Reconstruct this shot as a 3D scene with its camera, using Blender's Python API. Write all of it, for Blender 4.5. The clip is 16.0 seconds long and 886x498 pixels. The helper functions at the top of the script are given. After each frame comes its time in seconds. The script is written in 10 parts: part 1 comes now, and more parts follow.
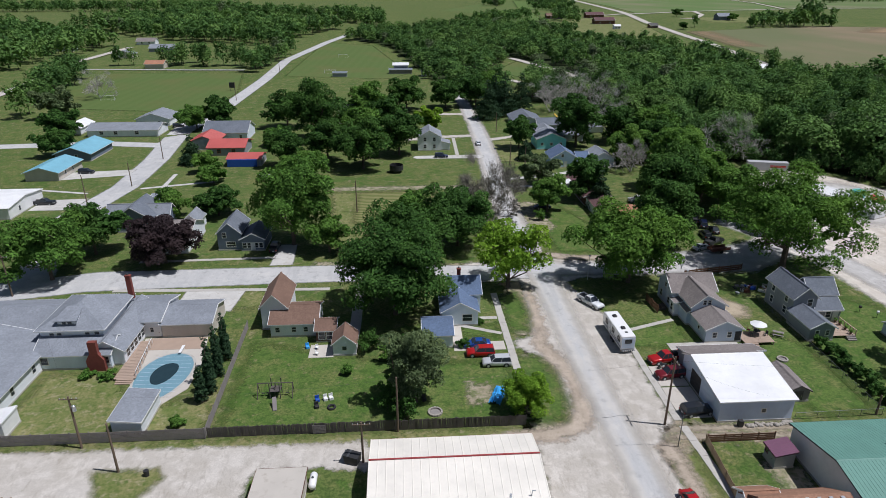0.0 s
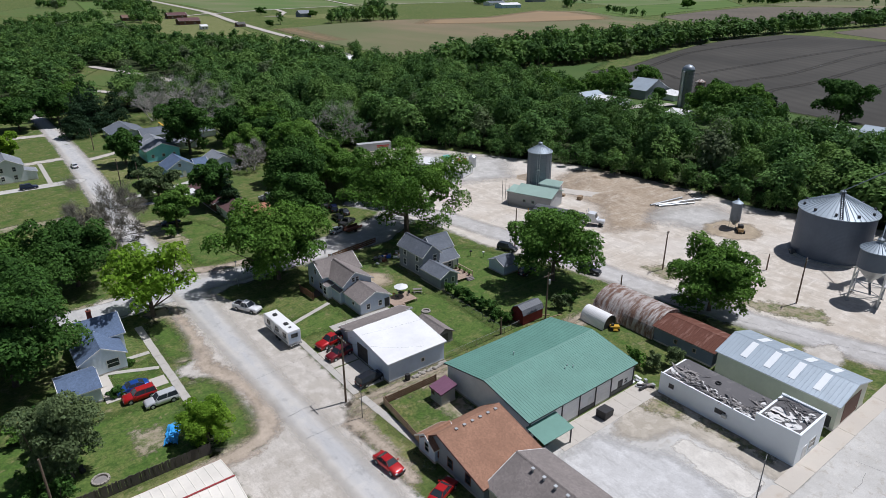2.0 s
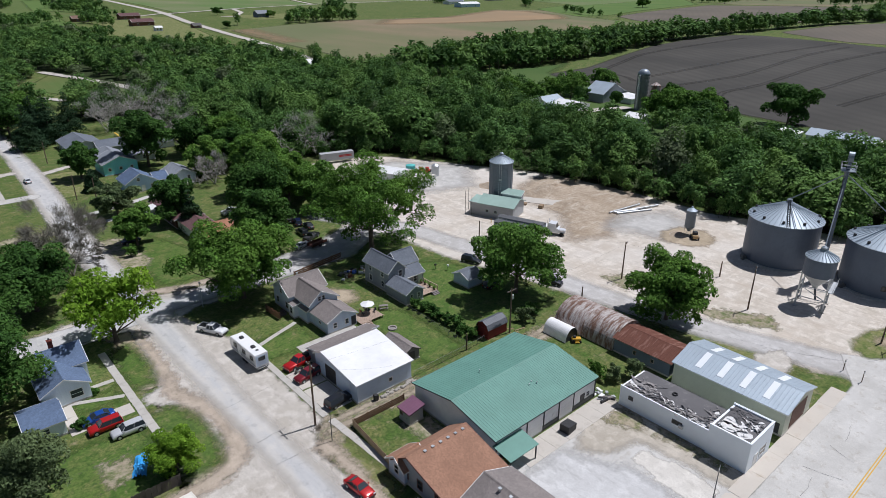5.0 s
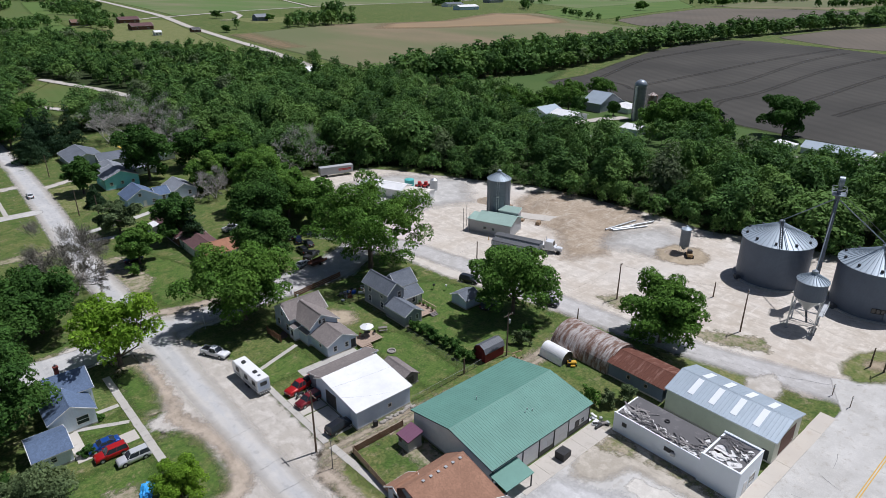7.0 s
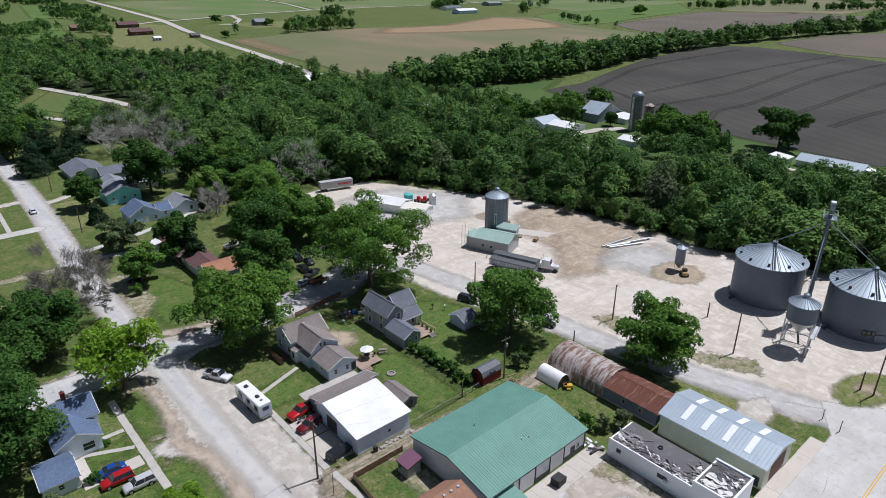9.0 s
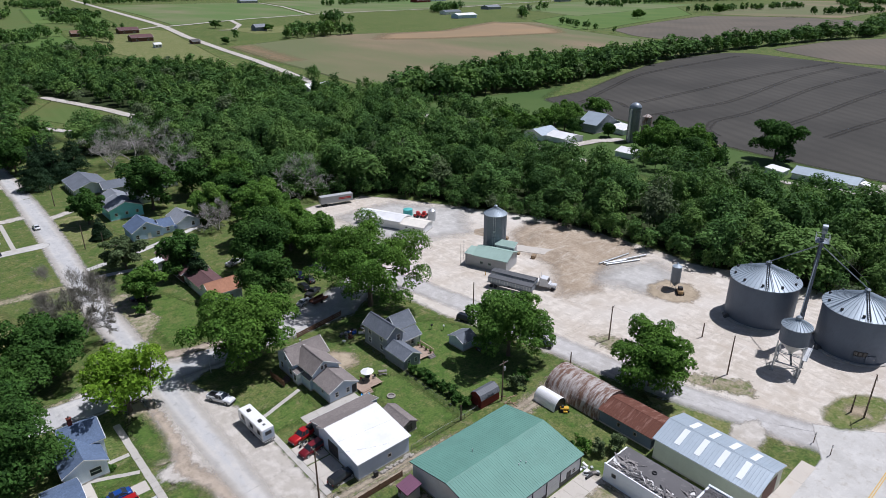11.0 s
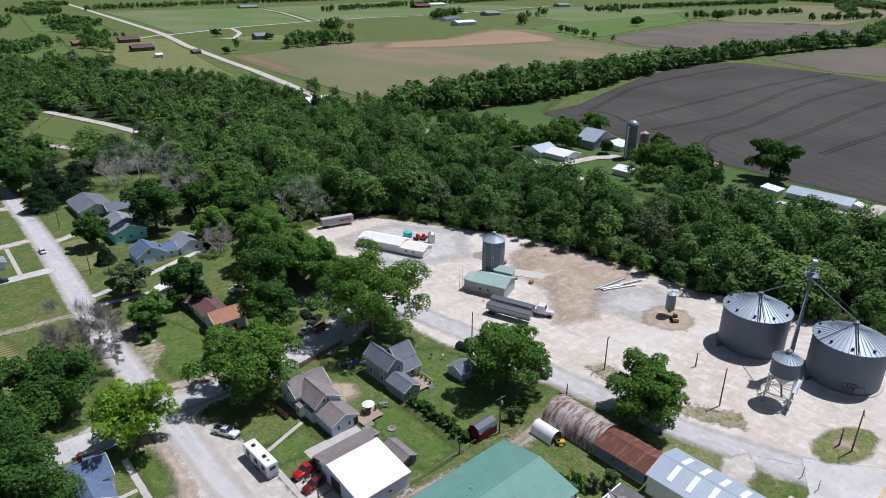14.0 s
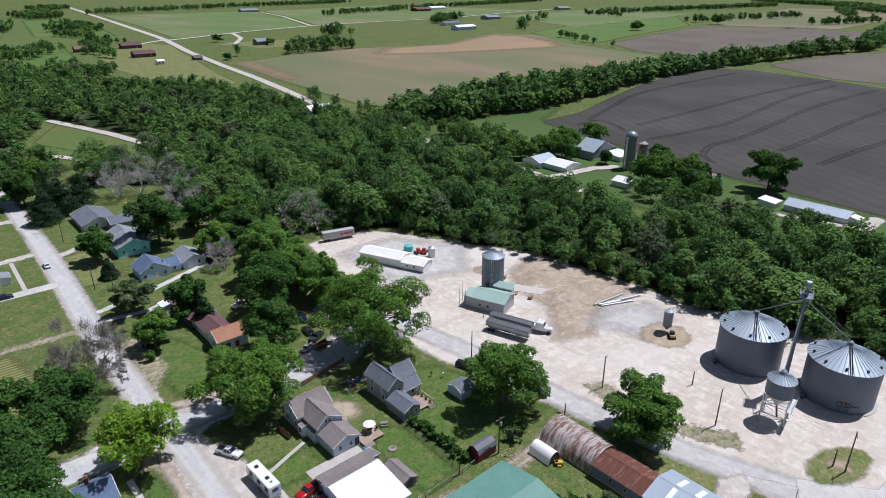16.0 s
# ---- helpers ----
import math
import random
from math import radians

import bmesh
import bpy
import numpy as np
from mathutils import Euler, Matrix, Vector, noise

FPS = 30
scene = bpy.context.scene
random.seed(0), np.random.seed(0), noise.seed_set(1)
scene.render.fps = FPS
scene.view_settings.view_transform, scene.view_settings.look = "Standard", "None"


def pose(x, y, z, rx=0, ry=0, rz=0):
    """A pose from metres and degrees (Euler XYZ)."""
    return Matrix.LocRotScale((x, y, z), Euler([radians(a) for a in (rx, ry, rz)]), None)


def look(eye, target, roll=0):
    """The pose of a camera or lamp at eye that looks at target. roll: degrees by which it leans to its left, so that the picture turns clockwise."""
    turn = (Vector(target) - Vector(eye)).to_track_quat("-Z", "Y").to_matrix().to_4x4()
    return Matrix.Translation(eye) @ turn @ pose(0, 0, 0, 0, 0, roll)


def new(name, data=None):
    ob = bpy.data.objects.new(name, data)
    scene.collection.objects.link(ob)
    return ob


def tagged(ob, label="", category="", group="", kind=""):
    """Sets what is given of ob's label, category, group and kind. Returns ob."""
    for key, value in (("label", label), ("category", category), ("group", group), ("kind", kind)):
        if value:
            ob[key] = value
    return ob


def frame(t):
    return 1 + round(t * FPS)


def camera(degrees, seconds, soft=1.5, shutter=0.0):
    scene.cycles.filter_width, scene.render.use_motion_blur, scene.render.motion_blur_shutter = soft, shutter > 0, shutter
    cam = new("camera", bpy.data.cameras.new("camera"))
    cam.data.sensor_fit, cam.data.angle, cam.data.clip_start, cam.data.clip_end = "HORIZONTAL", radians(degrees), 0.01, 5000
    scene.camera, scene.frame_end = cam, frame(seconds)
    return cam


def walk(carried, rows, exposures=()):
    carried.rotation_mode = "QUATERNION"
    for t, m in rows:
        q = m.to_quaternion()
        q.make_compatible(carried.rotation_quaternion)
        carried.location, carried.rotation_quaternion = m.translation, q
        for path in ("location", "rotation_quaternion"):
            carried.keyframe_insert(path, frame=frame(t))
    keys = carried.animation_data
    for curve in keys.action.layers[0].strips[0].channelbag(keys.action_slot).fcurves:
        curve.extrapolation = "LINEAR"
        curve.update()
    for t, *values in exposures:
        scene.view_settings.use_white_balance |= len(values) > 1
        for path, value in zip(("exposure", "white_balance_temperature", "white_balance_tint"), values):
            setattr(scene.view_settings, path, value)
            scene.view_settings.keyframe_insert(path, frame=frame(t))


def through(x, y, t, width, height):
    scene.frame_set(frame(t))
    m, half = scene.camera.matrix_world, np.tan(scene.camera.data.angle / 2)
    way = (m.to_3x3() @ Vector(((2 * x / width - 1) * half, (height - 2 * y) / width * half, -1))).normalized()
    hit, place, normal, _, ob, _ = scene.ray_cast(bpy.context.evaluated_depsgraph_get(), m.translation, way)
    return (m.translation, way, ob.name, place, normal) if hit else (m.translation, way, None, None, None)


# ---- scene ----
cam = camera(70.03, 16.0, soft=0.7)

PATH = [
    (0, (0.00, 0.00, 57.96), (11.31, 183.91, -19.81), -0.03),
    (0.5, (-0.13, 0.18, 57.91), (59.71, 174.41, -19.95), -0.03),
    (1, (-0.23, 0.37, 57.87), (87.16, 162.55, -19.99), -0.03),
    (1.5, (-0.33, 0.51, 57.82), (103.16, 152.90, -20.08), -0.03),
    (2, (-0.43, 0.58, 57.78), (112.45, 146.06, -20.28), -0.03),
    (2.5, (-0.52, 0.57, 57.73), (117.66, 141.67, -20.52), -0.03),
    (3, (-0.56, 0.53, 57.68), (120.39, 139.18, -20.72), -0.03),
    (3.5, (-0.52, 0.48, 58.21), (120.44, 139.02, -20.37), -0.04),
    (4, (-0.51, 0.44, 59.41), (120.51, 138.85, -19.32), -0.01),
    (6.5, (-0.55, 0.18, 66.13), (120.80, 138.09, -12.96), 0.11),
    (7, (-0.57, 0.12, 67.47), (120.85, 137.96, -11.63), 0.12),
    (7.5, (-0.60, 0.06, 68.81), (120.89, 137.84, -10.28), 0.13),
    (8, (-0.62, -0.01, 70.15), (120.93, 137.73, -8.92), 0.13),
    (8.5, (-0.65, -0.07, 71.50), (120.97, 137.63, -7.54), 0.14),
    (9, (-0.68, -0.14, 72.84), (121.00, 137.53, -6.15), 0.14),
    (11.5, (-0.85, -0.50, 79.53), (121.11, 137.16, 0.93), 0.11),
    (12, (-0.88, -0.57, 80.87), (121.12, 137.10, 2.36), 0.11),
    (12.5, (-0.91, -0.64, 82.21), (121.13, 137.06, 3.80), 0.10),
    (13, (-0.93, -0.71, 83.54), (121.13, 137.02, 5.24), 0.09),
    (13.5, (-0.96, -0.77, 84.88), (121.13, 136.99, 6.68), 0.08),
    (14, (-0.98, -0.84, 86.21), (121.13, 136.97, 8.12), 0.07),
    (14.5, (-0.99, -0.90, 87.55), (121.13, 136.96, 9.56), 0.06),
    (15, (-1.00, -0.96, 88.88), (121.12, 136.95, 11.00), 0.05),
    (15.5, (-1.01, -1.02, 90.22), (121.11, 136.95, 12.42), 0.04),
    (16, (-1.01, -1.08, 91.25), (121.09, 136.96, 13.55), 0.03),
]
walk(cam, [(t, look(eye, target, roll)) for t, eye, target, roll in PATH],
     exposures=[(0, -0.33, 6100, 14), (3.5, -0.31, 6090, 14), (9, -0.25, 6040, 15), (16, -0.13, 5960, 17)])

# ---- daylight ----
SUN_EL, SUN_AZ = radians(65), math.atan2(0.975, -0.22)   # sun stands towards +x, a little to -y
world = bpy.data.worlds.new("sky")
scene.world = world
world.use_nodes = True
wn = world.node_tree
sky = wn.nodes.new("ShaderNodeTexSky")
sky.sky_type, sky.sun_disc = "NISHITA", False
sky.sun_elevation, sky.sun_rotation = SUN_EL, SUN_AZ
sky.air_density, sky.dust_density = 1.0, 1.2
wn.nodes["Background"].inputs["Strength"].default_value = 0.052
wn.links.new(sky.outputs[0], wn.nodes["Background"].inputs["Color"])
sun = new("sun", bpy.data.lights.new("sun", "SUN"))
sun.data.energy, sun.data.angle, sun.data.color = 4.8, radians(0.6), (1.0, 0.985, 0.965)
SUN_DIR = Vector((0.975 * math.cos(SUN_EL), -0.22 * math.cos(SUN_EL), math.sin(SUN_EL)))
sun.matrix_world = look(SUN_DIR * 500, (0, 0, 0))
scene.view_settings.exposure = 0.0


# ---- materials ----
class Nodes:
    """A short way to write a node material."""

    def __init__(self, name):
        self.m = bpy.data.materials.new(name)
        self.m.use_nodes = True
        self.t = self.m.node_tree
        self.b = self.t.nodes["Principled BSDF"]
        self.out = self.t.nodes["Material Output"]
        self.geo = self.t.nodes.new("ShaderNodeNewGeometry")
        self.pos = self.geo.outputs["Position"]

    def put(self, socket, value):
        if isinstance(value, bpy.types.NodeSocket):
            self.t.links.new(value, socket)
        elif isinstance(value, tuple) and len(value) == 3 and socket.type == "RGBA":
            socket.default_value = (*value, 1)
        else:
            socket.default_value = value

    def noise(self, scale, detail=3.0, rough=0.55, stretch=None, seed=0.0):
        n = self.t.nodes.new("ShaderNodeTexNoise")
        v = self.pos
        if stretch or seed:
            mp = self.t.nodes.new("ShaderNodeMapping")
            self.t.links.new(v, mp.inputs["Vector"])
            mp.inputs["Location"].default_value = (seed, seed * 1.7, 0)
            if stretch:
                mp.inputs["Rotation"].default_value = (0, 0, stretch[3] if len(stretch) > 3 else 0)
                mp.inputs["Scale"].default_value = stretch[:3]
            v = mp.outputs[0]
        self.t.links.new(v, n.inputs["Vector"])
        n.inputs["Scale"].default_value, n.inputs["Detail"].default_value, n.inputs["Roughness"].default_value = scale, detail, rough
        return n.outputs[0]

    def ramp(self, fac, stops):
        r = self.t.nodes.new("ShaderNodeValToRGB")
        self.put(r.inputs[0], fac)
        e = r.color_ramp.elements
        while len(e) < len(stops):
            e.new(0.5)
        for k, (p, c) in zip(e, stops):
            k.position, k.color = p, (*c, 1) if isinstance(c, tuple) else (c, c, c, 1)
        return r.outputs[0]

    def mix(self, fac, a, b, blend="MIX"):
        n = self.t.nodes.new("ShaderNodeMix")
        n.data_type, n.blend_type = "RGBA", blend
        self.put(n.inputs[0], fac), self.put(n.inputs[6], a), self.put(n.inputs[7], b)
        return n.outputs[2]

    def calc(self, op, a, b=0.0, clamp=False):
        n = self.t.nodes.new("ShaderNodeMath")
        n.operation, n.use_clamp = op, clamp
        self.put(n.inputs[0], a), self.put(n.inputs[1], b)
        return n.outputs[0]

    def remap(self, v, a, b, c=0.0, d=1.0):
        n = self.t.nodes.new("ShaderNodeMapRange")
        self.put(n.inputs[0], v)
        for k, q in zip((1, 2, 3, 4), (a, b, c, d)):
            n.inputs[k].default_value = q
        return n.outputs[0]

    def attr(self, name):
        n = self.t.nodes.new("ShaderNodeAttribute")
        n.attribute_name = name
        return n.outputs["Fac"]

    def wave(self, scale, rot=0.0, axis="X", distort=0.0, profile="SIN"):
        mp = self.t.nodes.new("ShaderNodeMapping")
        self.t.links.new(self.pos, mp.inputs["Vector"])
        mp.inputs["Rotation"].default_value = (0, 0, rot)
        n = self.t.nodes.new("ShaderNodeTexWave")
        n.bands_direction, n.wave_profile = axis, profile
        self.t.links.new(mp.outputs[0], n.inputs["Vector"])
        n.inputs["Scale"].default_value, n.inputs["Distortion"].default_value = scale, distort
        n.inputs["Detail"].default_value, n.inputs["Detail Scale"].default_value = 2.0, 0.6
        return n.outputs["Fac"]

    def rand(self):
        return self.t.nodes.new("ShaderNodeObjectInfo").outputs["Random"]

    def island(self):
        return self.geo.outputs["Random Per Island"]

    def bump(self, height, strength=0.3, distance=0.05):
        n = self.t.nodes.new("ShaderNodeBump")
        n.inputs["Strength"].default_value, n.inputs["Distance"].default_value = strength, distance
        self.put(n.inputs["Height"], height)
        self.t.links.new(n.outputs[0], self.b.inputs["Normal"])

    def done(self, color, rough=0.8, metal=0.0, spec=0.4):
        self.put(self.b.inputs["Base Color"], color)
        self.put(self.b.inputs["Roughness"], rough)
        self.put(self.b.inputs["Metallic"], metal)
        self.put(self.b.inputs["Specular IOR Level"], spec)
        return self.m


def plain(name, col, rough=0.7, metal=0.0, vary=0.18, scale=0.8, grain=9.0, bump=0.15, dirt=None, spec=0.4):
    """Paint, board, metal or cloth: a base colour with stains and grain at two scales."""
    n = Nodes(name)
    dark = tuple(v * (1 - vary) for v in col)
    light = tuple(min(1, v * (1 + vary * 0.6)) for v in col)
    c = n.mix(n.noise(scale, 4), dark, light)
    g = n.noise(grain, 2)
    c = n.mix(0.25, c, n.mix(g, dark, light))
    if dirt:
        c = n.mix(n.remap(n.noise(scale * 1.9, 5, 0.65, seed=13.0), 0.55, 0.72, 0, 0.75), c, dirt)
    n.bump(g, bump, 0.02)
    return n.done(c, n.remap(n.noise(scale * 2, 2), 0.3, 0.7, rough * 0.85, min(1, rough * 1.15)), metal, spec)


def grass_colour(n):
    big, mid, fine = n.noise(0.03, 4, 0.6), n.noise(0.2, 6, 0.66, seed=7.0), n.noise(2.3, 5, 0.72, seed=3.0)
    c = n.mix(n.remap(big, 0.35, 0.65), (0.088, 0.142, 0.034), (0.142, 0.178, 0.052))
    c = n.mix(n.remap(mid, 0.44, 0.62, 0, 0.8), c, (0.220, 0.208, 0.080))
    c = n.mix(n.remap(n.noise(0.9, 4, 0.62, seed=51.0), 0.50, 0.64, 0, 0.7), c, (0.048, 0.092, 0.020))
    c = n.mix(n.remap(n.noise(0.5, 5, 0.66, seed=31.0), 0.55, 0.66, 0, 0.8), c, (0.300, 0.255, 0.150))
    c = n.mix(n.remap(n.noise(0.33, 5, 0.64, seed=77.0), 0.55, 0.66, 0, 0.7), c, (0.066, 0.148, 0.022))
    return n.mix(n.remap(fine, 0.42, 0.60, 0, 0.75), c, (0.046, 0.080, 0.020)), fine


def grass_material():
    n = Nodes("grass")
    c, fine = grass_colour(n)
    n.bump(fine, 0.5, 0.1)
    return n.done(c, 0.95, 0, 0.15)


def zone_material(name, surface, ragged=0.8, soft=0.5, rough=0.9, grain=0.55):
    """A spread surface whose rim breaks up over what lies under it; "inset" is the distance in from the rim."""
    n = Nodes(name)
    c, h = surface(n)
    d = n.calc("ADD", n.attr("inset"), n.calc("MULTIPLY", n.calc("SUBTRACT", n.noise(grain, 7, 0.7, seed=5.0), 0.5), ragged * 5.0))
    mask = n.remap(d, -soft, soft)
    n.bump(h, 0.35, 0.05)
    n.done(c, rough, 0, 0.2)
    clear = n.t.nodes.new("ShaderNodeBsdfTransparent")
    mx = n.t.nodes.new("ShaderNodeMixShader")
    n.t.links.new(mask, mx.inputs[0])
    n.t.links.new(clear.outputs[0], mx.inputs[1])
    n.t.links.new(n.b.outputs[0], mx.inputs[2])
    n.t.links.new(mx.outputs[0], n.out.inputs[0])
    return n.m


def gravel_surface(tint=(0.50, 0.46, 0.395), dark=(0.36, 0.325, 0.27), weeds=0.0):
    def make(n):
        c = n.mix(n.remap(n.noise(0.07, 6, 0.66), 0.35, 0.68), tint, dark)
        c = n.mix(n.remap(n.noise(0.45, 5, 0.64, seed=9.0), 0.46, 0.62, 0, 0.75), c, tuple(v * 1.18 for v in tint))
        c = n.mix(n.remap(n.noise(0.8, 7, 0.8, stretch=(1.0, 0.3, 1.0, 0.1), seed=29.0), 0.52, 0.64, 0, 0.6), c, tuple(v * 0.78 for v in dark))
        fine = n.noise(5.0, 5, 0.78)
        c = n.mix(n.remap(fine, 0.40, 0.66, 0, 0.4), c, tuple(v * 0.66 for v in dark))
        if weeds:
            c = n.mix(n.remap(n.noise(0.9, 6, 0.7, seed=21.0), 0.62, 0.72, 0, weeds), c, (0.12, 0.135, 0.04))
        return c, fine
    return make


def lot_surface(n):
    """Dusty gravel driven over in sweeping tracks, darker and tan where it is damp or trodden."""
    c, fine = gravel_surface((0.64, 0.59, 0.52), (0.49, 0.43, 0.35))(n)
    c = n.mix(n.remap(n.noise(0.10, 7, 0.7, stretch=(1.0, 0.4, 1.0, -0.5), seed=63.0), 0.5, 0.64, 0, 0.6), c, (0.49, 0.42, 0.34))
    c = n.mix(n.remap(n.noise(0.25, 7, 0.76, stretch=(1.0, 0.22, 1.0, 0.4), seed=33.0), 0.52, 0.66, 0, 0.75), c, (0.46, 0.395, 0.32))
    c = n.mix(n.remap(n.noise(0.8, 7, 0.8, stretch=(1.0, 0.12, 1.0, 1.1), seed=71.0), 0.56, 0.66, 0, 0.6), c, (0.42, 0.355, 0.28))
    c = n.mix(n.remap(n.noise(0.6, 7, 0.8, stretch=(0.15, 1.0, 1.0, 0.3), seed=91.0), 0.56, 0.68, 0, 0.6), c, (0.74, 0.70, 0.64))
    c = n.mix(n.remap(n.noise(1.7, 6, 0.8, seed=23.0), 0.60, 0.70, 0, 0.55), c, (0.33, 0.285, 0.225))
    return n.mix(n.remap(n.noise(0.035, 4, seed=3.0), 0.5, 0.68, 0, 0.55), c, (0.66, 0.63, 0.58)), fine


def street_surface(n):
    """Old grey seal: patches, streaks along it, thin loose stones and dark mended seams."""
    c = n.mix(n.remap(n.noise(0.09, 4), 0.35, 0.7), (0.50, 0.50, 0.49), (0.57, 0.56, 0.54))
    c = n.mix(n.remap(n.noise(0.35, 6, 0.74, stretch=(1.0, 0.14, 1.0)), 0.47, 0.70, 0, 0.7), c, (0.385, 0.385, 0.38))
    c = n.mix(n.remap(n.noise(0.6, 5, 0.66, seed=4.0), 0.54, 0.64, 0, 0.6), c, (0.33, 0.325, 0.315))
    c = n.mix(n.remap(n.noise(0.22, 6, 0.7, seed=58.0), 0.53, 0.63, 0, 0.7), c, (0.64, 0.62, 0.58))
    fine = n.noise(7.0, 4, 0.75)
    return n.mix(n.remap(fine, 0.3, 0.7, 0, 0.3), c, (0.27, 0.265, 0.255)), fine


def rimmed_street_surface(n):
    """Grey seal worn down the middle, thin loose gravel and tan dust towards the rim."""
    c, fine = street_surface(n)
    edge = n.calc("ADD", n.attr("inset"), n.calc("MULTIPLY", n.calc("SUBTRACT", n.noise(0.22, 6, 0.7, stretch=(1.0, 0.35, 1.0), seed=19.0), 0.5), 6.0))
    c = n.mix(n.remap(edge, 1.9, 0.1, 0, 0.8), c, (0.55, 0.515, 0.455))
    streak = n.noise(0.5, 6, 0.75, stretch=(1.0, 0.1, 1.0), seed=27.0)
    return n.mix(n.remap(streak, 0.55, 0.7, 0, 0.5), c, (0.58, 0.565, 0.535)), fine


def worn_surface(n):
    """Trodden verge: tan dirt and thin grass in one another."""
    g, fine = grass_colour(n)
    c = n.mix(n.remap(n.noise(0.15, 5, 0.6), 0.35, 0.65), (0.42, 0.36, 0.275), (0.31, 0.26, 0.185))
    c = n.mix(n.remap(n.noise(0.6, 7, 0.75, seed=21.0), 0.42, 0.6, 0, 0.9), c, g)
    return c, fine


def concrete_surface(n):
    """Weathered slabs: pale and tan stains, dark spots, fine grit."""
    c = n.mix(n.remap(n.noise(0.16, 6, 0.66), 0.35, 0.65), (0.60, 0.585, 0.55), (0.475, 0.46, 0.425))
    c = n.mix(n.remap(n.noise(0.4, 7, 0.76, seed=66.0), 0.54, 0.66, 0, 0.6), c, (0.66, 0.635, 0.585))
    c = n.mix(n.remap(n.noise(0.7, 6, 0.7, seed=15.0), 0.55, 0.65, 0, 0.65), c, (0.40, 0.365, 0.31))
    fine = n.noise(6.0, 4, 0.75)
    return n.mix(n.remap(fine, 0.4, 0.75, 0, 0.3), c, (0.28, 0.265, 0.235)), fine


def soil_surface(a, b, rows=0.0, turn=0.0, green=None):
    def make(n):
        c = n.mix(n.remap(n.noise(0.012, 5, 0.6), 0.35, 0.68), a, b)
        if green:
            c = n.mix(n.remap(n.noise(0.009, 4, 0.5, stretch=(1.0, 0.35, 1.0, turn), seed=2.0), 0.36, 0.58), c, green)
        if rows:
            w = n.wave(rows, turn, "X", 1.2)
            c = n.mix(n.remap(w, 0.25, 1.0, 0, 0.28), c, tuple(v * 0.72 for v in a))
        fine = n.noise(0.9, 6, 0.75)
        return n.mix(n.remap(fine, 0.35, 0.7, 0, 0.25), c, tuple(v * 0.65 for v in a)), fine
    return make


def hay_surface(n):
    w = n.wave(0.23, radians(90), "X", 2.5)
    c = n.mix(n.remap(w, 0.3, 0.8), (0.11, 0.135, 0.035), (0.27, 0.25, 0.115))
    fine = n.noise(3.0, 5, 0.7)
    return n.mix(n.remap(fine, 0.4, 0.7, 0, 0.5), c, (0.08, 0.11, 0.028)), fine


def mown_surface(n):
    w = n.wave(0.05, radians(4), "X", 1.0)
    c = n.mix(n.remap(w, 0.2, 0.8), (0.098, 0.146, 0.040), (0.106, 0.153, 0.044))
    c = n.mix(n.remap(n.noise(0.03, 4), 0.45, 0.7, 0, 0.7), c, (0.14, 0.14, 0.05))
    fine = n.noise(1.5, 5, 0.7)
    return n.mix(n.remap(fine, 0.4, 0.7, 0, 0.3), c, (0.06, 0.095, 0.02)), fine


def lush_surface(n):
    c = n.mix(n.remap(n.noise(0.1, 4), 0.35, 0.65), (0.080, 0.152, 0.026), (0.130, 0.188, 0.044))
    c = n.mix(n.remap(n.noise(0.3, 5, 0.64, seed=11.0), 0.48, 0.62, 0, 0.8), c, (0.190, 0.200, 0.068))
    c = n.mix(n.remap(n.noise(0.8, 4, 0.62, seed=44.0), 0.50, 0.63, 0, 0.75), c, (0.042, 0.096, 0.016))
    c = n.mix(n.remap(n.noise(0.7, 5, 0.68, seed=61.0), 0.57, 0.67, 0, 0.75), c, (0.265, 0.230, 0.115))
    fine = n.noise(2.5, 5, 0.75)
    return n.mix(n.remap(fine, 0.42, 0.58, 0, 0.7), c, (0.046, 0.084, 0.018)), fine


def dry_surface(n):
    c = n.mix(n.remap(n.noise(0.22, 5, 0.65), 0.35, 0.68), (0.138, 0.172, 0.050), (0.270, 0.240, 0.112))
    fine = n.noise(2.0, 6, 0.75)
    c = n.mix(n.remap(n.noise(0.7, 5, 0.66, seed=12.0), 0.53, 0.65, 0, 0.8), c, (0.350, 0.300, 0.190))
    c = n.mix(n.remap(n.noise(0.9, 4, 0.62, seed=45.0), 0.52, 0.64, 0, 0.7), c, (0.070, 0.115, 0.024))
    return n.mix(n.remap(fine, 0.44, 0.62, 0, 0.65), c, (0.070, 0.115, 0.020)), fine


def dirt_surface(n):
    """Churned dirt: ruts, scrapes and clods at several sizes."""
    c = n.mix(n.remap(n.noise(0.10, 7, 0.72), 0.36, 0.64), (0.50, 0.42, 0.325), (0.335, 0.262, 0.185))
    c = n.mix(n.remap(n.noise(0.55, 7, 0.78, stretch=(1.0, 0.22, 1.0, 0.55), seed=14.0), 0.50, 0.64, 0, 0.75), c, (0.265, 0.205, 0.145))
    c = n.mix(n.remap(n.noise(0.45, 7, 0.78, stretch=(0.25, 1.0, 1.0, 0.9), seed=38.0), 0.52, 0.64, 0, 0.7), c, (0.60, 0.535, 0.445))
    fine = n.noise(1.6, 7, 0.8)
    return n.mix(n.remap(fine, 0.46, 0.62, 0, 0.55), c, (0.245, 0.185, 0.130)), fine


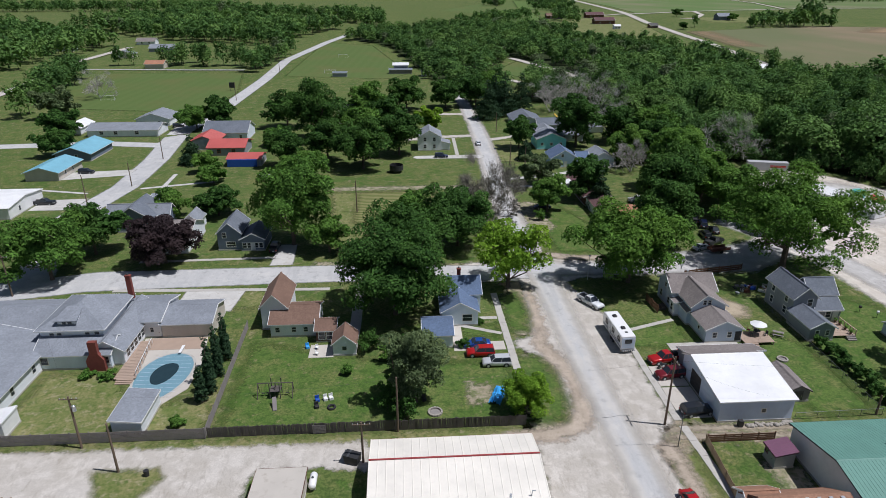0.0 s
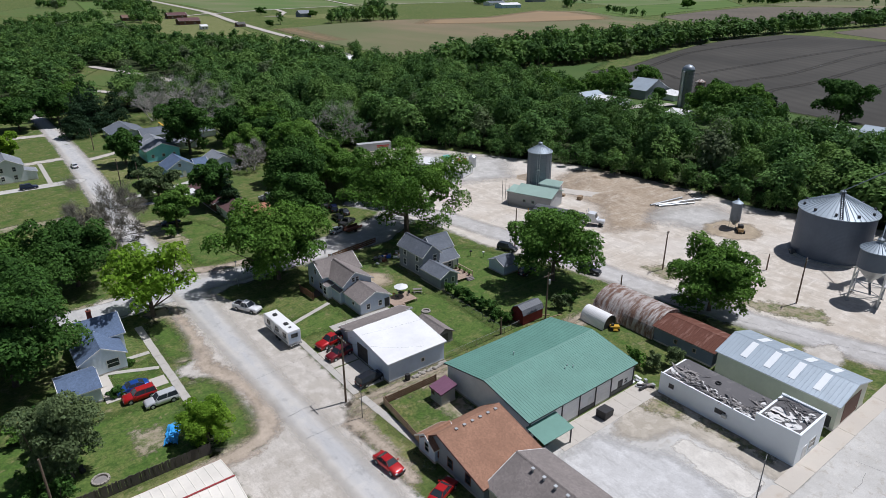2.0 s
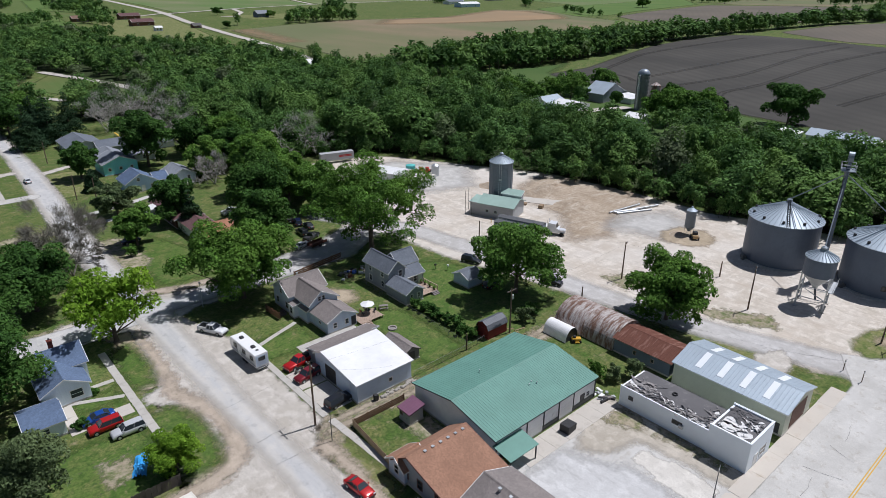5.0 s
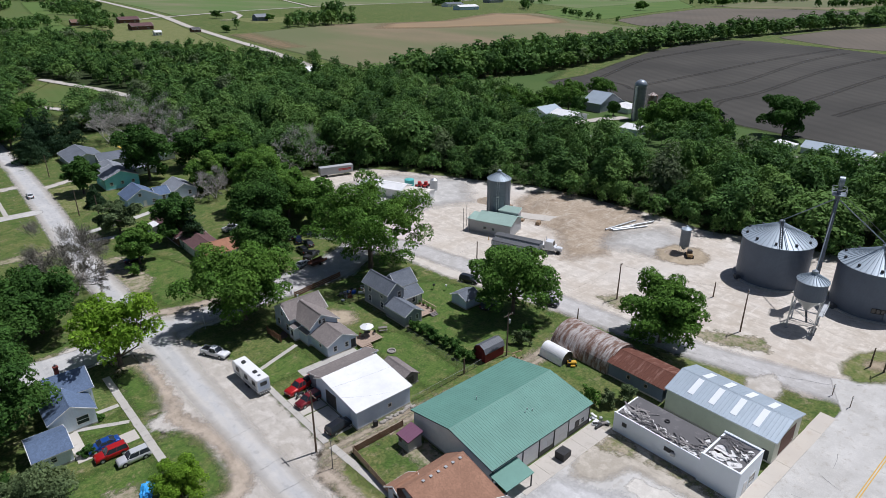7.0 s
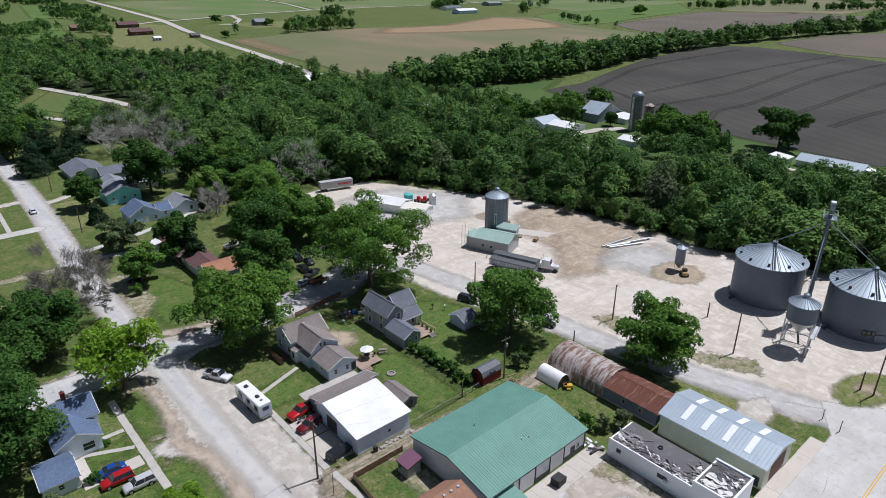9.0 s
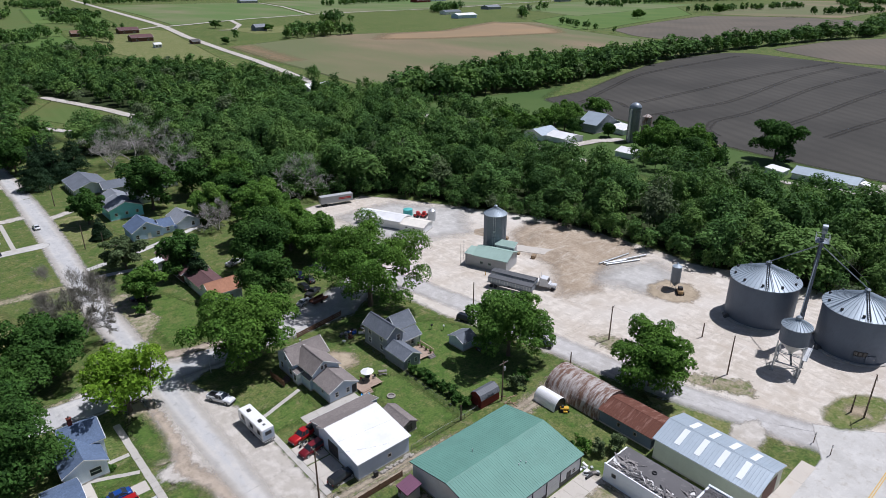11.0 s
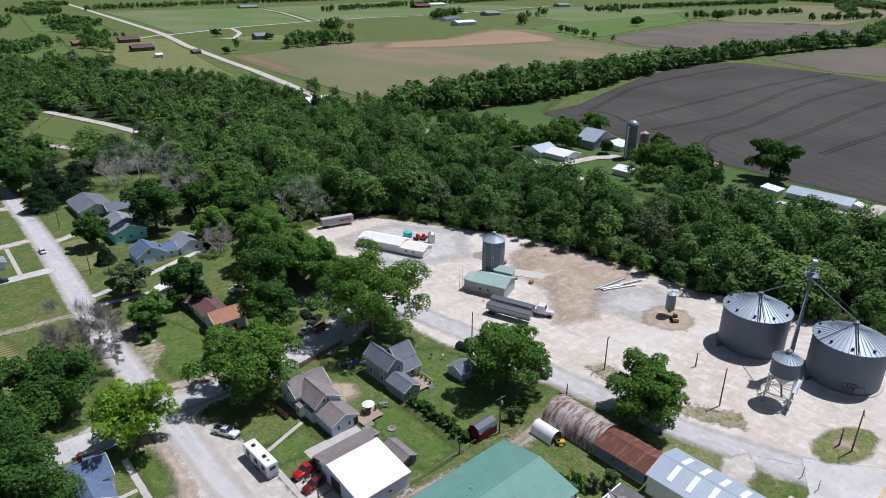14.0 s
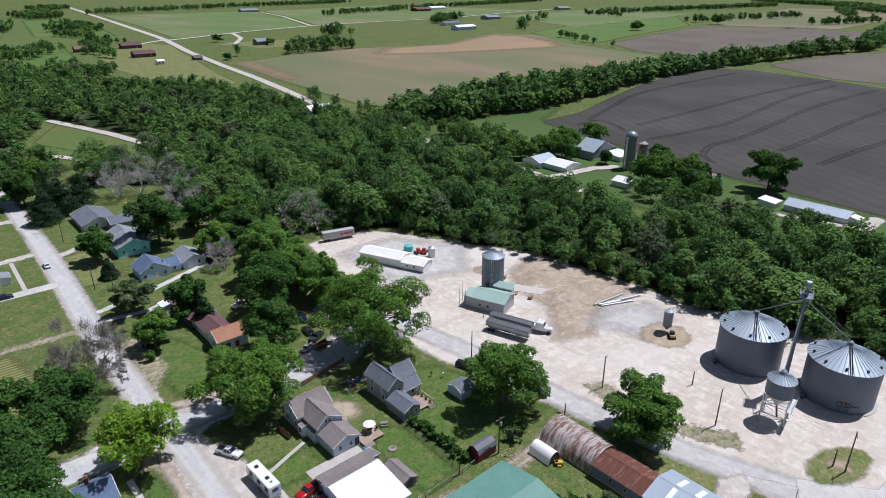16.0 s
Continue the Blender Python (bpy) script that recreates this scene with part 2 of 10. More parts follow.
def leaf_material(name, deep, bright, through=0.16, mixed=False):
    """Leaves: colour by leaf, by clump and, in a wood, by whole tree; light shining through."""
    n = Nodes(name)
    c = n.mix(n.remap(n.island(), 0.0, 1.0), tuple(v * 0.62 for v in deep), tuple(v * 1.25 for v in bright))
    c = n.mix(n.remap(n.noise(0.55, 3), 0.35, 0.65, 0, 0.5), c, tuple(v * 0.7 for v in deep))
    c = n.mix(n.remap(n.noise(0.09, 2, seed=8.0), 0.45, 0.7, 0, 0.4), c, (bright[0] * 1.25, bright[1] * 1.1, bright[2]))
    if mixed:
        t = n.attr("tint")
        c = n.mix(n.remap(t, 0.42, 0.05, 0, 0.75), c, tuple(v * 0.55 for v in deep))
        c = n.mix(n.remap(t, 0.55, 0.85, 0, 0.6), c, (bright[0] * 1.35, bright[1] * 1.15, bright[2] * 1.05))
        c = n.mix(n.remap(t, 0.90, 0.92, 0, 0.85), c, (0.120, 0.145, 0.085))
    n.done(c, 0.7, 0, 0.06)
    tr = n.t.nodes.new("ShaderNodeBsdfTranslucent")
    n.put(tr.inputs[0], n.mix(0.5, c, (bright[0] * 1.5, bright[1] * 1.6, bright[2] * 0.8)))
    mx = n.t.nodes.new("ShaderNodeMixShader")
    mx.inputs[0].default_value = through
    n.t.links.new(n.b.outputs[0], mx.inputs[1])
    n.t.links.new(tr.outputs[0], mx.inputs[2])
    n.t.links.new(mx.outputs[0], n.out.inputs[0])
    return n.m


def roof_material(name, col, course=0.22):
    """Shingles: courses and single tabs of uneven colour."""
    n = Nodes(name)
    v = n.t.nodes.new("ShaderNodeTexVoronoi")
    v.inputs["Scale"].default_value = 1 / course
    n.t.links.new(n.pos, v.inputs["Vector"])
    c = n.mix(n.remap(n.noise(0.35, 4, 0.6), 0.3, 0.7), tuple(k * 0.86 for k in col), tuple(k * 1.14 for k in col))
    bw = n.t.nodes.new("ShaderNodeRGBToBW")
    n.t.links.new(v.outputs["Color"], bw.inputs[0])
    c = n.mix(n.remap(bw.outputs[0], 0.2, 0.8, 0, 0.55), c, tuple(k * 0.66 for k in col))
    c = n.mix(n.remap(n.noise(0.7, 5, 0.7, seed=40.0), 0.6, 0.75, 0, 0.45), c, tuple(k * 0.6 for k in col))
    n.bump(bw.outputs[0], 0.3, 0.02)
    return n.done(c, 0.9, 0, 0.25)


def siding_material(name, col, pitch=0.2):
    """Lapped boards: a fine step up the wall, a painted shadow line under each lap, weathering and streaks."""
    n = Nodes(name)
    mp = n.t.nodes.new("ShaderNodeSeparateXYZ")
    n.t.links.new(n.pos, mp.inputs[0])
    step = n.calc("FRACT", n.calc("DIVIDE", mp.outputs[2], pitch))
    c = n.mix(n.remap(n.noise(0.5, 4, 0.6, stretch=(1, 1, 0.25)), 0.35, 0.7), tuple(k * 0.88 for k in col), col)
    # shade below each lap, painted as a darker line
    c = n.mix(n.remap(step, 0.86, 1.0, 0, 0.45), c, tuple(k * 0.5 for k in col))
    n.bump(step, 0.5, 0.02)
    return n.done(c, 0.7, 0, 0.35)


def rib_material(name, col, rough=0.4, metal=0.0, rust=None, amount=0.5):
    """Sheet metal, painted or bare, with streaks and, where old, rust."""
    n = Nodes(name)
    c = n.mix(n.remap(n.noise(0.25, 4, 0.6), 0.3, 0.7), tuple(k * 0.9 for k in col), tuple(min(1, k * 1.06) for k in col))
    c = n.mix(n.remap(n.noise(1.5, 5, 0.7, seed=6.0), 0.5, 0.75, 0, 0.3), c, tuple(k * 0.75 for k in col))
    r = rough
    if rust:
        f = n.remap(n.noise(0.8, 7, 0.72, stretch=(0.35, 1.6, 0.35), seed=17.0), 0.56 - amount * 0.3, 0.66 - amount * 0.2)
        c = n.mix(f, c, n.mix(n.noise(2.2, 5, 0.7), rust, tuple(k * 0.5 for k in rust)))
        r = n.remap(f, 0, 1, rough, 0.9)
    n.bump(n.noise(3.0, 3), 0.08, 0.02)
    return n.done(c, r, metal)


def glass_material(name, tint=(0.02, 0.025, 0.03)):
    n = Nodes(name)
    return n.done(n.mix(n.noise(0.4, 2), tint, tuple(k * 2.2 for k in tint)), 0.08, 0, 0.6)


def car_paint(name, col, metal=0.2):
    n = Nodes(name)
    c = n.mix(n.noise(3.0, 3), col, tuple(k * 0.88 for k in col))
    n.b.inputs["Coat Weight"].default_value, n.b.inputs["Coat Roughness"].default_value = 0.8, 0.08
    return n.done(c, 0.32, metal, 0.5)


GRASS = grass_material()
GRAVEL = zone_material("gravel", gravel_surface((0.555, 0.52, 0.47), (0.43, 0.388, 0.325), 0.3), 0.7, 0.5)
LOT = zone_material("lot_gravel", lot_surface, 0.7, 0.9)
WORN = zone_material("worn_verge", worn_surface, 1.3, 0.7, grain=0.8)
STREET = zone_material("street", rimmed_street_surface, 0.3, 1.2, 0.85, 0.35)
YARD_ROAD = zone_material("yard_road", gravel_surface((0.52, 0.505, 0.485), (0.43, 0.41, 0.38)), 0.4, 1.2, grain=0.3)
SAND = zone_material("bare_sand", gravel_surface((0.44, 0.365, 0.265), (0.34, 0.275, 0.19), 0.5), 0.9, 1.0)
PATCH = zone_material("pale_patch", gravel_surface((0.66, 0.63, 0.57), (0.56, 0.525, 0.465)), 0.35, 0.2, grain=0.9)
GRIT = zone_material("gritty_paving", gravel_surface((0.52, 0.475, 0.405), (0.41, 0.365, 0.295), 0.55), 0.6, 0.8)
COOL = zone_material("cool_slab", gravel_surface((0.575, 0.57, 0.555), (0.50, 0.49, 0.47)), 0.8, 1.2)
RUT = zone_material("wheel_rut", gravel_surface((0.40, 0.345, 0.265), (0.30, 0.25, 0.185), 0.6), 0.35, 0.35, grain=1.2)
SHOULDER = zone_material("dirt_shoulder", gravel_surface((0.47, 0.395, 0.315), (0.36, 0.295, 0.225), 0.5), 0.9, 0.8)
MEADOW = zone_material("rough_meadow", soil_surface((0.060, 0.112, 0.028), (0.092, 0.142, 0.038)), 0.8, 4.0)
ROAD = zone_material("road", street_surface, 0.22, 0.4, 0.85)
CONCRETE = zone_material("concrete", concrete_surface, 0.10, 0.2, 0.85)
MOUND = zone_material("churned_dirt", dirt_surface, 1.0, 2.5)
PALE = zone_material("pale_gravel", gravel_surface((0.53, 0.515, 0.485), (0.45, 0.435, 0.40)), 1.6, 4.0, grain=0.2)
# dark soil, lowered further to put cloud shade into the colour
SHADED_SOIL = zone_material("shaded_dark_soil", soil_surface((0.056, 0.053, 0.046), (0.090, 0.084, 0.072), 0.035, radians(28)), 0.8, 2.0)
TRACK = zone_material("wheel_track", soil_surface((0.047, 0.044, 0.039), (0.078, 0.073, 0.063)), 0.5, 0.9)
CROP = zone_material("young_crop", soil_surface((0.27, 0.205, 0.130), (0.195, 0.175, 0.100), 0.05, radians(80), (0.135, 0.165, 0.072)), 0.8, 3.0)
GREENCROP = zone_material("green_crop", soil_surface((0.22, 0.215, 0.12), (0.15, 0.19, 0.075), 0.05, radians(30), (0.105, 0.185, 0.048)), 0.8, 3.0)
TILTH = zone_material("tilled_field", soil_surface((0.165, 0.140, 0.108), (0.120, 0.107, 0.085), 0.04, radians(60)), 0.8, 3.0)
SANDY = zone_material("sandy_soil", soil_surface((0.34, 0.235, 0.135), (0.27, 0.205, 0.125)), 3.0, 12.0, grain=0.06)
BRIGHT = zone_material("bright_meadow", soil_surface((0.088, 0.158, 0.036), (0.125, 0.182, 0.048)), 0.8, 4.0)
# woodland floor, darkened so its colour carries the shade below the trees
SHADED_LITTER = zone_material("shaded_leaf_litter", soil_surface((0.026, 0.040, 0.012), (0.042, 0.062, 0.018)), 0.8, 2.5)
HAY = zone_material("cut_hay", hay_surface, 0.8, 1.5)
MOWN = zone_material("mown_field", mown_surface, 0.8, 1.2)
LUSH = zone_material("lush_lawn", lush_surface, 0.8, 1.2)
DRY = zone_material("dry_lawn", dry_surface, 1.0, 1.2)
ISLE = zone_material("island_grass", dry_surface, 0.5, 0.7)

BARK = plain("bark", (0.13, 0.10, 0.075), 0.95, vary=0.4, scale=2.0, bump=0.6)
TWIG = plain("dead_wood", (0.43, 0.405, 0.37), 0.95, vary=0.3, scale=2.0, bump=0.4)
GREY_TWIG = plain("grey_twigs", (0.215, 0.20, 0.165), 0.95, vary=0.3, scale=2.0, bump=0.4)
LEAF_OAK = leaf_material("leaf_oak", (0.050, 0.122, 0.022), (0.128, 0.252, 0.042))
LEAF_DARK = leaf_material("leaf_dark", (0.028, 0.074, 0.018), (0.074, 0.163, 0.034))
LEAF_LIME = leaf_material("leaf_lime", (0.105, 0.215, 0.020), (0.235, 0.390, 0.042), 0.30)
LEAF_FRESH = leaf_material("leaf_fresh", (0.070, 0.160, 0.030), (0.165, 0.300, 0.060), 0.30)
LEAF_MID = leaf_material("leaf_mid", (0.050, 0.122, 0.023), (0.124, 0.246, 0.045))
LEAF_GREY = leaf_material("leaf_grey", (0.070, 0.110, 0.046), (0.155, 0.212, 0.095))
LEAF_COPPER = leaf_material("leaf_copper", (0.028, 0.021, 0.024), (0.056, 0.040, 0.042), 0.2)
NEEDLE = leaf_material("needle", (0.022, 0.052, 0.028), (0.048, 0.094, 0.042), 0.1)
# blue raised so that distance haze is put into the leaf colour
HAZED_WOODS = leaf_material("hazed_leaf_woods", (0.050, 0.120, 0.034), (0.126, 0.240, 0.066), mixed=True)

SHINGLE_GREY = roof_material("shingle_grey", (0.26, 0.28, 0.31))
SHINGLE_SLATE = roof_material("shingle_slate", (0.165, 0.185, 0.215))
SHINGLE_BLUE = roof_material("shingle_blue", (0.125, 0.175, 0.27))
SHINGLE_TAUPE = roof_material("shingle_taupe", (0.25, 0.22, 0.205))
SHINGLE_BROWN = roof_material("shingle_brown", (0.215, 0.135, 0.10))
SHINGLE_TAN = roof_material("shingle_tan", (0.34, 0.19, 0.125))
SHINGLE_ORANGE = roof_material("shingle_orange", (0.42, 0.21, 0.13))
SHINGLE_CHAR = roof_material("shingle_charcoal", (0.13, 0.125, 0.12))
SHINGLE_BURG = roof_material("shingle_burgundy", (0.15, 0.085, 0.085))
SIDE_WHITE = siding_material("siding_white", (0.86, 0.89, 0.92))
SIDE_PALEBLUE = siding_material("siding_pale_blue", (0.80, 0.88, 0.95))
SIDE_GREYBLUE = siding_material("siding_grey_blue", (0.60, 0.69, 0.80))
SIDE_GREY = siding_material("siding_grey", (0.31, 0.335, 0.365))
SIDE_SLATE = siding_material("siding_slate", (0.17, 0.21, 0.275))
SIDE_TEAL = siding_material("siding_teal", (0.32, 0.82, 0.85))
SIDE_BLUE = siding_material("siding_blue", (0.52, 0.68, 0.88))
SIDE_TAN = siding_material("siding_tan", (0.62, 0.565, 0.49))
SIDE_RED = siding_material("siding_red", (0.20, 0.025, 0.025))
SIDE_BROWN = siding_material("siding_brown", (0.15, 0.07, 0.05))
TRIM = plain("white_trim", (0.80, 0.80, 0.78), 0.5, vary=0.06)
DARKTRIM = plain("dark_trim", (0.045, 0.047, 0.05), 0.5)
REDTRIM = plain("red_trim", (0.32, 0.05, 0.05), 0.5)
WHITE_METAL = rib_material("white_metal", (0.80, 0.80, 0.79), 0.5)
CREAM_METAL = rib_material("cream_metal", (0.80, 0.755, 0.665), 0.55)
GREEN_METAL = rib_material("green_metal", (0.135, 0.29, 0.235), 0.6)
PALE_GREEN_METAL = rib_material("pale_green_metal", (0.33, 0.46, 0.40), 0.55)
BLUE_METAL = rib_material("blue_metal", (0.20, 0.44, 0.54), 0.5)
RED_METAL = rib_material("red_metal", (0.50, 0.115, 0.10), 0.5)
PURPLE_METAL = rib_material("purple_metal", (0.19, 0.085, 0.135), 0.5)
GALV = rib_material("galvanized", (0.27, 0.31, 0.35), 0.45, 0.35)
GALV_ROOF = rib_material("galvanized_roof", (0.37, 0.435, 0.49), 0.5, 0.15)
# same galvanized steel as the roofs; shade on the sides put into darker colour
SHADED_STEEL = rib_material("shaded_steel", (0.120, 0.150, 0.200), 0.5, 0.2)
SILO_WALL = rib_material("silo_wall", (0.21, 0.24, 0.275), 0.5, 0.35)
DULL_ROOF = rib_material("dull_grey_metal", (0.135, 0.145, 0.16), 0.6)
RUST_METAL = rib_material("rusty_metal", (0.44, 0.40, 0.375), 0.6, 0.15, (0.25, 0.145, 0.105), 0.42)
RUST_ROOF = rib_material("rust_red_roof", (0.30, 0.16, 0.12), 0.65, 0.1, (0.19, 0.075, 0.05), 0.9)
WALL_BLUEGREY = rib_material("wall_blue_grey", (0.57, 0.66, 0.78), 0.5)
WALL_CREAM = rib_material("wall_cream", (0.84, 0.84, 0.83), 0.55)
WALL_OLIVE = rib_material("wall_olive", (0.55, 0.57, 0.46), 0.5)
WALL_GREY = rib_material("wall_grey", (0.42, 0.43, 0.44), 0.6)
BLOCK_WHITE = plain("painted_block", (0.86, 0.91, 0.95), 0.75, vary=0.07)
SKYLIGHT = plain("skylight_sheet", (0.82, 0.85, 0.86), 0.35, vary=0.05)
TAR = plain("tar_roof", (0.135, 0.13, 0.132), 0.85, vary=0.4, scale=0.4, dirt=(0.22, 0.21, 0.205))
TORN = plain("torn_felt", (0.30, 0.28, 0.27), 0.9, vary=0.5, scale=1.5, dirt=(0.07, 0.065, 0.06))
TORN_WHITE = plain("torn_white_sheet", (0.72, 0.71, 0.69), 0.8, vary=0.2, scale=1.5, dirt=(0.25, 0.23, 0.21))
SLAB = plain("sidewalk_concrete", (0.48, 0.455, 0.41), 0.9, vary=0.2, scale=0.5, dirt=(0.33, 0.30, 0.25))
PAD = plain("poured_concrete", (0.53, 0.49, 0.43), 0.9, vary=0.16, scale=0.4, dirt=(0.38, 0.34, 0.28))
TAN_PAD = plain("tan_concrete", (0.565, 0.515, 0.445), 0.9, vary=0.16, scale=0.3, dirt=(0.46, 0.385, 0.30))
BRICK = plain("red_brick", (0.22, 0.06, 0.045), 0.9, vary=0.35, scale=3.0)
OLD_WOOD = plain("weathered_wood", (0.115, 0.10, 0.09), 0.95, vary=0.4, scale=1.2, bump=0.5)
GREY_WOOD = plain("grey_board", (0.24, 0.215, 0.205), 0.95, vary=0.3, scale=1.2, bump=0.5)
TAN_WOOD = plain("tan_board", (0.30, 0.215, 0.135), 0.9, vary=0.3, scale=1.2)
BROWN_WOOD = plain("brown_board", (0.17, 0.085, 0.05), 0.9, vary=0.3, scale=1.2)
DECK_WOOD = plain("deck_board", (0.40, 0.30, 0.23), 0.9, vary=0.25, scale=0.8)
POLE_WOOD = plain("pole_wood", (0.17, 0.125, 0.09), 0.9, vary=0.3, scale=1.0)
STEEL = plain("dark_steel", (0.16, 0.165, 0.17), 0.5, 0.6)
PALE_STEEL = plain("pale_steel", (0.55, 0.57, 0.58), 0.45, 0.6)
WIRE = plain("wire", (0.06, 0.06, 0.06), 0.6, 0.3)
RUBBER = plain("rubber", (0.025, 0.025, 0.027), 0.85)
PLASTIC_BLUE = plain("blue_tarp", (0.05, 0.36, 0.78), 0.5, vary=0.25, scale=2.0)
TARP_DEEP = plain("deep_blue_tarp", (0.02, 0.09, 0.42), 0.5, vary=0.2, scale=2.0)
POOL_COVER = plain("pool_cover", (0.17, 0.31, 0.37), 0.6, vary=0.15, scale=0.8)
POOL_WATER = plain("cover_puddle", (0.025, 0.05, 0.06), 0.12, vary=0.3, scale=0.8)
GLASS = glass_material("window_glass")
WHITE_PAINT = plain("white_paint", (0.8, 0.8, 0.79), 0.4, vary=0.05)
YELLOW = plain("yellow_paint", (0.62, 0.36, 0.03), 0.6, vary=0.15)
ORANGE = plain("tan_paint", (0.50, 0.34, 0.17), 0.55, vary=0.2)
BLACK = plain("black_plastic", (0.03, 0.03, 0.032), 0.6)
TEAL = plain("teal_plastic", (0.10, 0.48, 0.46), 0.5)
RED = plain("red_plastic", (0.50, 0.04, 0.035), 0.5)
CHROME = plain("chrome", (0.7, 0.7, 0.7), 0.2, 1.0, vary=0.05)
LAMP_RED = plain("tail_lamp", (0.35, 0.02, 0.015), 0.25, vary=0.05)
LAMP_CLEAR = plain("head_lamp", (0.7, 0.72, 0.74), 0.15, vary=0.05)
CAR_RED = car_paint("car_red", (0.50, 0.012, 0.012))
CAR_MAROON = car_paint("car_maroon", (0.20, 0.012, 0.018))
CAR_BLUE = car_paint("car_blue", (0.015, 0.075, 0.34))
CAR_SILVER = car_paint("car_silver", (0.66, 0.67, 0.68), 0.2)
CAR_WHITE = car_paint("car_white", (0.78, 0.79, 0.80), 0.0)
CAR_BLACK = car_paint("car_black", (0.022, 0.024, 0.028), 0.3)
CAR_NAVY = car_paint("car_navy", (0.012, 0.02, 0.07), 0.3)
STONE = plain("field_stone", (0.36, 0.33, 0.29), 0.9, vary=0.3, scale=2.0)
ASH = plain("ash", (0.27, 0.25, 0.235), 0.95, vary=0.4, scale=2.0)


# ---- mesh building ----
class Shape:
    """Collects corners and faces of one part."""

    def __init__(self):
        self.v, self.f = [], []

    def add(self, verts, faces, m=None):
        n = len(self.v)
        self.v += [tuple(m @ Vector(p)) for p in verts] if m else [tuple(p) for p in verts]
        self.f += [tuple(n + i for i in face) for face in faces]
        return self

    def box(self, x0, y0, z0, x1, y1, z1, m=None, bevel=0.0):
        b = min(bevel, (x1 - x0) / 3, (y1 - y0) / 3)
        if b <= 0:
            vs = [(x, y, z) for z in (z0, z1) for x, y in ((x0, y0), (x1, y0), (x1, y1), (x0, y1))]
            return self.add(vs, [(3, 2, 1, 0), (4, 5, 6, 7), (0, 1, 5, 4), (1, 2, 6, 5), (2, 3, 7, 6), (3, 0, 4, 7)], m)
        ring = [(x0 + b, y0), (x1 - b, y0), (x1, y0 + b), (x1, y1 - b), (x1 - b, y1), (x0 + b, y1), (x0, y1 - b), (x0, y0 + b)]
        top = [(min(max(x, x0 + b), x1 - b), min(max(y, y0 + b), y1 - b)) for x, y in ring]
        k = 8
        vs = [(x, y, z0) for x, y in ring] + [(x, y, z1 - b) for x, y in ring] + [(x, y, z1) for x, y in top]
        fs = [tuple(range(k - 1, -1, -1)), tuple(range(2 * k, 3 * k))]
        fs += [(r * k + i, r * k + (i + 1) % k, (r + 1) * k + (i + 1) % k, (r + 1) * k + i) for r in (0, 1) for i in range(k)]
        return self.add(vs, fs, m)

    def tube(self, rings, n=16, m=None, caps=True, turn=0.0):
        """Rings of (z, radius) round the z axis."""
        vs = [(r * math.cos(turn + 2 * math.pi * i / n), r * math.sin(turn + 2 * math.pi * i / n), z) for z, r in rings for i in range(n)]
        fs = [(k * n + i, k * n + (i + 1) % n, (k + 1) * n + (i + 1) % n, (k + 1) * n + i) for k in range(len(rings) - 1) for i in range(n)]
        if caps:
            fs += [tuple(range(n - 1, -1, -1)), tuple((len(rings) - 1) * n + i for i in range(n))]
        return self.add(vs, fs, m)

    def rod(self, a, b, r, n=6, r2=None):
        a, b = Vector(a), Vector(b)
        m = Matrix.Translation(a) @ (b - a).to_track_quat("Z", "Y").to_matrix().to_4x4()
        return self.tube([(0, r), ((b - a).length, r if r2 is None else r2)], n, m)

    def prism(self, outline, y0, y1, m=None):
        """An outline in x and z, drawn out along y."""
        n = len(outline)
        vs = [(x, y0, z) for x, z in outline] + [(x, y1, z) for x, z in outline]
        fs = [tuple(range(n)), tuple(range(2 * n - 1, n - 1, -1))] + [(i, i + n, (i + 1) % n + n, (i + 1) % n) for i in range(n)]
        return self.add(vs, fs, m)

    def mesh(self, name, material, smooth=False):
        me = bpy.data.meshes.new(name)
        me.from_pydata(self.v, [], self.f)
        bm = bmesh.new()
        bm.from_mesh(me)
        bmesh.ops.recalc_face_normals(bm, faces=bm.faces)
        bm.to_mesh(me)
        bm.free()
        me.materials.append(material)
        if smooth:
            me.polygons.foreach_set("use_smooth", [True] * len(me.polygons))
        return me


def part(name, shape, material, parent, label="", at=None, smooth=False):
    """Links a shape as one mesh object under a thing or a part."""
    me = shape if isinstance(shape, bpy.types.Mesh) else shape.mesh(name, material, smooth)
    ob = new(name, me)
    ob.parent = parent
    if at is not None:
        ob.matrix_basis = at
    return tagged(ob, label)


def thing(name, x, y, rot, label, category, group="", z=None, kind=""):
    """The empty base of a thing, to which its parts are hung."""
    ob = new(name)
    ob.empty_display_size = 0.5
    ob.matrix_basis = pose(x, y, terrain(x, y) if z is None else z, 0, 0, rot)
    return tagged(ob, label, category, group, kind)


def solo(name, shape, material, x, y, rot, label, category, group="", z=None, smooth=False):
    """A thing that is one mesh."""
    me = shape if isinstance(shape, bpy.types.Mesh) else shape.mesh(name, material, smooth)
    ob = new(name, me)
    ob.matrix_basis = pose(x, y, terrain(x, y) if z is None else z, 0, 0, rot)
    return tagged(ob, label, category, group)


# ---- ground ----
def terrain(x, y):
    """Flat under the town, gently rising to the far fields."""
    u = min(1.0, max(0.0, (math.hypot(x, y) - 280) / 820))
    return 15 * (u * u * (3 - 2 * u) * 0.5 + 0.5 * u)


def terrain_np(x, y):
    u = np.clip((np.hypot(x, y) - 280) / 820, 0, 1)
    return 15 * (u * u * (3 - 2 * u) * 0.5 + 0.5 * u)


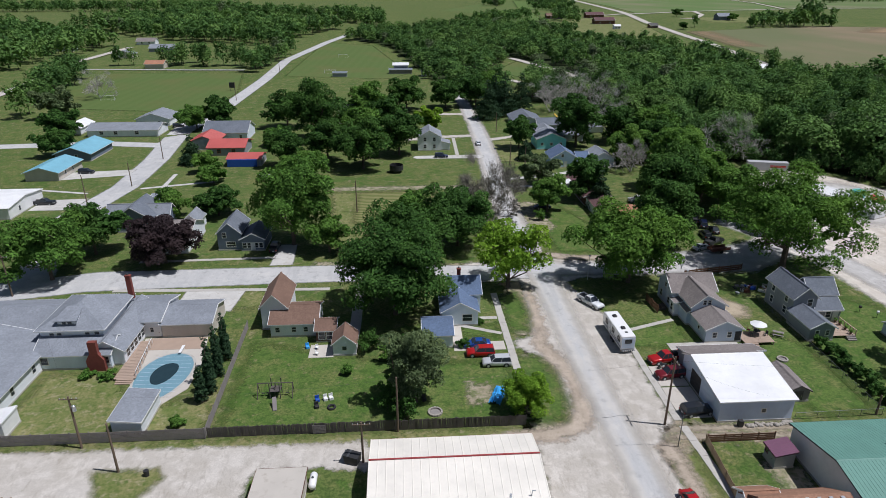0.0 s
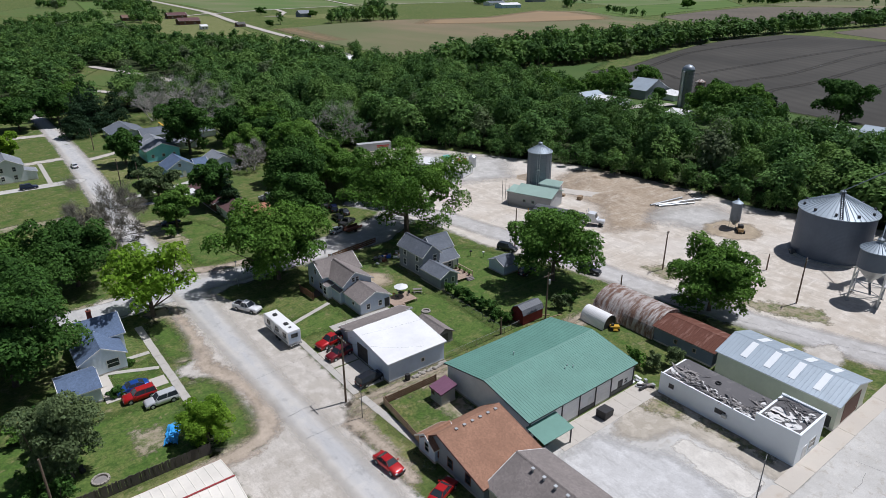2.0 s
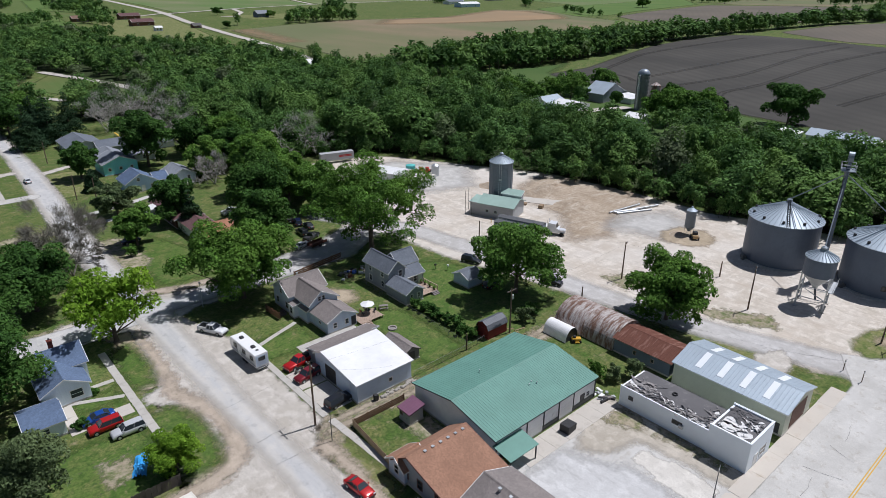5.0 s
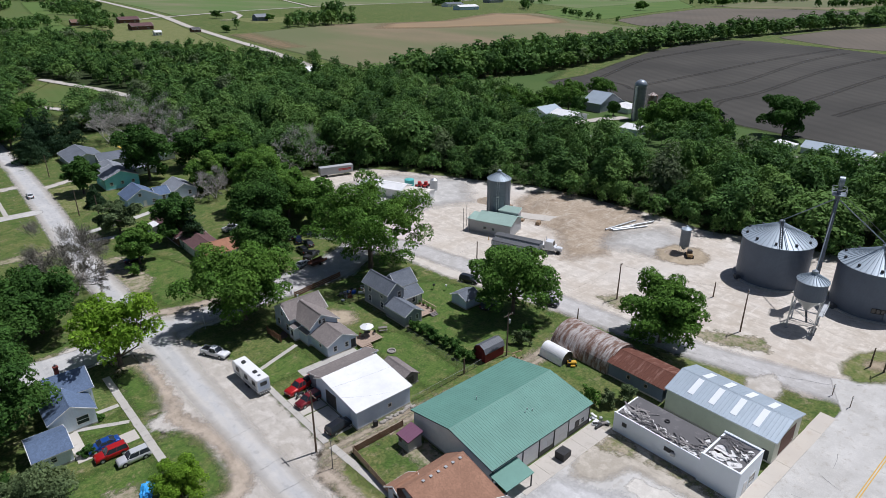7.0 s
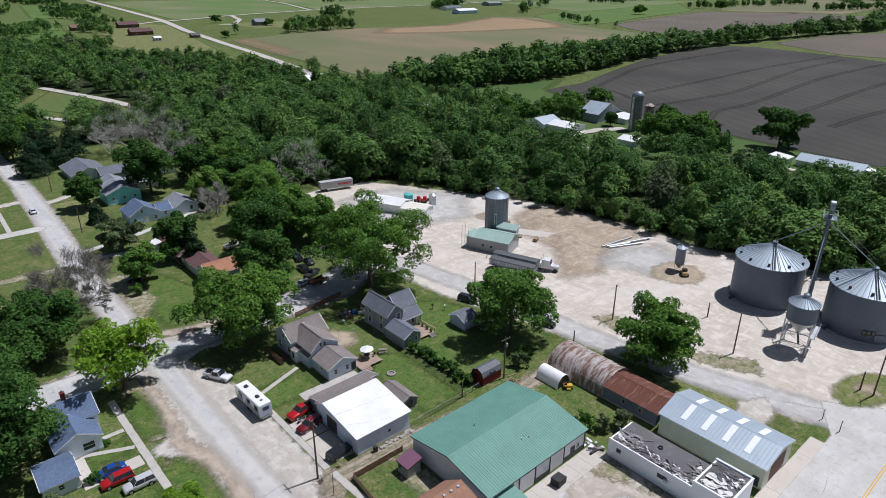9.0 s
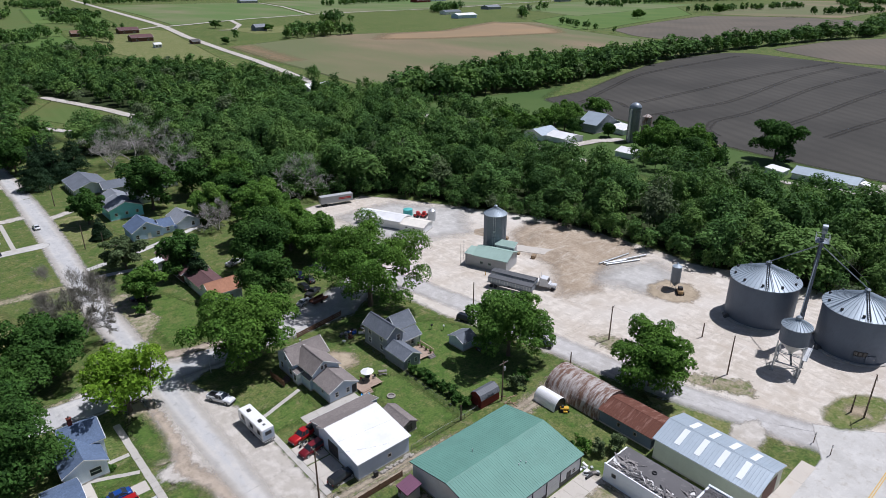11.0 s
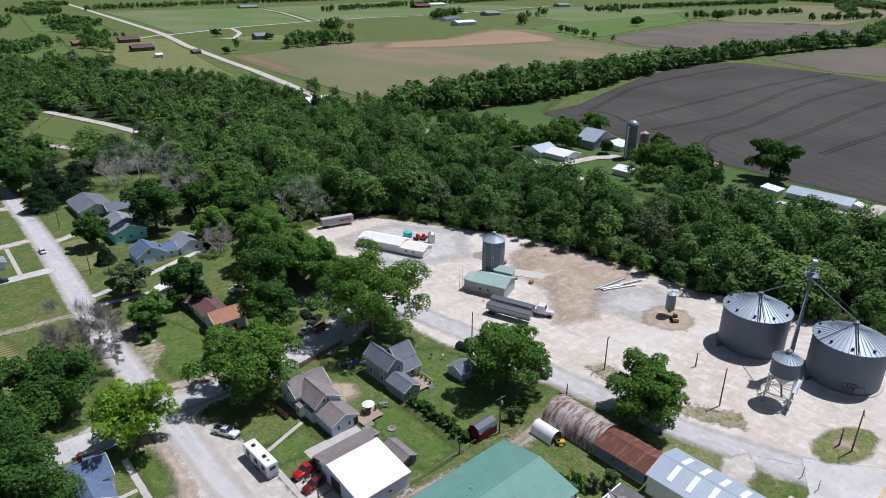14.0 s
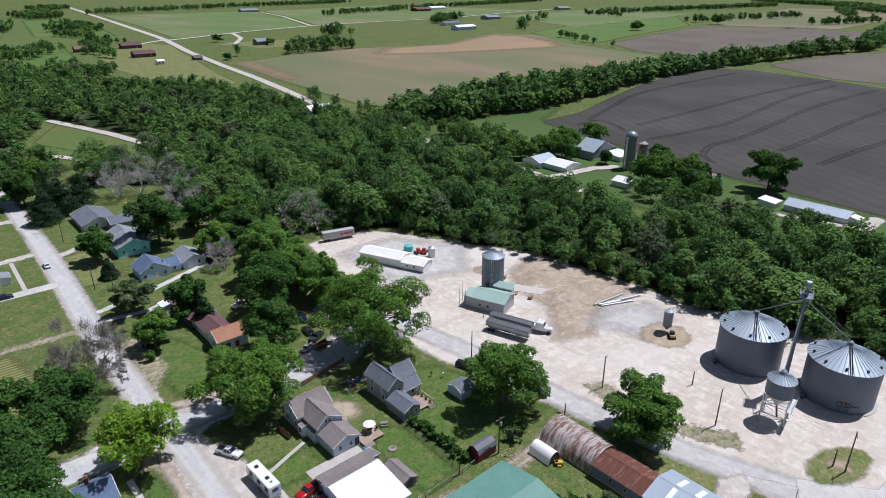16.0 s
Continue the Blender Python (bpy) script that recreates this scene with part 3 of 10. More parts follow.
def sheet_mesh(name, xs, ys, zs, keep, material, inset=None):
    """A mesh of grid cells; keep marks the cells that are used."""
    ny, nx = xs.shape
    idx = np.arange(nx * ny).reshape(ny, nx)
    quads = np.stack([idx[:-1, :-1], idx[:-1, 1:], idx[1:, 1:], idx[1:, :-1]], -1)[keep].reshape(-1, 4)
    used, inverse = np.unique(quads, return_inverse=True)
    co = np.stack([xs.ravel(), ys.ravel(), zs.ravel()], 1)[used]
    me = bpy.data.meshes.new(name)
    me.from_pydata(co.tolist(), [], inverse.reshape(-1, 4).tolist())
    if inset is not None:
        a = me.attributes.new("inset", "FLOAT", "POINT")
        a.data.foreach_set("value", inset.ravel()[used].astype(np.float32))
    me.materials.append(material)
    return me


def inside_distance(px, py, poly):
    """Distance in from a closed outline; negative outside."""
    p = np.array(poly, float)
    q = np.roll(p, -1, 0)
    best, odd = np.full(px.shape, 1e9), np.zeros(px.shape, bool)
    for (ax, ay), (bx, by) in zip(p, q):
        dx, dy = bx - ax, by - ay
        t = np.clip(((px - ax) * dx + (py - ay) * dy) / (dx * dx + dy * dy + 1e-9), 0, 1)
        best = np.minimum(best, np.hypot(px - ax - t * dx, py - ay - t * dy))
        hit = ((ay > py) != (by > py)) & (px < (bx - ax) * (py - ay) / (by - ay + 1e-12) + ax)
        odd ^= hit
    return np.where(odd, best, -best)


def line_distance(px, py, line):
    """Half the width less the distance from a line of (x, y, width)."""
    best = np.full(px.shape, -1e9)
    for (ax, ay, aw), (bx, by, bw) in zip(line, line[1:]):
        dx, dy = bx - ax, by - ay
        t = np.clip(((px - ax) * dx + (py - ay) * dy) / (dx * dx + dy * dy + 1e-9), 0, 1)
        best = np.maximum(best, (aw + t * (bw - aw)) / 2 - np.hypot(px - ax - t * dx, py - ay - t * dy))
    return best


def zone(name, material, lift, label, category, polys=(), lines=(), cell=0.8, rim=2.0, kind="structure"):
    """A surface spread on the ground, out of outlines and lines, lifted a little above it."""
    pts = [p[:2] for s in (*polys, *lines) for p in s]
    wide = max([p[2] for s in lines for p in s], default=0) / 2 + rim
    x0, x1 = min(p[0] for p in pts) - wide, max(p[0] for p in pts) + wide
    y0, y1 = min(p[1] for p in pts) - wide, max(p[1] for p in pts) + wide
    xs, ys = np.meshgrid(np.arange(x0, x1 + cell, cell), np.arange(y0, y1 + cell, cell))
    d = np.full(xs.shape, -1e9)
    for s in polys:
        d = np.maximum(d, inside_distance(xs, ys, s))
    for s in lines:
        d = np.maximum(d, line_distance(xs, ys, s))
    on = d > -rim
    keep = on[:-1, :-1] | on[:-1, 1:] | on[1:, 1:] | on[1:, :-1]
    me = sheet_mesh(name, xs, ys, terrain_np(xs, ys) + lift, keep, material, d)
    return tagged(new(name, me), label, category, kind=kind)


def grid_line(reach, near, n):
    u = np.linspace(-1, 1, n)
    return np.sign(u) * (near * np.abs(u) * (n / 2) * 0.5 + (reach - near * n / 4) * np.abs(u) ** 4)


gx, gy = np.meshgrid(grid_line(6000, 12, 161), grid_line(6000, 12, 161))
tagged(new("ground", sheet_mesh("ground", gx, gy, terrain_np(gx, gy), np.ones((160, 160), bool), GRASS)),
       "short green lawn and verge grass with dry patches", "grass", kind="structure")

# ---- roads, lots and fields ----
def smooth_line(line, k=6):
    """Rounds the corners of a line of (x, y, width)."""
    p = [line[0]] + list(line) + [line[-1]]
    out = []
    for a, b, c, d in zip(p, p[1:], p[2:], p[3:]):
        for i in range(k):
            t = i / k
            out.append(tuple(0.5 * (2 * q1 + (q2 - q0) * t + (2 * q0 - 5 * q1 + 4 * q2 - q3) * t * t + (3 * q1 - q0 - 3 * q2 + q3) * t ** 3) for q0, q1, q2, q3 in zip(a, b, c, d)))
    return out + [line[-1]]


zone("road", GRAVEL, 0.02, "pale gravel street running north through the village", "road", polys=[
    [(23.5, 118.7), (22.9, 106), (21.8, 96.5), (18.6, 95.2), (18.6, 92.6), (24.0, 88), (23.3, 80), (23.6, 72.5), (22.6, 69.8), (16.8, 69.5),
     (16.6, 30), (33.2, 30), (33.4, 49), (33.6, 59.5), (33.2, 65.5), (35.2, 69.5), (37.4, 71), (37.6, 100), (36.6, 104.5), (33.0, 117), (36.5, 119.6), (44, 119.2), (44, 127.5),
     (32.5, 130.0), (30.4, 138), (29.2, 132.7), (25.0, 139), (24.6, 129.5), (13, 128.6), (13, 119)]],
     lines=[[(27.2, 128, 9), (28.0, 145, 6.6), (27.8, 165, 6.8), (28.4, 190, 7.2), (29.6, 215, 7.4), (30.6, 245, 7.0), (31.2, 275, 7), (31, 310, 6.5), (30.2, 350, 5)],
            [(31, 256, 4), (14, 254, 4), (2, 250, 4)], [(34, 248, 3.4), (46, 254, 3.2)], [(30, 300, 5), (8, 302, 4)]], cell=0.7)
zone("street", STREET, 0.045, "grey sealed street surface with patches and wheel tracks", "road", polys=[
    [(25.6, 140), (26.0, 118), (26.4, 96), (27.0, 72), (27.0, 30), (31.8, 30), (31.6, 60), (31.0, 80), (31.2, 100), (31.6, 118), (32.5, 121), (60, 121.5), (60, 126.5), (34, 127.6), (30.0, 131), (29.6, 140)]],
     lines=[[(27.4, 126, 5), (28.0, 145, 5.6), (27.8, 165, 5.8), (28.4, 190, 6.2), (29.6, 215, 6.4), (30.6, 245, 6.4), (31.2, 275, 6), (31, 310, 5.6), (30.2, 350, 4.4)]], cell=0.7)
zone("road", ROAD, 0.03, "worn grey cross street with pale edges", "road", lines=[
    [(-150, 108, 9.5), (-95, 117, 9), (-66, 124.0, 9.5), (-40, 124.6, 8.6), (-17, 125, 8.2), (15, 123.4, 7.5), (26, 123.6, 7.5)],
    [(-78, 122, 8), (-90, 160, 8), (-86, 192, 8), (-88, 225, 8.5), (-93, 262, 9), (-95, 285, 8)],
    [(-91, 246, 7), (-118, 251, 7), (-160, 247, 7)]], cell=0.9)
zone("road", ROAD, 0.35, "worn grey street passing the sports field", "road", lines=[
    [(-92, 268, 7), (-88, 325, 7.5), (-86, 410, 7.5), (-87, 500, 7.5), (-70, 620, 7.5), (-50, 720, 7)], [(-108, 451, 3.4), (-222, 455, 3)]], cell=2.4)
zone("pavement", CONCRETE, 0.05, "pale concrete drives and paths by the houses", "drive", polys=[
    [(-45, 118.5), (-45, 109), (-34, 109), (-33, 118.5)], [(-30.5, 142), (-30.5, 130), (-25.5, 130), (-26.2, 142)],
    [(-104, 171), (-92, 171), (-92, 181), (-104, 180)], [(-112, 200), (-90, 205), (-90, 212), (-112, 209)]],
    lines=[[(33, 193, 2.4), (48, 197, 2.4), (70, 206, 2.4)], [(32, 186, 2.2), (44, 184, 2.2), (50, 186, 2.5)],
           [(5, 222, 4), (26, 222, 5)], [(-75, 205, 1.4), (-73, 170, 1.4)], [(-80, 190, 1.6), (-60, 196, 1.6)],
           [(-110, 190, 1.3), (-95, 186, 1.3)]], cell=0.5, rim=1.0)
zone("road", GRAVEL, 0.025, "pale gravel alley along the board fence", "alley", polys=[
    [(-140, 71), (-25, 70.2), (-6, 70.0), (-5.4, 64.4), (-12, 65.3), (-20, 65.2), (-21, 62), (-19, 40), (-140, 40)]], cell=0.8)
zone("verge", WORN, 0.012, "trodden dirt verge with thin grass beside the street", "dirt", polys=[
    [(18.2, 112), (23.5, 118), (24.0, 106), (22.5, 97), (18.6, 97)], [(18.4, 90.5), (24.5, 88.5), (25, 72), (17, 70), (17.2, 79)],
    [(33, 64), (39, 66), (41, 71), (37, 72.5)], [(36.5, 68), (53, 68.0), (53, 70.3), (36.5, 70.6)], 
    [(8.3, 77.5), (12.6, 77.5), (12.8, 82), (9, 82.8)], [(46, 63), (50, 63), (50, 55), (46, 55)], [(31, 140), (38, 150), (36, 170), (31, 170)]], lines=[
    [(16.9, 126.8, 2.0), (-20, 130, 2.0)], [(-21, 185.6, 3.6), (8, 185.8, 3.6), (26, 184, 3.4)]], cell=0.6, rim=2.5)
zone("bare_dirt", SHOULDER, 0.03, "tan dirt shoulder worn into the lawn's edge", "dirt", lines=[smooth_line([(24.4, 117, 1.2), (24.2, 108, 1.8), (23.6, 99, 2.2), (22.8, 93, 2.6), (25.0, 87, 3.0), (26.0, 80, 3.2), (24.8, 73.4, 3.2), (20.5, 70.0, 2.6), (14, 69.6, 2.0)]), smooth_line([(34.4, 66, 2.4), (35.0, 60, 2.0), (34.6, 52, 1.6)]), smooth_line([(31.6, 133, 2.0), (36, 130.6, 2.6), (44, 129.6, 2.0)])], cell=0.5, rim=2.0)
zone("lawn", LUSH, 0.035, "green lawn spreading to the street's edge", "lawn", polys=[[(17.6, 90.2), (21.4, 89.4), (23.2, 84.5), (23.6, 78), (22.0, 72.6), (17.2, 72.6)], [(18.0, 112.5), (22.0, 114), (22.6, 104), (21.4, 98.4), (18.0, 98.2)]], cell=0.5, rim=1.5)
zone("bare_dirt", SAND, 0.014, "bare sandy patch in the lawn", "dirt", polys=[[(58.6, 101), (63.4, 100.6), (65, 105), (62, 108.6), (58.6, 107)], [(18.8, 118), (23.6, 118.6), (23.9, 112), (22.6, 108)], [(35, 66), (38.6, 67), (38, 70.4), (35, 70)]], cell=0.6, rim=1.5)
zone("gravel_lot", LOT, 0.022, "pale dusty gravel yard of the grain elevator", "gravel lot", polys=[
    [(108, 26), (105.5, 48), (100.8, 63), (97.5, 84), (92.5, 104), (90.8, 126), (84, 138), (97, 150), (101, 163), (103, 176), (106, 192), (107, 198), (113, 199), (124, 195), (131, 197), (139, 186), (150, 164),
     (158, 150), (166, 135), (168, 110), (170, 93), (169, 78), (174, 66), (178, 48), (182, 25), (178, 0), (140, -10), (128, 12), (117, 19)]], cell=1.0)
zone("road", YARD_ROAD, 0.05, "sealed grey road passing the elevator yard", "road", lines=[
    [(84, 150, 6), (97, 126, 6.5), (100.5, 104, 6.6), (102.6, 78, 6.6), (104.4, 60, 6.6), (108.2, 42, 6.6), (113.6, 24, 7.5), (116, 14, 12)]], polys=[
    [(74, 133), (60, 131), (45, 128.5), (44, 120.5), (76, 120.5), (88, 128), (90, 140)]], cell=0.8)
zone("bare_dirt", MOUND, 0.04, "churned tan dirt on the yard", "dirt", polys=[
    [(146, 130), (158, 134), (167, 126), (169, 104), (165, 96), (146, 94), (133, 87), (123, 91.5), (137, 106), (138, 116), (141, 123)]], cell=1.0, rim=4)
zone("bare_dirt", SAND, 0.048, "spilled tan grain and earth round the small bin", "dirt", polys=[[(142, 70), (146, 66.5), (152, 67.5), (155, 72), (153, 78), (146, 79.5), (141, 76)]], cell=0.8, rim=2.5)
zone("gravel_lot", PALE, 0.045, "smooth pale grey gravel patch", "gravel lot", polys=[[(139, 91), (150, 93), (161, 86), (156, 78), (143, 76)], [(112, 150), (136, 142), (150, 160), (134, 182), (112, 182)]], cell=1.0, rim=4)
zone("road", CONCRETE, 0.055, "wide pale concrete highway with a yellow centre line", "highway", polys=[
    [(-50, 21.4), (60, 21.4), (108, 21.2), (113, 24), (117, 26), (126, 14), (300, 8), (300, -14), (-50, -14)]], cell=1.0, rim=1.0)
zone("concrete_lot", CONCRETE, 0.035, "cracked pale concrete lot with worn patches", "concrete lot", polys=[[(48.5, 45.8), (75.0, 46.8), (74.8, 22), (48.5, 22)]], cell=0.7, rim=1.0)
zone("grass_island", ISLE, 0.07, "rounded worn grass island with a pole", "grass", polys=[[(123.3, 26.3), (129.8, 25.6), (134.6, 22.6), (136.2, 20.0), (134.6, 17.8), (127.9, 17.3), (122.0, 19.2), (119.0, 22.6), (120.2, 25.0)]], cell=0.5)
zone("bare_dirt", SAND, 0.075, "trodden bare earth between the two poles", "dirt", polys=[[(125.6, 23.0), (128.6, 23.4), (130.0, 21.0), (127.0, 19.4)]], cell=0.5, rim=1.5)
zone("concrete_lot", GRIT, 0.038, "gritty tan strip of broken paving beside the block building", "concrete lot", polys=[[(69.6, 46), (75, 46), (75, 22), (70.6, 22), (70.2, 31), (69.4, 37), (63.6, 38.4), (61.6, 41.6), (64, 43.4)]], cell=0.6, rim=1.5)
zone("concrete_lot", COOL, 0.040, "smooth cool grey slab of the lot", "concrete lot", polys=[[(50, 43.2), (59.6, 43.0), (61.4, 38.0), (63.6, 34.6), (63.8, 29.0), (62.4, 22), (50, 22)]], cell=0.6, rim=1.0)
zone("concrete_lot", PATCH, 0.044, "pale old slabs let into the concrete lot", "concrete lot", polys=[[(65.5, 35.4), (68.3, 35.6), (68.6, 31.6), (69.3, 31.5), (69.3, 27.8), (68.8, 24.3), (64.6, 24.2), (64.2, 31.2), (64.9, 31.4)], [(54.6, 29.4), (58.2, 29.4), (58.2, 24.6), (54.6, 24.6)]], cell=0.35, rim=0.6)
zone("grass_island", WORN, 0.044, "thin weeds in the concrete cracks", "weeds", polys=[[(69.5, 43.4), (74, 43), (74.3, 39), (72, 38), (70, 41)], [(72.6, 36), (74.5, 36), (74.5, 26), (73.2, 26)]], cell=0.5, rim=1.0)
zone("grass_island", ISLE, 0.06, "weedy grass patch in the gravel alley", "grass", polys=[[(-41, 66.2), (-33, 66.4), (-31.6, 64.6), (-34, 60), (-39, 61.5)]], cell=0.5)
zone("verge", WORN, 0.06, "thin weeds and dirt along the gravel yard road", "weeds", polys=[[(111.4, 73.6), (115.8, 71.2), (115.2, 64.6), (109.8, 66.2)], [(112.6, 52.4), (116.8, 48.2), (121.6, 40.2), (117.4, 37.0), (114.6, 41.4), (112.4, 47.2)]], cell=0.5)
zone("gravel_lot", GRAVEL, 0.06, "pale gravel patch in the grass by the metal hall", "gravel lot", polys=[[(104.6, 36.2), (110.4, 33.6), (108.0, 30.4), (99.8, 29.6), (97.0, 32.8)]], cell=0.6, rim=1.5)
zone("track", WORN, 0.016, "worn grassy track behind the garage", "track", lines=[[(36, 69.2, 3.4), (53, 68.6, 3.4), (72, 66.2, 3.6), (84, 66.0, 3.6), (97, 68.6, 4.0)]], cell=0.5, rim=2.0)
zone("track", RUT, 0.02, "two tan wheel ruts in the grassy track", "track", lines=[smooth_line([(x, y + k, w) for x, y, w in ((36, 69.2, 1.1), (53, 68.6, 1.0), (72, 66.4, 1.0), (84, 66.2, 1.1), (97, 69.0, 1.4))]) for k in (-0.85, 0.85)], cell=0.3, rim=0.8)
zone("lawn", LUSH, 0.008, "lush mown green lawn", "lawn", polys=[
    [(-27, 73), (16, 73), (16, 88), (-9, 91), (-27, 97)], [(9.5, 96.8), (16.2, 96.8), (16.2, 101), (9.5, 101)], [(59, 72), (68, 72), (68, 92), (62, 95), (59, 88)], [(70, 74), (98, 74), (90, 104), (76, 112), (70, 92)],
    [(38, 91.5), (49, 91.5), (49, 99), (38, 99)], [(35, 134), (45, 133), (48, 150), (41, 170), (35, 168)]], cell=1.5, rim=4)
zone("lawn", DRY, 0.007, "dry yellowish lawn behind the white house", "lawn", polys=[
    [(-58, 73), (-29, 73), (-29, 84), (-37, 80), (-44, 84), (-47, 89), (-58, 89)], [(-34, 110), (-27, 110), (-27, 118), (-34, 118)], [(-29, 66.5), (16, 66.5), (16, 72), (-60, 72), (-60, 70.5)],
    [(34, 52), (38, 52), (38, 67), (34, 66)], [(105, 30), (110, 26), (106, 44), (100, 54), (97, 44), (97, 26)], [(33, 214), (47, 214), (47, 246), (34, 246)], [(-16, 132), (6, 132), (6, 182), (-22, 182)]], cell=1.5, rim=4)
zone("field", HAY, 0.016, "field of cut hay in pale swaths", "field", polys=[[(-14, 182), (8, 182), (12, 160), (4, 150), (-14, 156)]], cell=1.5, rim=3)
zone("field", MOWN, 0.05, "mown sports field with soccer goals", "sports field", polys=[
    [(-215, 440), (-106, 440), (-92, 364), (-96, 310), (-182, 325)], [(-76, 425), (-72, 626), (-26, 595), (4, 433), (-8, 410)]], cell=6, rim=8)
zone("field", MOWN, 0.04, "open green meadow strip", "meadow", polys=[[(62, 440), (86, 490), (110, 412), (117, 372), (80, 400)], [(-300, 470), (-240, 470), (-250, 560), (-320, 560)], [(255, 1000), (150, 960), (60, 1100), (180, 1500), (330, 1300)]], cell=6, rim=8)
zone("woodland_floor", SHADED_LITTER, 0.06, "leaf litter under the trees, its colour darkened for their shade", "forest floor", polys=[
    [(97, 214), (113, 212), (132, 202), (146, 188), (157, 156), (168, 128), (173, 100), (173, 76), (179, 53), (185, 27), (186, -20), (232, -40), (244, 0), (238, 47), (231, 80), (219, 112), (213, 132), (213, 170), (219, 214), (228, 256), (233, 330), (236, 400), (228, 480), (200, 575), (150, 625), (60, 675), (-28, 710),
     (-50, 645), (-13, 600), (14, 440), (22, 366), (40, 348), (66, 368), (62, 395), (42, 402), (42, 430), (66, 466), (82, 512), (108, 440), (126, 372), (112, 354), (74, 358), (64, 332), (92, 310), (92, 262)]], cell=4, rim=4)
zone("field", MEADOW, 0.1, "rough dark green meadow beside the farm", "meadow", polys=[[(240, 240), (236, 330), (300, 320), (390, 305), (345, 285), (330, 235), (316, 170), (306, 100), (300, 62), (320, -60), (240, -60), (238, 130)]], cell=5, rim=6)
zone("field", DRY, 0.12, "dry mown yard round the brown farm houses", "yard", polys=[[(205, 836), (280, 975), (315, 911), (300, 836), (262, 640), (250, 560), (200, 600), (190, 713)], [(390, 800), (380, 900), (470, 880), (470, 800)]], cell=7, rim=10)
zone("field", MOWN, 0.11, "bright green meadow beyond the woods", "meadow", polys=[[(120, 950), (310, 1990), (375, 1804), (370, 1500), (246, 1025), (175, 957)], [(80, 850), (130, 820), (150, 700), (90, 690), (40, 740)]], cell=9, rim=12)
zone("field", SHADED_SOIL, 0.2, "bare dark tilled field with tractor tracks, cloud shade added to its colour", "field", polys=[
    [(339, 282), (384, 282), (446, 300), (527, 320), (594, 325), (665, 314), (677, 290), (664, 209), (640, 130), (600, -60), (330, -60), (304, 62), (308, 102), (316, 165), (328, 225), (333, 255)]], cell=9, rim=12)
zone("field", TILTH, 0.2, "bare brown tilled field beyond the hedgerow", "field", polys=[[(786, 537), (1186, 615), (1277, 490), (1240, 340), (1030, 280), (880, 310), (804, 338), (725, 405), (738, 469)], [(721, 292), (842, 279), (926, 241), (850, 60), (680, 150), (673, 209)]], cell=14, rim=16)
zone("field", CROP, 0.2, "pale tan field with young green crop", "field", polys=[
    [(302, 691), (377, 714), (467, 731), (539, 704), (606, 684), (770, 752), (808, 689), (747, 575), (722, 484), (708, 405), (690, 372), (560, 385), (445, 395), (369, 390), (306, 400), (278, 397), (282, 446), (289, 552)],
    [(1300, 420), (2300, 500), (2300, 900), (1250, 640)]], cell=16, rim=20)
zone("field", GREENCROP, 0.2, "green crop field with pale soil showing", "field", polys=[[(350, 990), (640, 1100), (740, 1370), (870, 1800), (470, 1800), (400, 1290)], [(660, 1095), (1160, 1222), (1560, 1330), (1500, 2000), (900, 1800), (760, 1370)],
    [(1000, 760), (1700, 900), (1700, 1250), (1200, 1150)]], cell=16, rim=20)
zone("field", SANDY, 0.28, "bare orange sandy strip along the crop field", "field", polys=[[(520, 700), (606, 680), (755, 737), (775, 690), (740, 600), (700, 560), (614, 585), (530, 618), (475, 655)], [(296, 560), (308, 690), (322, 692), (308, 560)]], cell=9, rim=22)
zone("field", BRIGHT, 0.18, "bright green far meadow", "meadow", polys=[[(730, 580), (835, 724), (1247, 887), (1963, 1202), (1792, 1041), (1211, 650), (800, 556)], [(205, 1028), (134, 990), (92, 728), (151, 780), (182, 844)], [(300, 1100), (380, 1600), (280, 1700), (200, 1150)]], cell=14, rim=16)
for line in ([(370, 264), (418, 279), (476, 295), (547, 297), (646, 292)], [(380, 231), (466, 228), (556, 225), (667, 211)], [(352, 204), (404, 195), (440, 193), (557, 202), (639, 197)],
             [(331, 153), (340, 163), (352, 168), (367, 171), (410, 168), (527, 174), (638, 165)], [(381, 138), (438, 137), (496, 137), (600, 132)], [(368, 112), (409, 109), (448, 104), (560, 92)], [(359, 228), (369, 241), (372, 257), (364, 260), (350, 258)]):
    zone("wheel_track", TRACK, 0.32, "pair of dark tractor wheel tracks across the field", "track", lines=[smooth_line([(x, y + k, 0.8) for x, y in line]) for k in (-1.4, 1.4)], cell=0.9, rim=0.8)
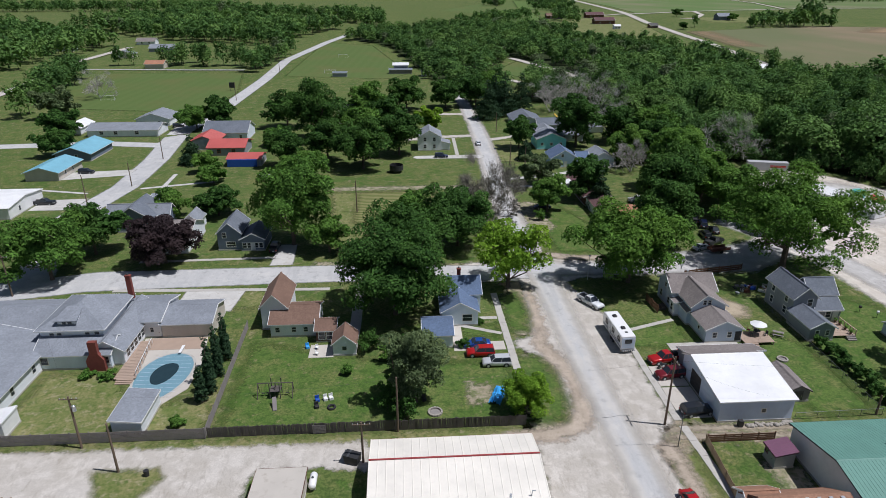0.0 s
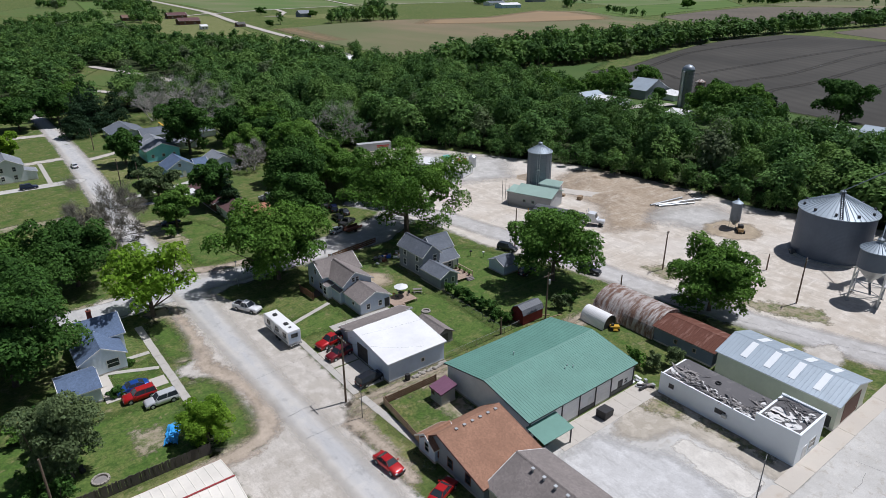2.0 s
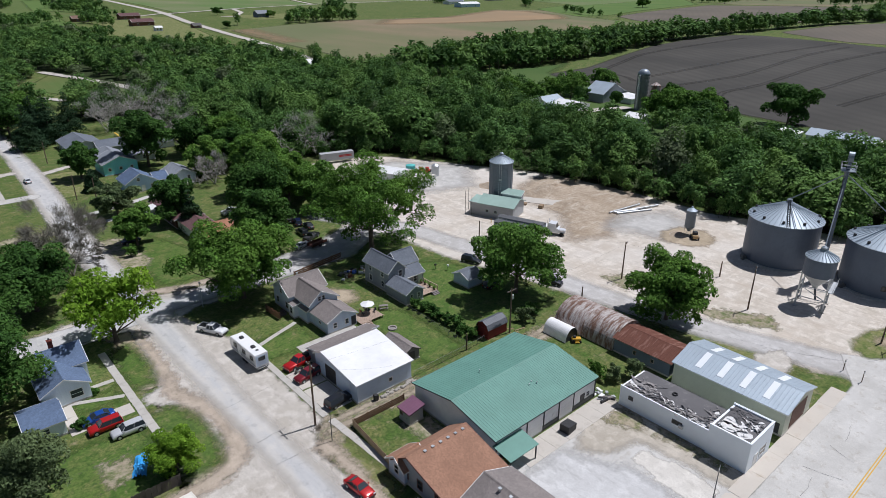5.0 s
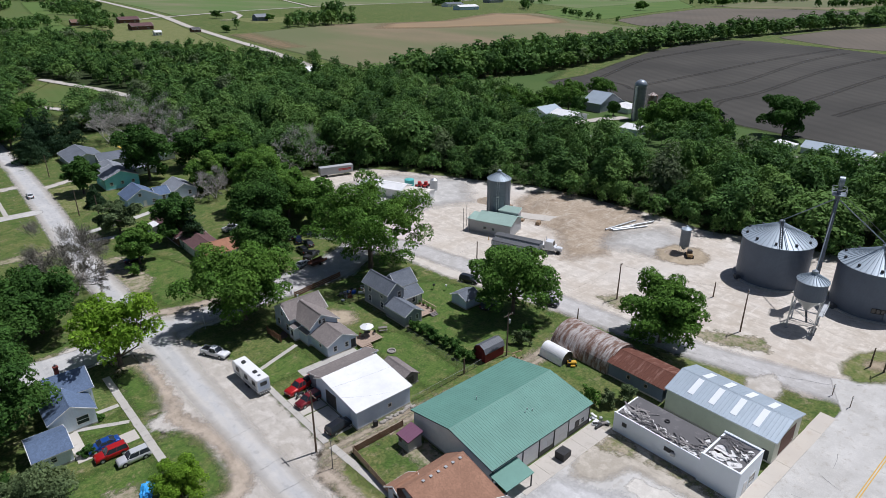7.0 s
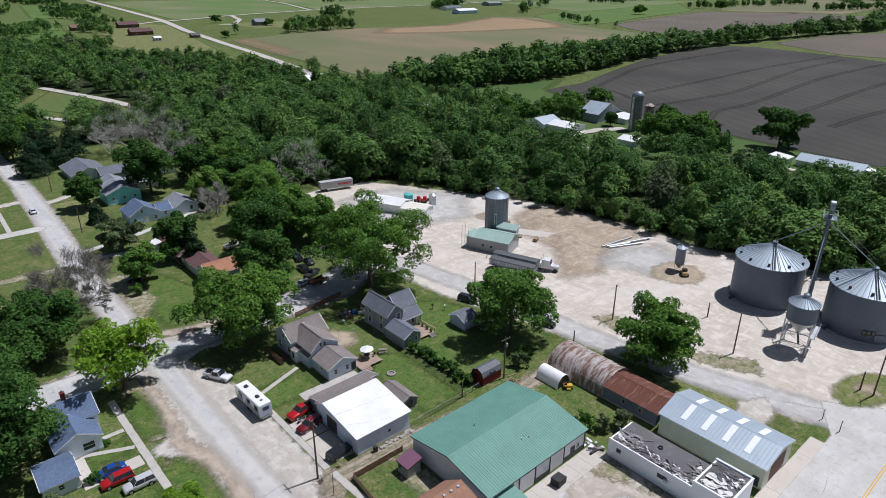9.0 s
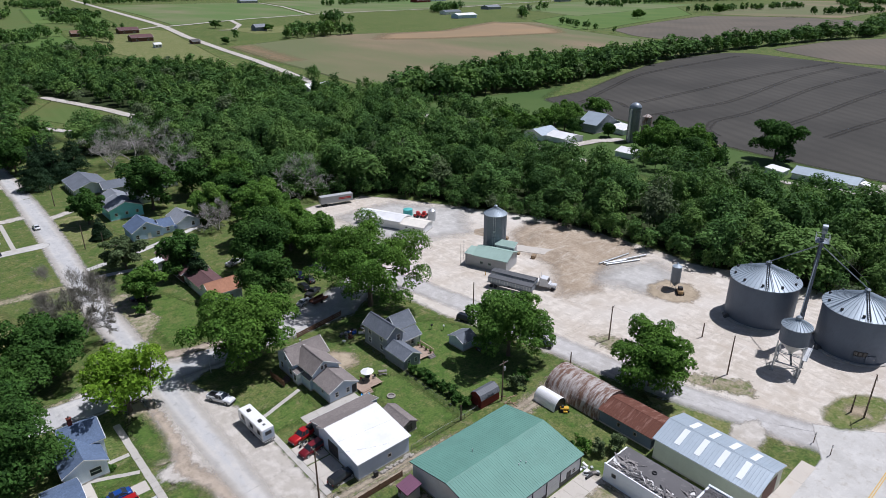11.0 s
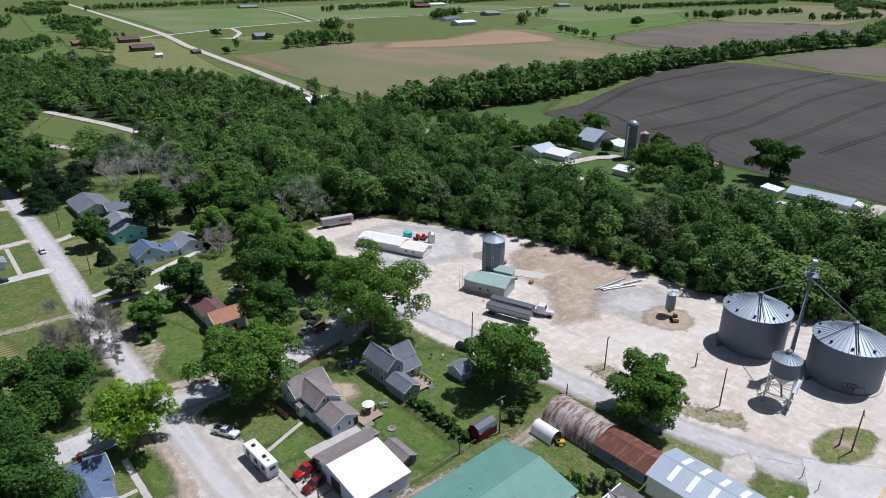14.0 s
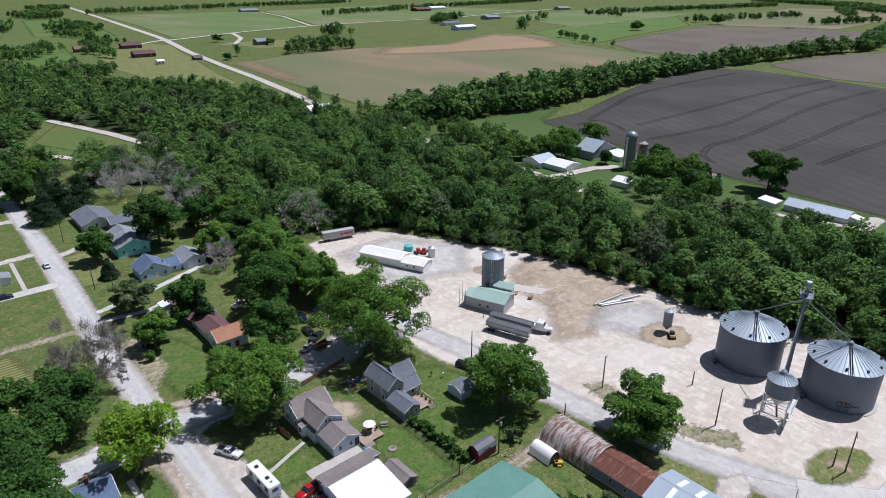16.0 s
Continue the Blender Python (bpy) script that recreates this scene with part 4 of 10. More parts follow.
zone("road", GRAVEL, 0.5, "pale gravel country road between the fields", "road", lines=[
    [(246, 395, 7), (256, 446, 7), (267, 512, 8), (277, 585, 8), (285, 666, 8), (304, 822, 9), (333, 982, 10), (406, 1481, 11), (546, 2457, 12)],
    [(333, 972, 9), (388, 996, 9), (500, 1058, 9), (668, 1120, 9), (789, 1143, 9), (1022, 1153, 9), (1361, 1266, 10), (1770, 1372, 10)], [(656, 1125, 7), (786, 1471, 7), (851, 1717, 7)],
    [(457, 1030, 7), (429, 939, 7), (387, 867, 7), (372, 874, 6)], [(84, 501, 6), (105, 434, 6), (119, 369, 6), (128, 330, 6)], [(60, 410, 5), (82, 369, 5)],
    [(256, 330, 6), (247, 303, 7), (241, 255, 7), (244, 215, 7), (237, 172, 7)], [(246, 193, 6), (273, 189, 6), (283, 183, 7)], [(272, 98, 4), (277, 79, 4), (281, 64, 5), (297, 64, 6)],
    [(331, 981, 8), (280, 940, 7), (262, 900, 6)], [(-216, 350, 6), (-222, 406, 6), (-236, 494, 6), (-233, 583, 6)]], cell=3, rim=4)


# ---- buildings ----
PANES, FRAMES = {}, {}


def window(parent, m, w, h, frame_mat=TRIM, name="window", bars=True):
    """A framed window with its pane, laid on a wall; m puts its middle there, facing local -y."""
    key = (round(w, 2), round(h, 2), frame_mat.name, bars)
    if key not in FRAMES:
        f, t = Shape(), 0.11
        f.box(-w / 2 - t, -0.07, -h / 2 - t, w / 2 + t, 0.0, -h / 2), f.box(-w / 2 - t, -0.06, h / 2, w / 2 + t, 0.0, h / 2 + t)
        f.box(-w / 2 - t, -0.06, -h / 2, -w / 2, 0.0, h / 2), f.box(w / 2, -0.06, -h / 2, w / 2 + t, 0.0, h / 2)
        if bars and h > 0.7:
            f.box(-w / 2, -0.045, -0.03, w / 2, 0.0, 0.03)
        FRAMES[key] = f.mesh("window", frame_mat)
        PANES[key] = Shape().box(-w / 2, -0.02, -h / 2, w / 2, 0.0, h / 2).mesh("pane", GLASS)
    ob = part(name, FRAMES[key], frame_mat, parent, at=m)
    part("pane", PANES[key], GLASS, ob)
    return ob


def door(parent, m, w=0.95, h=2.05, mat=TRIM, name="door", ribs=0, label=""):
    """A door leaf in its frame; ribs makes it an overhead door of so many panels."""
    s = Shape().box(-w / 2 - 0.08, -0.05, 0, -w / 2, 0, h + 0.08).box(w / 2, -0.05, 0, w / 2 + 0.08, 0, h + 0.08).box(-w / 2, -0.05, h, w / 2, 0, h + 0.08)
    n = max(1, ribs)
    ob = part(name, s, mat, parent, label, at=m)
    for k in range(n):
        part("door_panel" if ribs else "door_leaf", Shape().box(-w / 2, -0.035, h * k / n + 0.015, w / 2, 0, h * (k + 1) / n - 0.015), mat, ob)
    if not ribs:
        part("handle", Shape().box(w * 0.32, -0.1, 0.95, w * 0.4, -0.03, 1.08), CHROME, ob)
    return ob


def wall_pose(b, side, along, z):
    """A pose on a face of the box b = (x0, x1, y0, y1); local -y looks outwards."""
    x0, x1, y0, y1 = b
    if side == "S":
        return pose(x0 + (x1 - x0) * along, y0, z)
    if side == "N":
        return pose(x0 + (x1 - x0) * along, y1, z, 0, 0, 180)
    if side == "W":
        return pose(x0, y0 + (y1 - y0) * along, z, 0, 0, -90)
    return pose(x1, y0 + (y1 - y0) * along, z, 0, 0, 90)


def slab(shape, corners, thick):
    """A sloping slab under four corners."""
    shape.add([(x, y, z) for x, y, z in corners] + [(x, y, z - thick) for x, y, z in corners],
              [(0, 1, 2, 3), (7, 6, 5, 4), (0, 4, 5, 1), (1, 5, 6, 2), (2, 6, 7, 3), (3, 7, 4, 0)])


def ribs(shape, a, b, c, d, pitch, h=0.03, w=0.14):
    """Raised seams on the slope a, b (eave) to d, c (ridge), running up it."""
    a, b, c, d = (Vector(p) for p in (a, b, c, d))
    n = max(2, int((b - a).length / pitch))
    up = (b - a).cross(d - a).normalized()
    if up.z < 0:
        up = -up
    side = (b - a).normalized() * w / 2
    for i in range(n + 1):
        p, q = a.lerp(b, i / n), d.lerp(c, i / n)
        shape.add([p - side, p + side, q + side, q - side, p - side * 0.5 + up * h, p + side * 0.5 + up * h, q + side * 0.5 + up * h, q - side * 0.5 + up * h],
                  [(4, 5, 6, 7), (0, 1, 5, 4), (1, 2, 6, 5), (2, 3, 7, 6), (3, 0, 4, 7)])


def wing(parent, x0, x1, y0, y1, eave, ridge, axis, wall, roof, over=0.4, trim=TRIM, seam=0.0, base=0.0, at=0.5, windows=(), doors=(), foot=True, soffit=0.16):
    """One block of a building: walls with their gables, a roof of real slabs with overhang, fascia boards, windows and doors.
    axis: 'x' or 'y' the ridge's way, 'hip', 'flat', or 'N', 'S', 'E', 'W' the side to which a single slope rises."""
    w = Shape()
    b = (x0, x1, y0, y1)
    e = eave
    ym, xm = y0 + (y1 - y0) * at, x0 + (x1 - x0) * at
    flip = lambda p: (p[1], p[0], p[2])  # noqa: E731
    r, f, sm = Shape(), Shape(), Shape()
    o = over
    if axis in "xy":
        if axis == "x":
            u0, u1, v0, v1, vm, turn = x0, x1, y0, y1, ym, lambda p: p
        else:
            u0, u1, v0, v1, vm, turn = y0, y1, x0, x1, xm, flip
        outline = [(v0, base), (v1, base), (v1, e), (vm, ridge), (v0, e)]
        n = len(outline)
        vs = [turn((u0, v, z)) for v, z in outline] + [turn((u1, v, z)) for v, z in outline]
        w.add(vs, [tuple(range(n)), tuple(range(n, 2 * n))] + [(i, i + n, (i + 1) % n + n, (i + 1) % n) for i in range(n)])
        for va, vb in ((v0, vm), (v1, vm)):
            k = (ridge - e) / abs(vm - va)
            vo, zo = va + (o if va > vm else -o), e - k * o
            lift = 0.1
            q = [turn(p) for p in ((u0 - o, vo, zo + lift), (u1 + o, vo, zo + lift), (u1 + o, vm, ridge + lift), (u0 - o, vm, ridge + lift))]
            slab(r, q, 0.12)
            if seam:
                ribs(sm, *q, seam)
            t = soffit
            for uu in (u0 - o, u1 + o):   # rake boards
                k2 = 0.04 if uu < u0 else -0.04
                f.add([turn(p) for p in ((uu - k2, vo, zo + lift + 0.015), (uu - k2, vm, ridge + lift + 0.015), (uu - k2, vm, ridge + lift - t - 0.04), (uu - k2, vo, zo + lift - t - 0.04),
                      (uu + k2, vo, zo + lift + 0.015), (uu + k2, vm, ridge + lift + 0.015), (uu + k2, vm, ridge + lift - t - 0.04), (uu + k2, vo, zo + lift - t - 0.04))],
                      [(0, 1, 2, 3), (7, 6, 5, 4), (0, 4, 5, 1), (3, 2, 6, 7), (0, 3, 7, 4), (1, 5, 6, 2)])
            s = 1 if va > vm else -1
            f.add([turn(p) for p in ((u0 - o, vo + s * 0.03, zo + lift), (u1 + o, vo + s * 0.03, zo + lift), (u1 + o, vo + s * 0.03, zo + lift - t), (u0 - o, vo + s * 0.03, zo + lift - t),
                  (u0 - o, vo - s * 0.06, zo + lift - 0.125), (u1 + o, vo - s * 0.06, zo + lift - 0.125), (u1 + o, vo - s * 0.06, zo + lift - t), (u0 - o, vo - s * 0.06, zo + lift - t))],
                  [(0, 1, 2, 3), (4, 5, 6, 7), (0, 4, 5, 1), (3, 2, 6, 7), (0, 3, 7, 4), (1, 5, 6, 2)])
        cap = Shape().add([turn(p) for p in ((u0 - o, vm - 0.18, ridge + 0.06), (u1 + o, vm - 0.18, ridge + 0.06), (u1 + o, vm, ridge + 0.15), (u0 - o, vm, ridge + 0.15), (u0 - o, vm + 0.18, ridge + 0.06), (u1 + o, vm + 0.18, ridge + 0.06))],
                          [(0, 1, 2, 3), (3, 2, 5, 4), (0, 3, 4), (1, 5, 2), (0, 4, 5, 1)])
        r.add(cap.v, cap.f)
    elif axis == "hip":
        w.box(x0, y0, base, x1, y1, e)
        X0, X1, Y0, Y1 = x0 - o, x1 + o, y0 - o, y1 + o
        half = min(X1 - X0, Y1 - Y0) / 2
        if X1 - X0 >= Y1 - Y0:
            p, q = (X0 + half, (Y0 + Y1) / 2, ridge), (X1 - half, (Y0 + Y1) / 2, ridge)
            tops = [(0, 1, 5, 4), (1, 2, 5), (2, 3, 4, 5), (3, 0, 4)]
        else:
            p, q = ((X0 + X1) / 2, Y0 + half, ridge), ((X0 + X1) / 2, Y1 - half, ridge)
            tops = [(0, 1, 4), (1, 2, 5, 4), (2, 3, 5), (3, 0, 4, 5)]
        ez = e + 0.02
        r.add([(X0, Y0, ez), (X1, Y0, ez), (X1, Y1, ez), (X0, Y1, ez), p, q, (X0, Y0, ez - 0.1), (X1, Y0, ez - 0.1), (X1, Y1, ez - 0.1), (X0, Y1, ez - 0.1)],
              tops + [(0, 6, 7, 1), (1, 7, 8, 2), (2, 8, 9, 3), (3, 9, 6, 0), (9, 8, 7, 6)])
        g = 0.05
        for ax, ay, bx, by in ((X0 - g, Y0 - g, X1 + g, Y0), (X0 - g, Y1, X1 + g, Y1 + g), (X0 - g, Y0, X0, Y1), (X1, Y0, X1 + g, Y1)):
            f.box(ax, ay, ez - 0.22, bx, by, ez - 0.005)
    elif axis == "flat":
        w.box(x0, y0, base, x1, y1, e)
        r.box(x0 - o, y0 - o, e + 0.004, x1 + o, y1 + o, e + 0.2, bevel=0.03)
    else:
        zs = {"N": (e, e, ridge, ridge), "S": (ridge, ridge, e, e), "E": (e, ridge, ridge, e), "W": (ridge, e, e, ridge)}[axis]
        low = [(x0, y0), (x1, y0), (x1, y1), (x0, y1)]
        w.add([(x, y, base) for x, y in low] + [(x, y, z) for (x, y), z in zip(low, zs)], [(3, 2, 1, 0), (4, 5, 6, 7), (0, 1, 5, 4), (1, 2, 6, 5), (2, 3, 7, 6), (3, 0, 4, 7)])
        sx, sy = (x1 - x0) or 1, (y1 - y0) or 1

        def zat(x, y):
            return {"N": e + (ridge - e) * (y - y0) / sy, "S": ridge + (e - ridge) * (y - y0) / sy, "E": e + (ridge - e) * (x - x0) / sx, "W": ridge + (e - ridge) * (x - x0) / sx}[axis] + 0.14

        q = [(x, y, zat(x, y)) for x, y in ((x0 - o, y0 - o), (x1 + o, y0 - o), (x1 + o, y1 + o), (x0 - o, y1 + o))]
        slab(r, q, 0.12)
        if seam:
            ribs(sm, *(q if axis in "NS" else (q[0], q[3], q[2], q[1])), seam)
        for i in range(4):
            (ax, ay, az), (bx, by, bz) = q[i], q[(i + 1) % 4]
            nx, ny = (by - ay), (ax - bx)
            ln = math.hypot(nx, ny)
            nx, ny = nx / ln * 0.04, ny / ln * 0.04
            f.add([(ax, ay, az + 0.01), (bx, by, bz + 0.01), (bx, by, bz - 0.24), (ax, ay, az - 0.24), (ax + nx, ay + ny, az + 0.01), (bx + nx, by + ny, bz + 0.01), (bx + nx, by + ny, bz - 0.24), (ax + nx, ay + ny, az - 0.24)],
                  [(0, 1, 2, 3), (7, 6, 5, 4), (0, 4, 5, 1), (3, 2, 6, 7), (0, 3, 7, 4), (1, 5, 6, 2)])
    wl = part("wall", w, wall, parent)
    rf = part("roof", r, roof, parent)
    if f.v:
        for i in range(0, len(f.v), 8):   # board by board
            board = Shape()
            board.add(f.v[i:i + 8], [tuple(v - i for v in face) for face in f.f if i <= min(face) < i + 8])
            part("fascia_board", board, trim, rf)
    if sm.v:
        tagged(part("seams", sm, roof, rf), kind="stuff")
    if foot and base == 0.0 and roof is not TAR:
        part("footing", Shape().box(x0 - 0.06, y0 - 0.06, -0.15, x1 + 0.06, y1 + 0.06, 0.28), SLAB, parent)
    for side, along, sill, ww, hh in windows:
        window(parent, wall_pose(b, side, along, sill + hh / 2), ww, hh, trim if trim is not DARKTRIM else TRIM)
    for side, along, ww, hh, mat, n in doors:
        door(parent, wall_pose(b, side, along, base + 0.02), ww, hh, mat, "garage_door" if n else "door", n)
    return wl


def building(name, label, category, blocks, group="", rot=0.0, origin=None):
    """A building out of wings given in world places (or local ones about the origin)."""
    if origin is None:
        x, y = (blocks[0]["b"][0] + blocks[0]["b"][1]) / 2, (blocks[0]["b"][2] + blocks[0]["b"][3]) / 2
    else:
        x, y = origin
    base = thing(name, x, y, rot, label, category, group)
    ox, oy = (x, y) if origin is None or rot == 0.0 else (0, 0)
    for k in blocks:
        k = dict(k)
        x0, x1, y0, y1 = k.pop("b")
        wing(base, x0 - ox, x1 - ox, y0 - oy, y1 - oy, **k)
    base["ox"], base["oy"] = ox, oy
    return base


def W(b, eave, ridge, axis, wall, roof, **more):
    return dict(b=b, eave=eave, ridge=ridge, axis=axis, wall=wall, roof=roof, **more)


def chimney(parent, x, y, z0, z1, mat=BRICK, w=0.7, d=0.6):
    ob = part("chimney", Shape().box(x - w / 2, y - d / 2, z0, x + w / 2, y + d / 2, z1, bevel=0.03).box(x - w / 2 - 0.06, y - d / 2 - 0.06, z1 - 0.25, x + w / 2 + 0.06, y + d / 2 + 0.06, z1 - 0.05), mat, parent)
    part("flue", Shape().tube([(z1 - 0.1, 0.16), (z1 + 0.3, 0.15)], 10, Matrix.Translation((x, y, 0))), STEEL, ob)


def roof_vent(parent, x, y, z):
    part("roof_vent", Shape().tube([(z - 0.3, 0.13), (z + 0.35, 0.13)], 8, Matrix.Translation((x, y, 0))).box(x - 0.2, y - 0.2, z + 0.35, x + 0.2, y + 0.2, z + 0.45), PALE_STEEL, parent)


def steps(parent, x, y, n, width, depth, rise, side="S", mat=SLAB, name="steps"):
    s = Shape()
    for i in range(n):
        d = depth * (n - i)
        if side == "S":
            s.box(x - width / 2, y - d, rise * i, x + width / 2, y, rise * (i + 1) - 0.004)
        elif side == "W":
            s.box(x - d, y - width / 2, rise * i, x, y + width / 2, rise * (i + 1) - 0.004)
        else:
            s.box(x, y - width / 2, rise * i, x + d, y + width / 2, rise * (i + 1) - 0.004)
    return part(name, s, mat, parent)

# ---- trees ----
def leaf_cards(rng, centres, radii, count, size, flat=0.85, up=0.3, rough=0.42):
    """Small leaf sprays of three corners on the outer shells of clumps, and a few broad ones deep inside."""
    weight = radii ** 2
    squash = np.array([1, 1, flat])
    inner = count // 9
    many = int(count * 1.8)
    which = rng.choice(len(centres), many, p=weight / weight.sum())
    d = rng.normal(size=(many, 3)).astype(np.float32)
    d /= np.linalg.norm(d, axis=1, keepdims=True)
    d[:, 2] = np.where(d[:, 2] < -0.35, -d[:, 2], d[:, 2])
    p = (centres[which] + d * (radii[which] * rng.uniform(0.62, 1.14, many) ** 0.8)[:, None] * squash).astype(np.float32)
    buried = np.zeros(many, bool)
    for c, r in zip(centres, radii):
        buried |= (((p - c) / squash) ** 2).sum(1) < (0.68 * r) ** 2
    order = np.concatenate([np.flatnonzero(~buried), np.flatnonzero(buried)])[:count]
    p, d = p[order], d[order]
    s = size * rng.uniform(0.5, 1.4, (count, 1))
    mid = p.mean(0)
    p[:inner] = mid + (p[:inner] - mid) * 0.66   # the dark mass within
    s[:inner] = size * 2.3
    nrm = d * 0.75 + rng.normal(size=(count, 3)) * rough + np.array([0, 0, up * 1.3])
    nrm /= np.linalg.norm(nrm, axis=1, keepdims=True)
    side = np.cross(nrm, rng.normal(size=(count, 3)))
    side /= np.linalg.norm(side, axis=1, keepdims=True) + 1e-9
    other = np.cross(nrm, side)
    w = rng.uniform(0.45, 0.8, (count, 1))
    return np.stack([p + side * s, p - side * s * 0.5 + other * s * w, p - side * s * 0.5 - other * s * w], 1)


def twig_cards(rng, centres, radii, count, length):
    """Thin pale twigs fanning out of clumps."""
    which = rng.choice(len(centres), count)
    spread = rng.normal(size=(count, 3))
    spread /= np.linalg.norm(spread, axis=1, keepdims=True)
    p = centres[which] + spread * (radii[which] * rng.uniform(0.2, 1.5, count))[:, None]
    d = p - (centres.mean(0) - np.array([0, 0, 5.0]))   # away from the fork of the limbs
    d = d / np.linalg.norm(d, axis=1, keepdims=True) + rng.normal(size=(count, 3)) * 0.32
    side = np.cross(d, rng.normal(size=(count, 3)))
    side *= 0.028 / np.linalg.norm(side, axis=1, keepdims=True)
    tip = p + d * length * rng.uniform(0.5, 1.2, (count, 1))
    return np.stack([p + side, p - side, tip], 1)


def card_mesh(name, cards, material, extra=None, extra_material=None, tints=None):
    """Leaf cards, and the wood under them if given, as one mesh made at one go."""
    n = len(cards)
    co = cards.reshape(-1, 3)
    faces = np.arange(3 * n).reshape(-1, 3)
    slots = np.zeros(n, np.int32)
    if extra is not None:
        ev, ef = extra
        faces = np.concatenate([faces, ef + len(co)])
        co = np.concatenate([co, ev])
        slots = np.concatenate([slots, np.ones(len(ef), np.int32)])
    me = bpy.data.meshes.new(name)
    me.vertices.add(len(co))
    me.vertices.foreach_set("co", co.astype(np.float32).ravel())
    me.loops.add(faces.size)
    me.loops.foreach_set("vertex_index", faces.astype(np.int32).ravel())
    me.polygons.add(len(faces))
    me.polygons.foreach_set("loop_start", np.arange(0, faces.size, 3, dtype=np.int32))
    me.materials.append(material)
    if extra is not None:
        me.materials.append(extra_material)
        me.polygons.foreach_set("material_index", slots)
    if tints is not None:
        a = me.attributes.new("tint", "FLOAT", "POINT")
        v = np.full(len(co), 0.5, np.float32)
        v[:3 * n] = np.repeat(tints, 3)
        a.data.foreach_set("value", v)
    me.update(calc_edges=True)
    return me


def crown_clumps(rng, radius, low, top, n, lobe=0.46, loose=0.0):
    """Clumps gathered into boughs that swell out all round a full, egg-shaped crown."""
    mid, half = (low + top) / 2, (top - low) / 2
    boughs = max(6, n // 5)
    k = np.arange(boughs) + 0.5
    z = 1 - (1.86 + 0.1 * loose) * k / boughs
    a = k * 2.39996 + rng.uniform(0, 6.28)
    flat = np.sqrt(np.maximum(0.0, 1 - np.abs(z) ** (2.6 + 2 * loose)))
    d = np.stack([np.cos(a) * flat, np.sin(a) * flat, z], 1) + rng.normal(size=(boughs, 3)) * 0.12
    big = lobe * rng.uniform(0.75, 1.2, boughs)
    reach = (1 - big * 0.85) * rng.uniform(0.85 - 0.2 * loose, 1.12 + 0.12 * loose, boughs)
    core = np.array([(0, 0, -0.45), (0, 0, 0.0), (0, 0, 0.35)])
    centres, sizes = [core], [np.array([0.56, 0.68, 0.58]) * (1 - 0.5 * loose)]
    for i in range(boughs):
        m = max(3, n // boughs)
        e = rng.normal(size=(m, 3)) + d[i] * 0.6
        e /= np.linalg.norm(e, axis=1, keepdims=True)
        centres.append(d[i] * reach[i] + e * big[i] * rng.uniform(0.3, 0.75, (m, 1)))
        sizes.append(big[i] * rng.uniform(0.42, 0.7, m))
    c, s = np.concatenate(centres), np.concatenate(sizes)
    c = c * np.array([radius, radius, half]) + np.array([0, 0, mid])
    s = s * (0.75 * min(radius, half) + 0.25 * max(radius, half))
    return c, s


def limb(shape, a, b, r0, r1, rng, bend=0.12, n=6):
    a, b = np.array(a, float), np.array(b, float)
    m = a + (b - a) * 0.5 + rng.normal(size=3) * bend * np.linalg.norm(b - a)
    m[2] = max(m[2], min(a[2], b[2]))
    shape.rod(a, m, r0, n, (r0 + r1) / 2)
    shape.rod(m, b, (r0 + r1) / 2, n, r1)


def tree(x, y, height, radius, leaf, label, seed, low=0.22, leaves=3600, size=0.36, clumps=46, bark=BARK, forks=1, group="", name="tree", crown_name="crown", loose=0.0):
    """A broad-leaved tree: tapered trunk, limbs, and a crown of many small sprays."""
    rng = np.random.default_rng(seed)
    base = thing(name, x, y, 0, label, "tree", group)
    c, s = crown_clumps(rng, radius, height * low, height, clumps, 0.46 - 0.14 * loose, loose)
    wood = Shape()
    r = 0.022 * height + 0.06
    for k in range(forks):
        a = 6.28 * k / forks + rng.uniform(0, 1)
        off = np.array([math.cos(a), math.sin(a), 0]) * (0.9 if forks > 1 else 0)
        knee = off * 1.4 + np.array([0, 0, height * (low + 0.18)])
        wood.tube([(-0.3, r * 1.5), (0.5, r * 1.05), (1.0, r)], 8, Matrix.Translation(off))
        wood.rod(off + (0, 0, 0.9), knee, r, 8, r * 0.75)
        wood.rod(knee, knee + off * 1.5 + (rng.normal() * 0.4, rng.normal() * 0.4, height * 0.35), r * 0.75, 7, r * 0.2)
        for i in rng.choice(len(c), min(len(c), 14), replace=False):
            limb(wood, knee + (0, 0, rng.uniform(-0.1, 0.2) * height), c[i], r * 0.38, 0.05, rng, n=5)
    part("trunk", wood, bark, base)
    part(crown_name, card_mesh("crown", leaf_cards(rng, c, s, leaves, size), leaf), leaf, base)
    return base


def conifer(x, y, height, radius, label, seed, leaf=NEEDLE, leaves=3400, low=0.06, name="conifer_tree", group="", narrow=1.0):
    rng = np.random.default_rng(seed)
    base = thing(name, x, y, 0, label, "tree", group)
    wood = Shape().tube([(-0.2, 0.02 * height + 0.05), (height * 0.97, 0.02)], 7)
    t = np.sqrt(rng.uniform(0.0, 1.0, 90))
    z = height * (1 - t * (1 - low))
    a = rng.uniform(0, 6.28, 90)
    k = radius * (t ** narrow) * rng.uniform(0.45, 0.95, 90)
    c = np.stack([k * np.cos(a), k * np.sin(a), z - 0.12 * k], 1)
    part("trunk", wood, BARK, base)
    part("crown", card_mesh("crown", leaf_cards(rng, c, (0.35 + radius * 0.22 * (0.4 + t)) * (0.62 if narrow < 1 else 1), leaves * 2, 0.26 if narrow == 1 else 0.17, 0.55 if narrow == 1 else 1.2, 0.1), leaf), leaf, base)
    return base


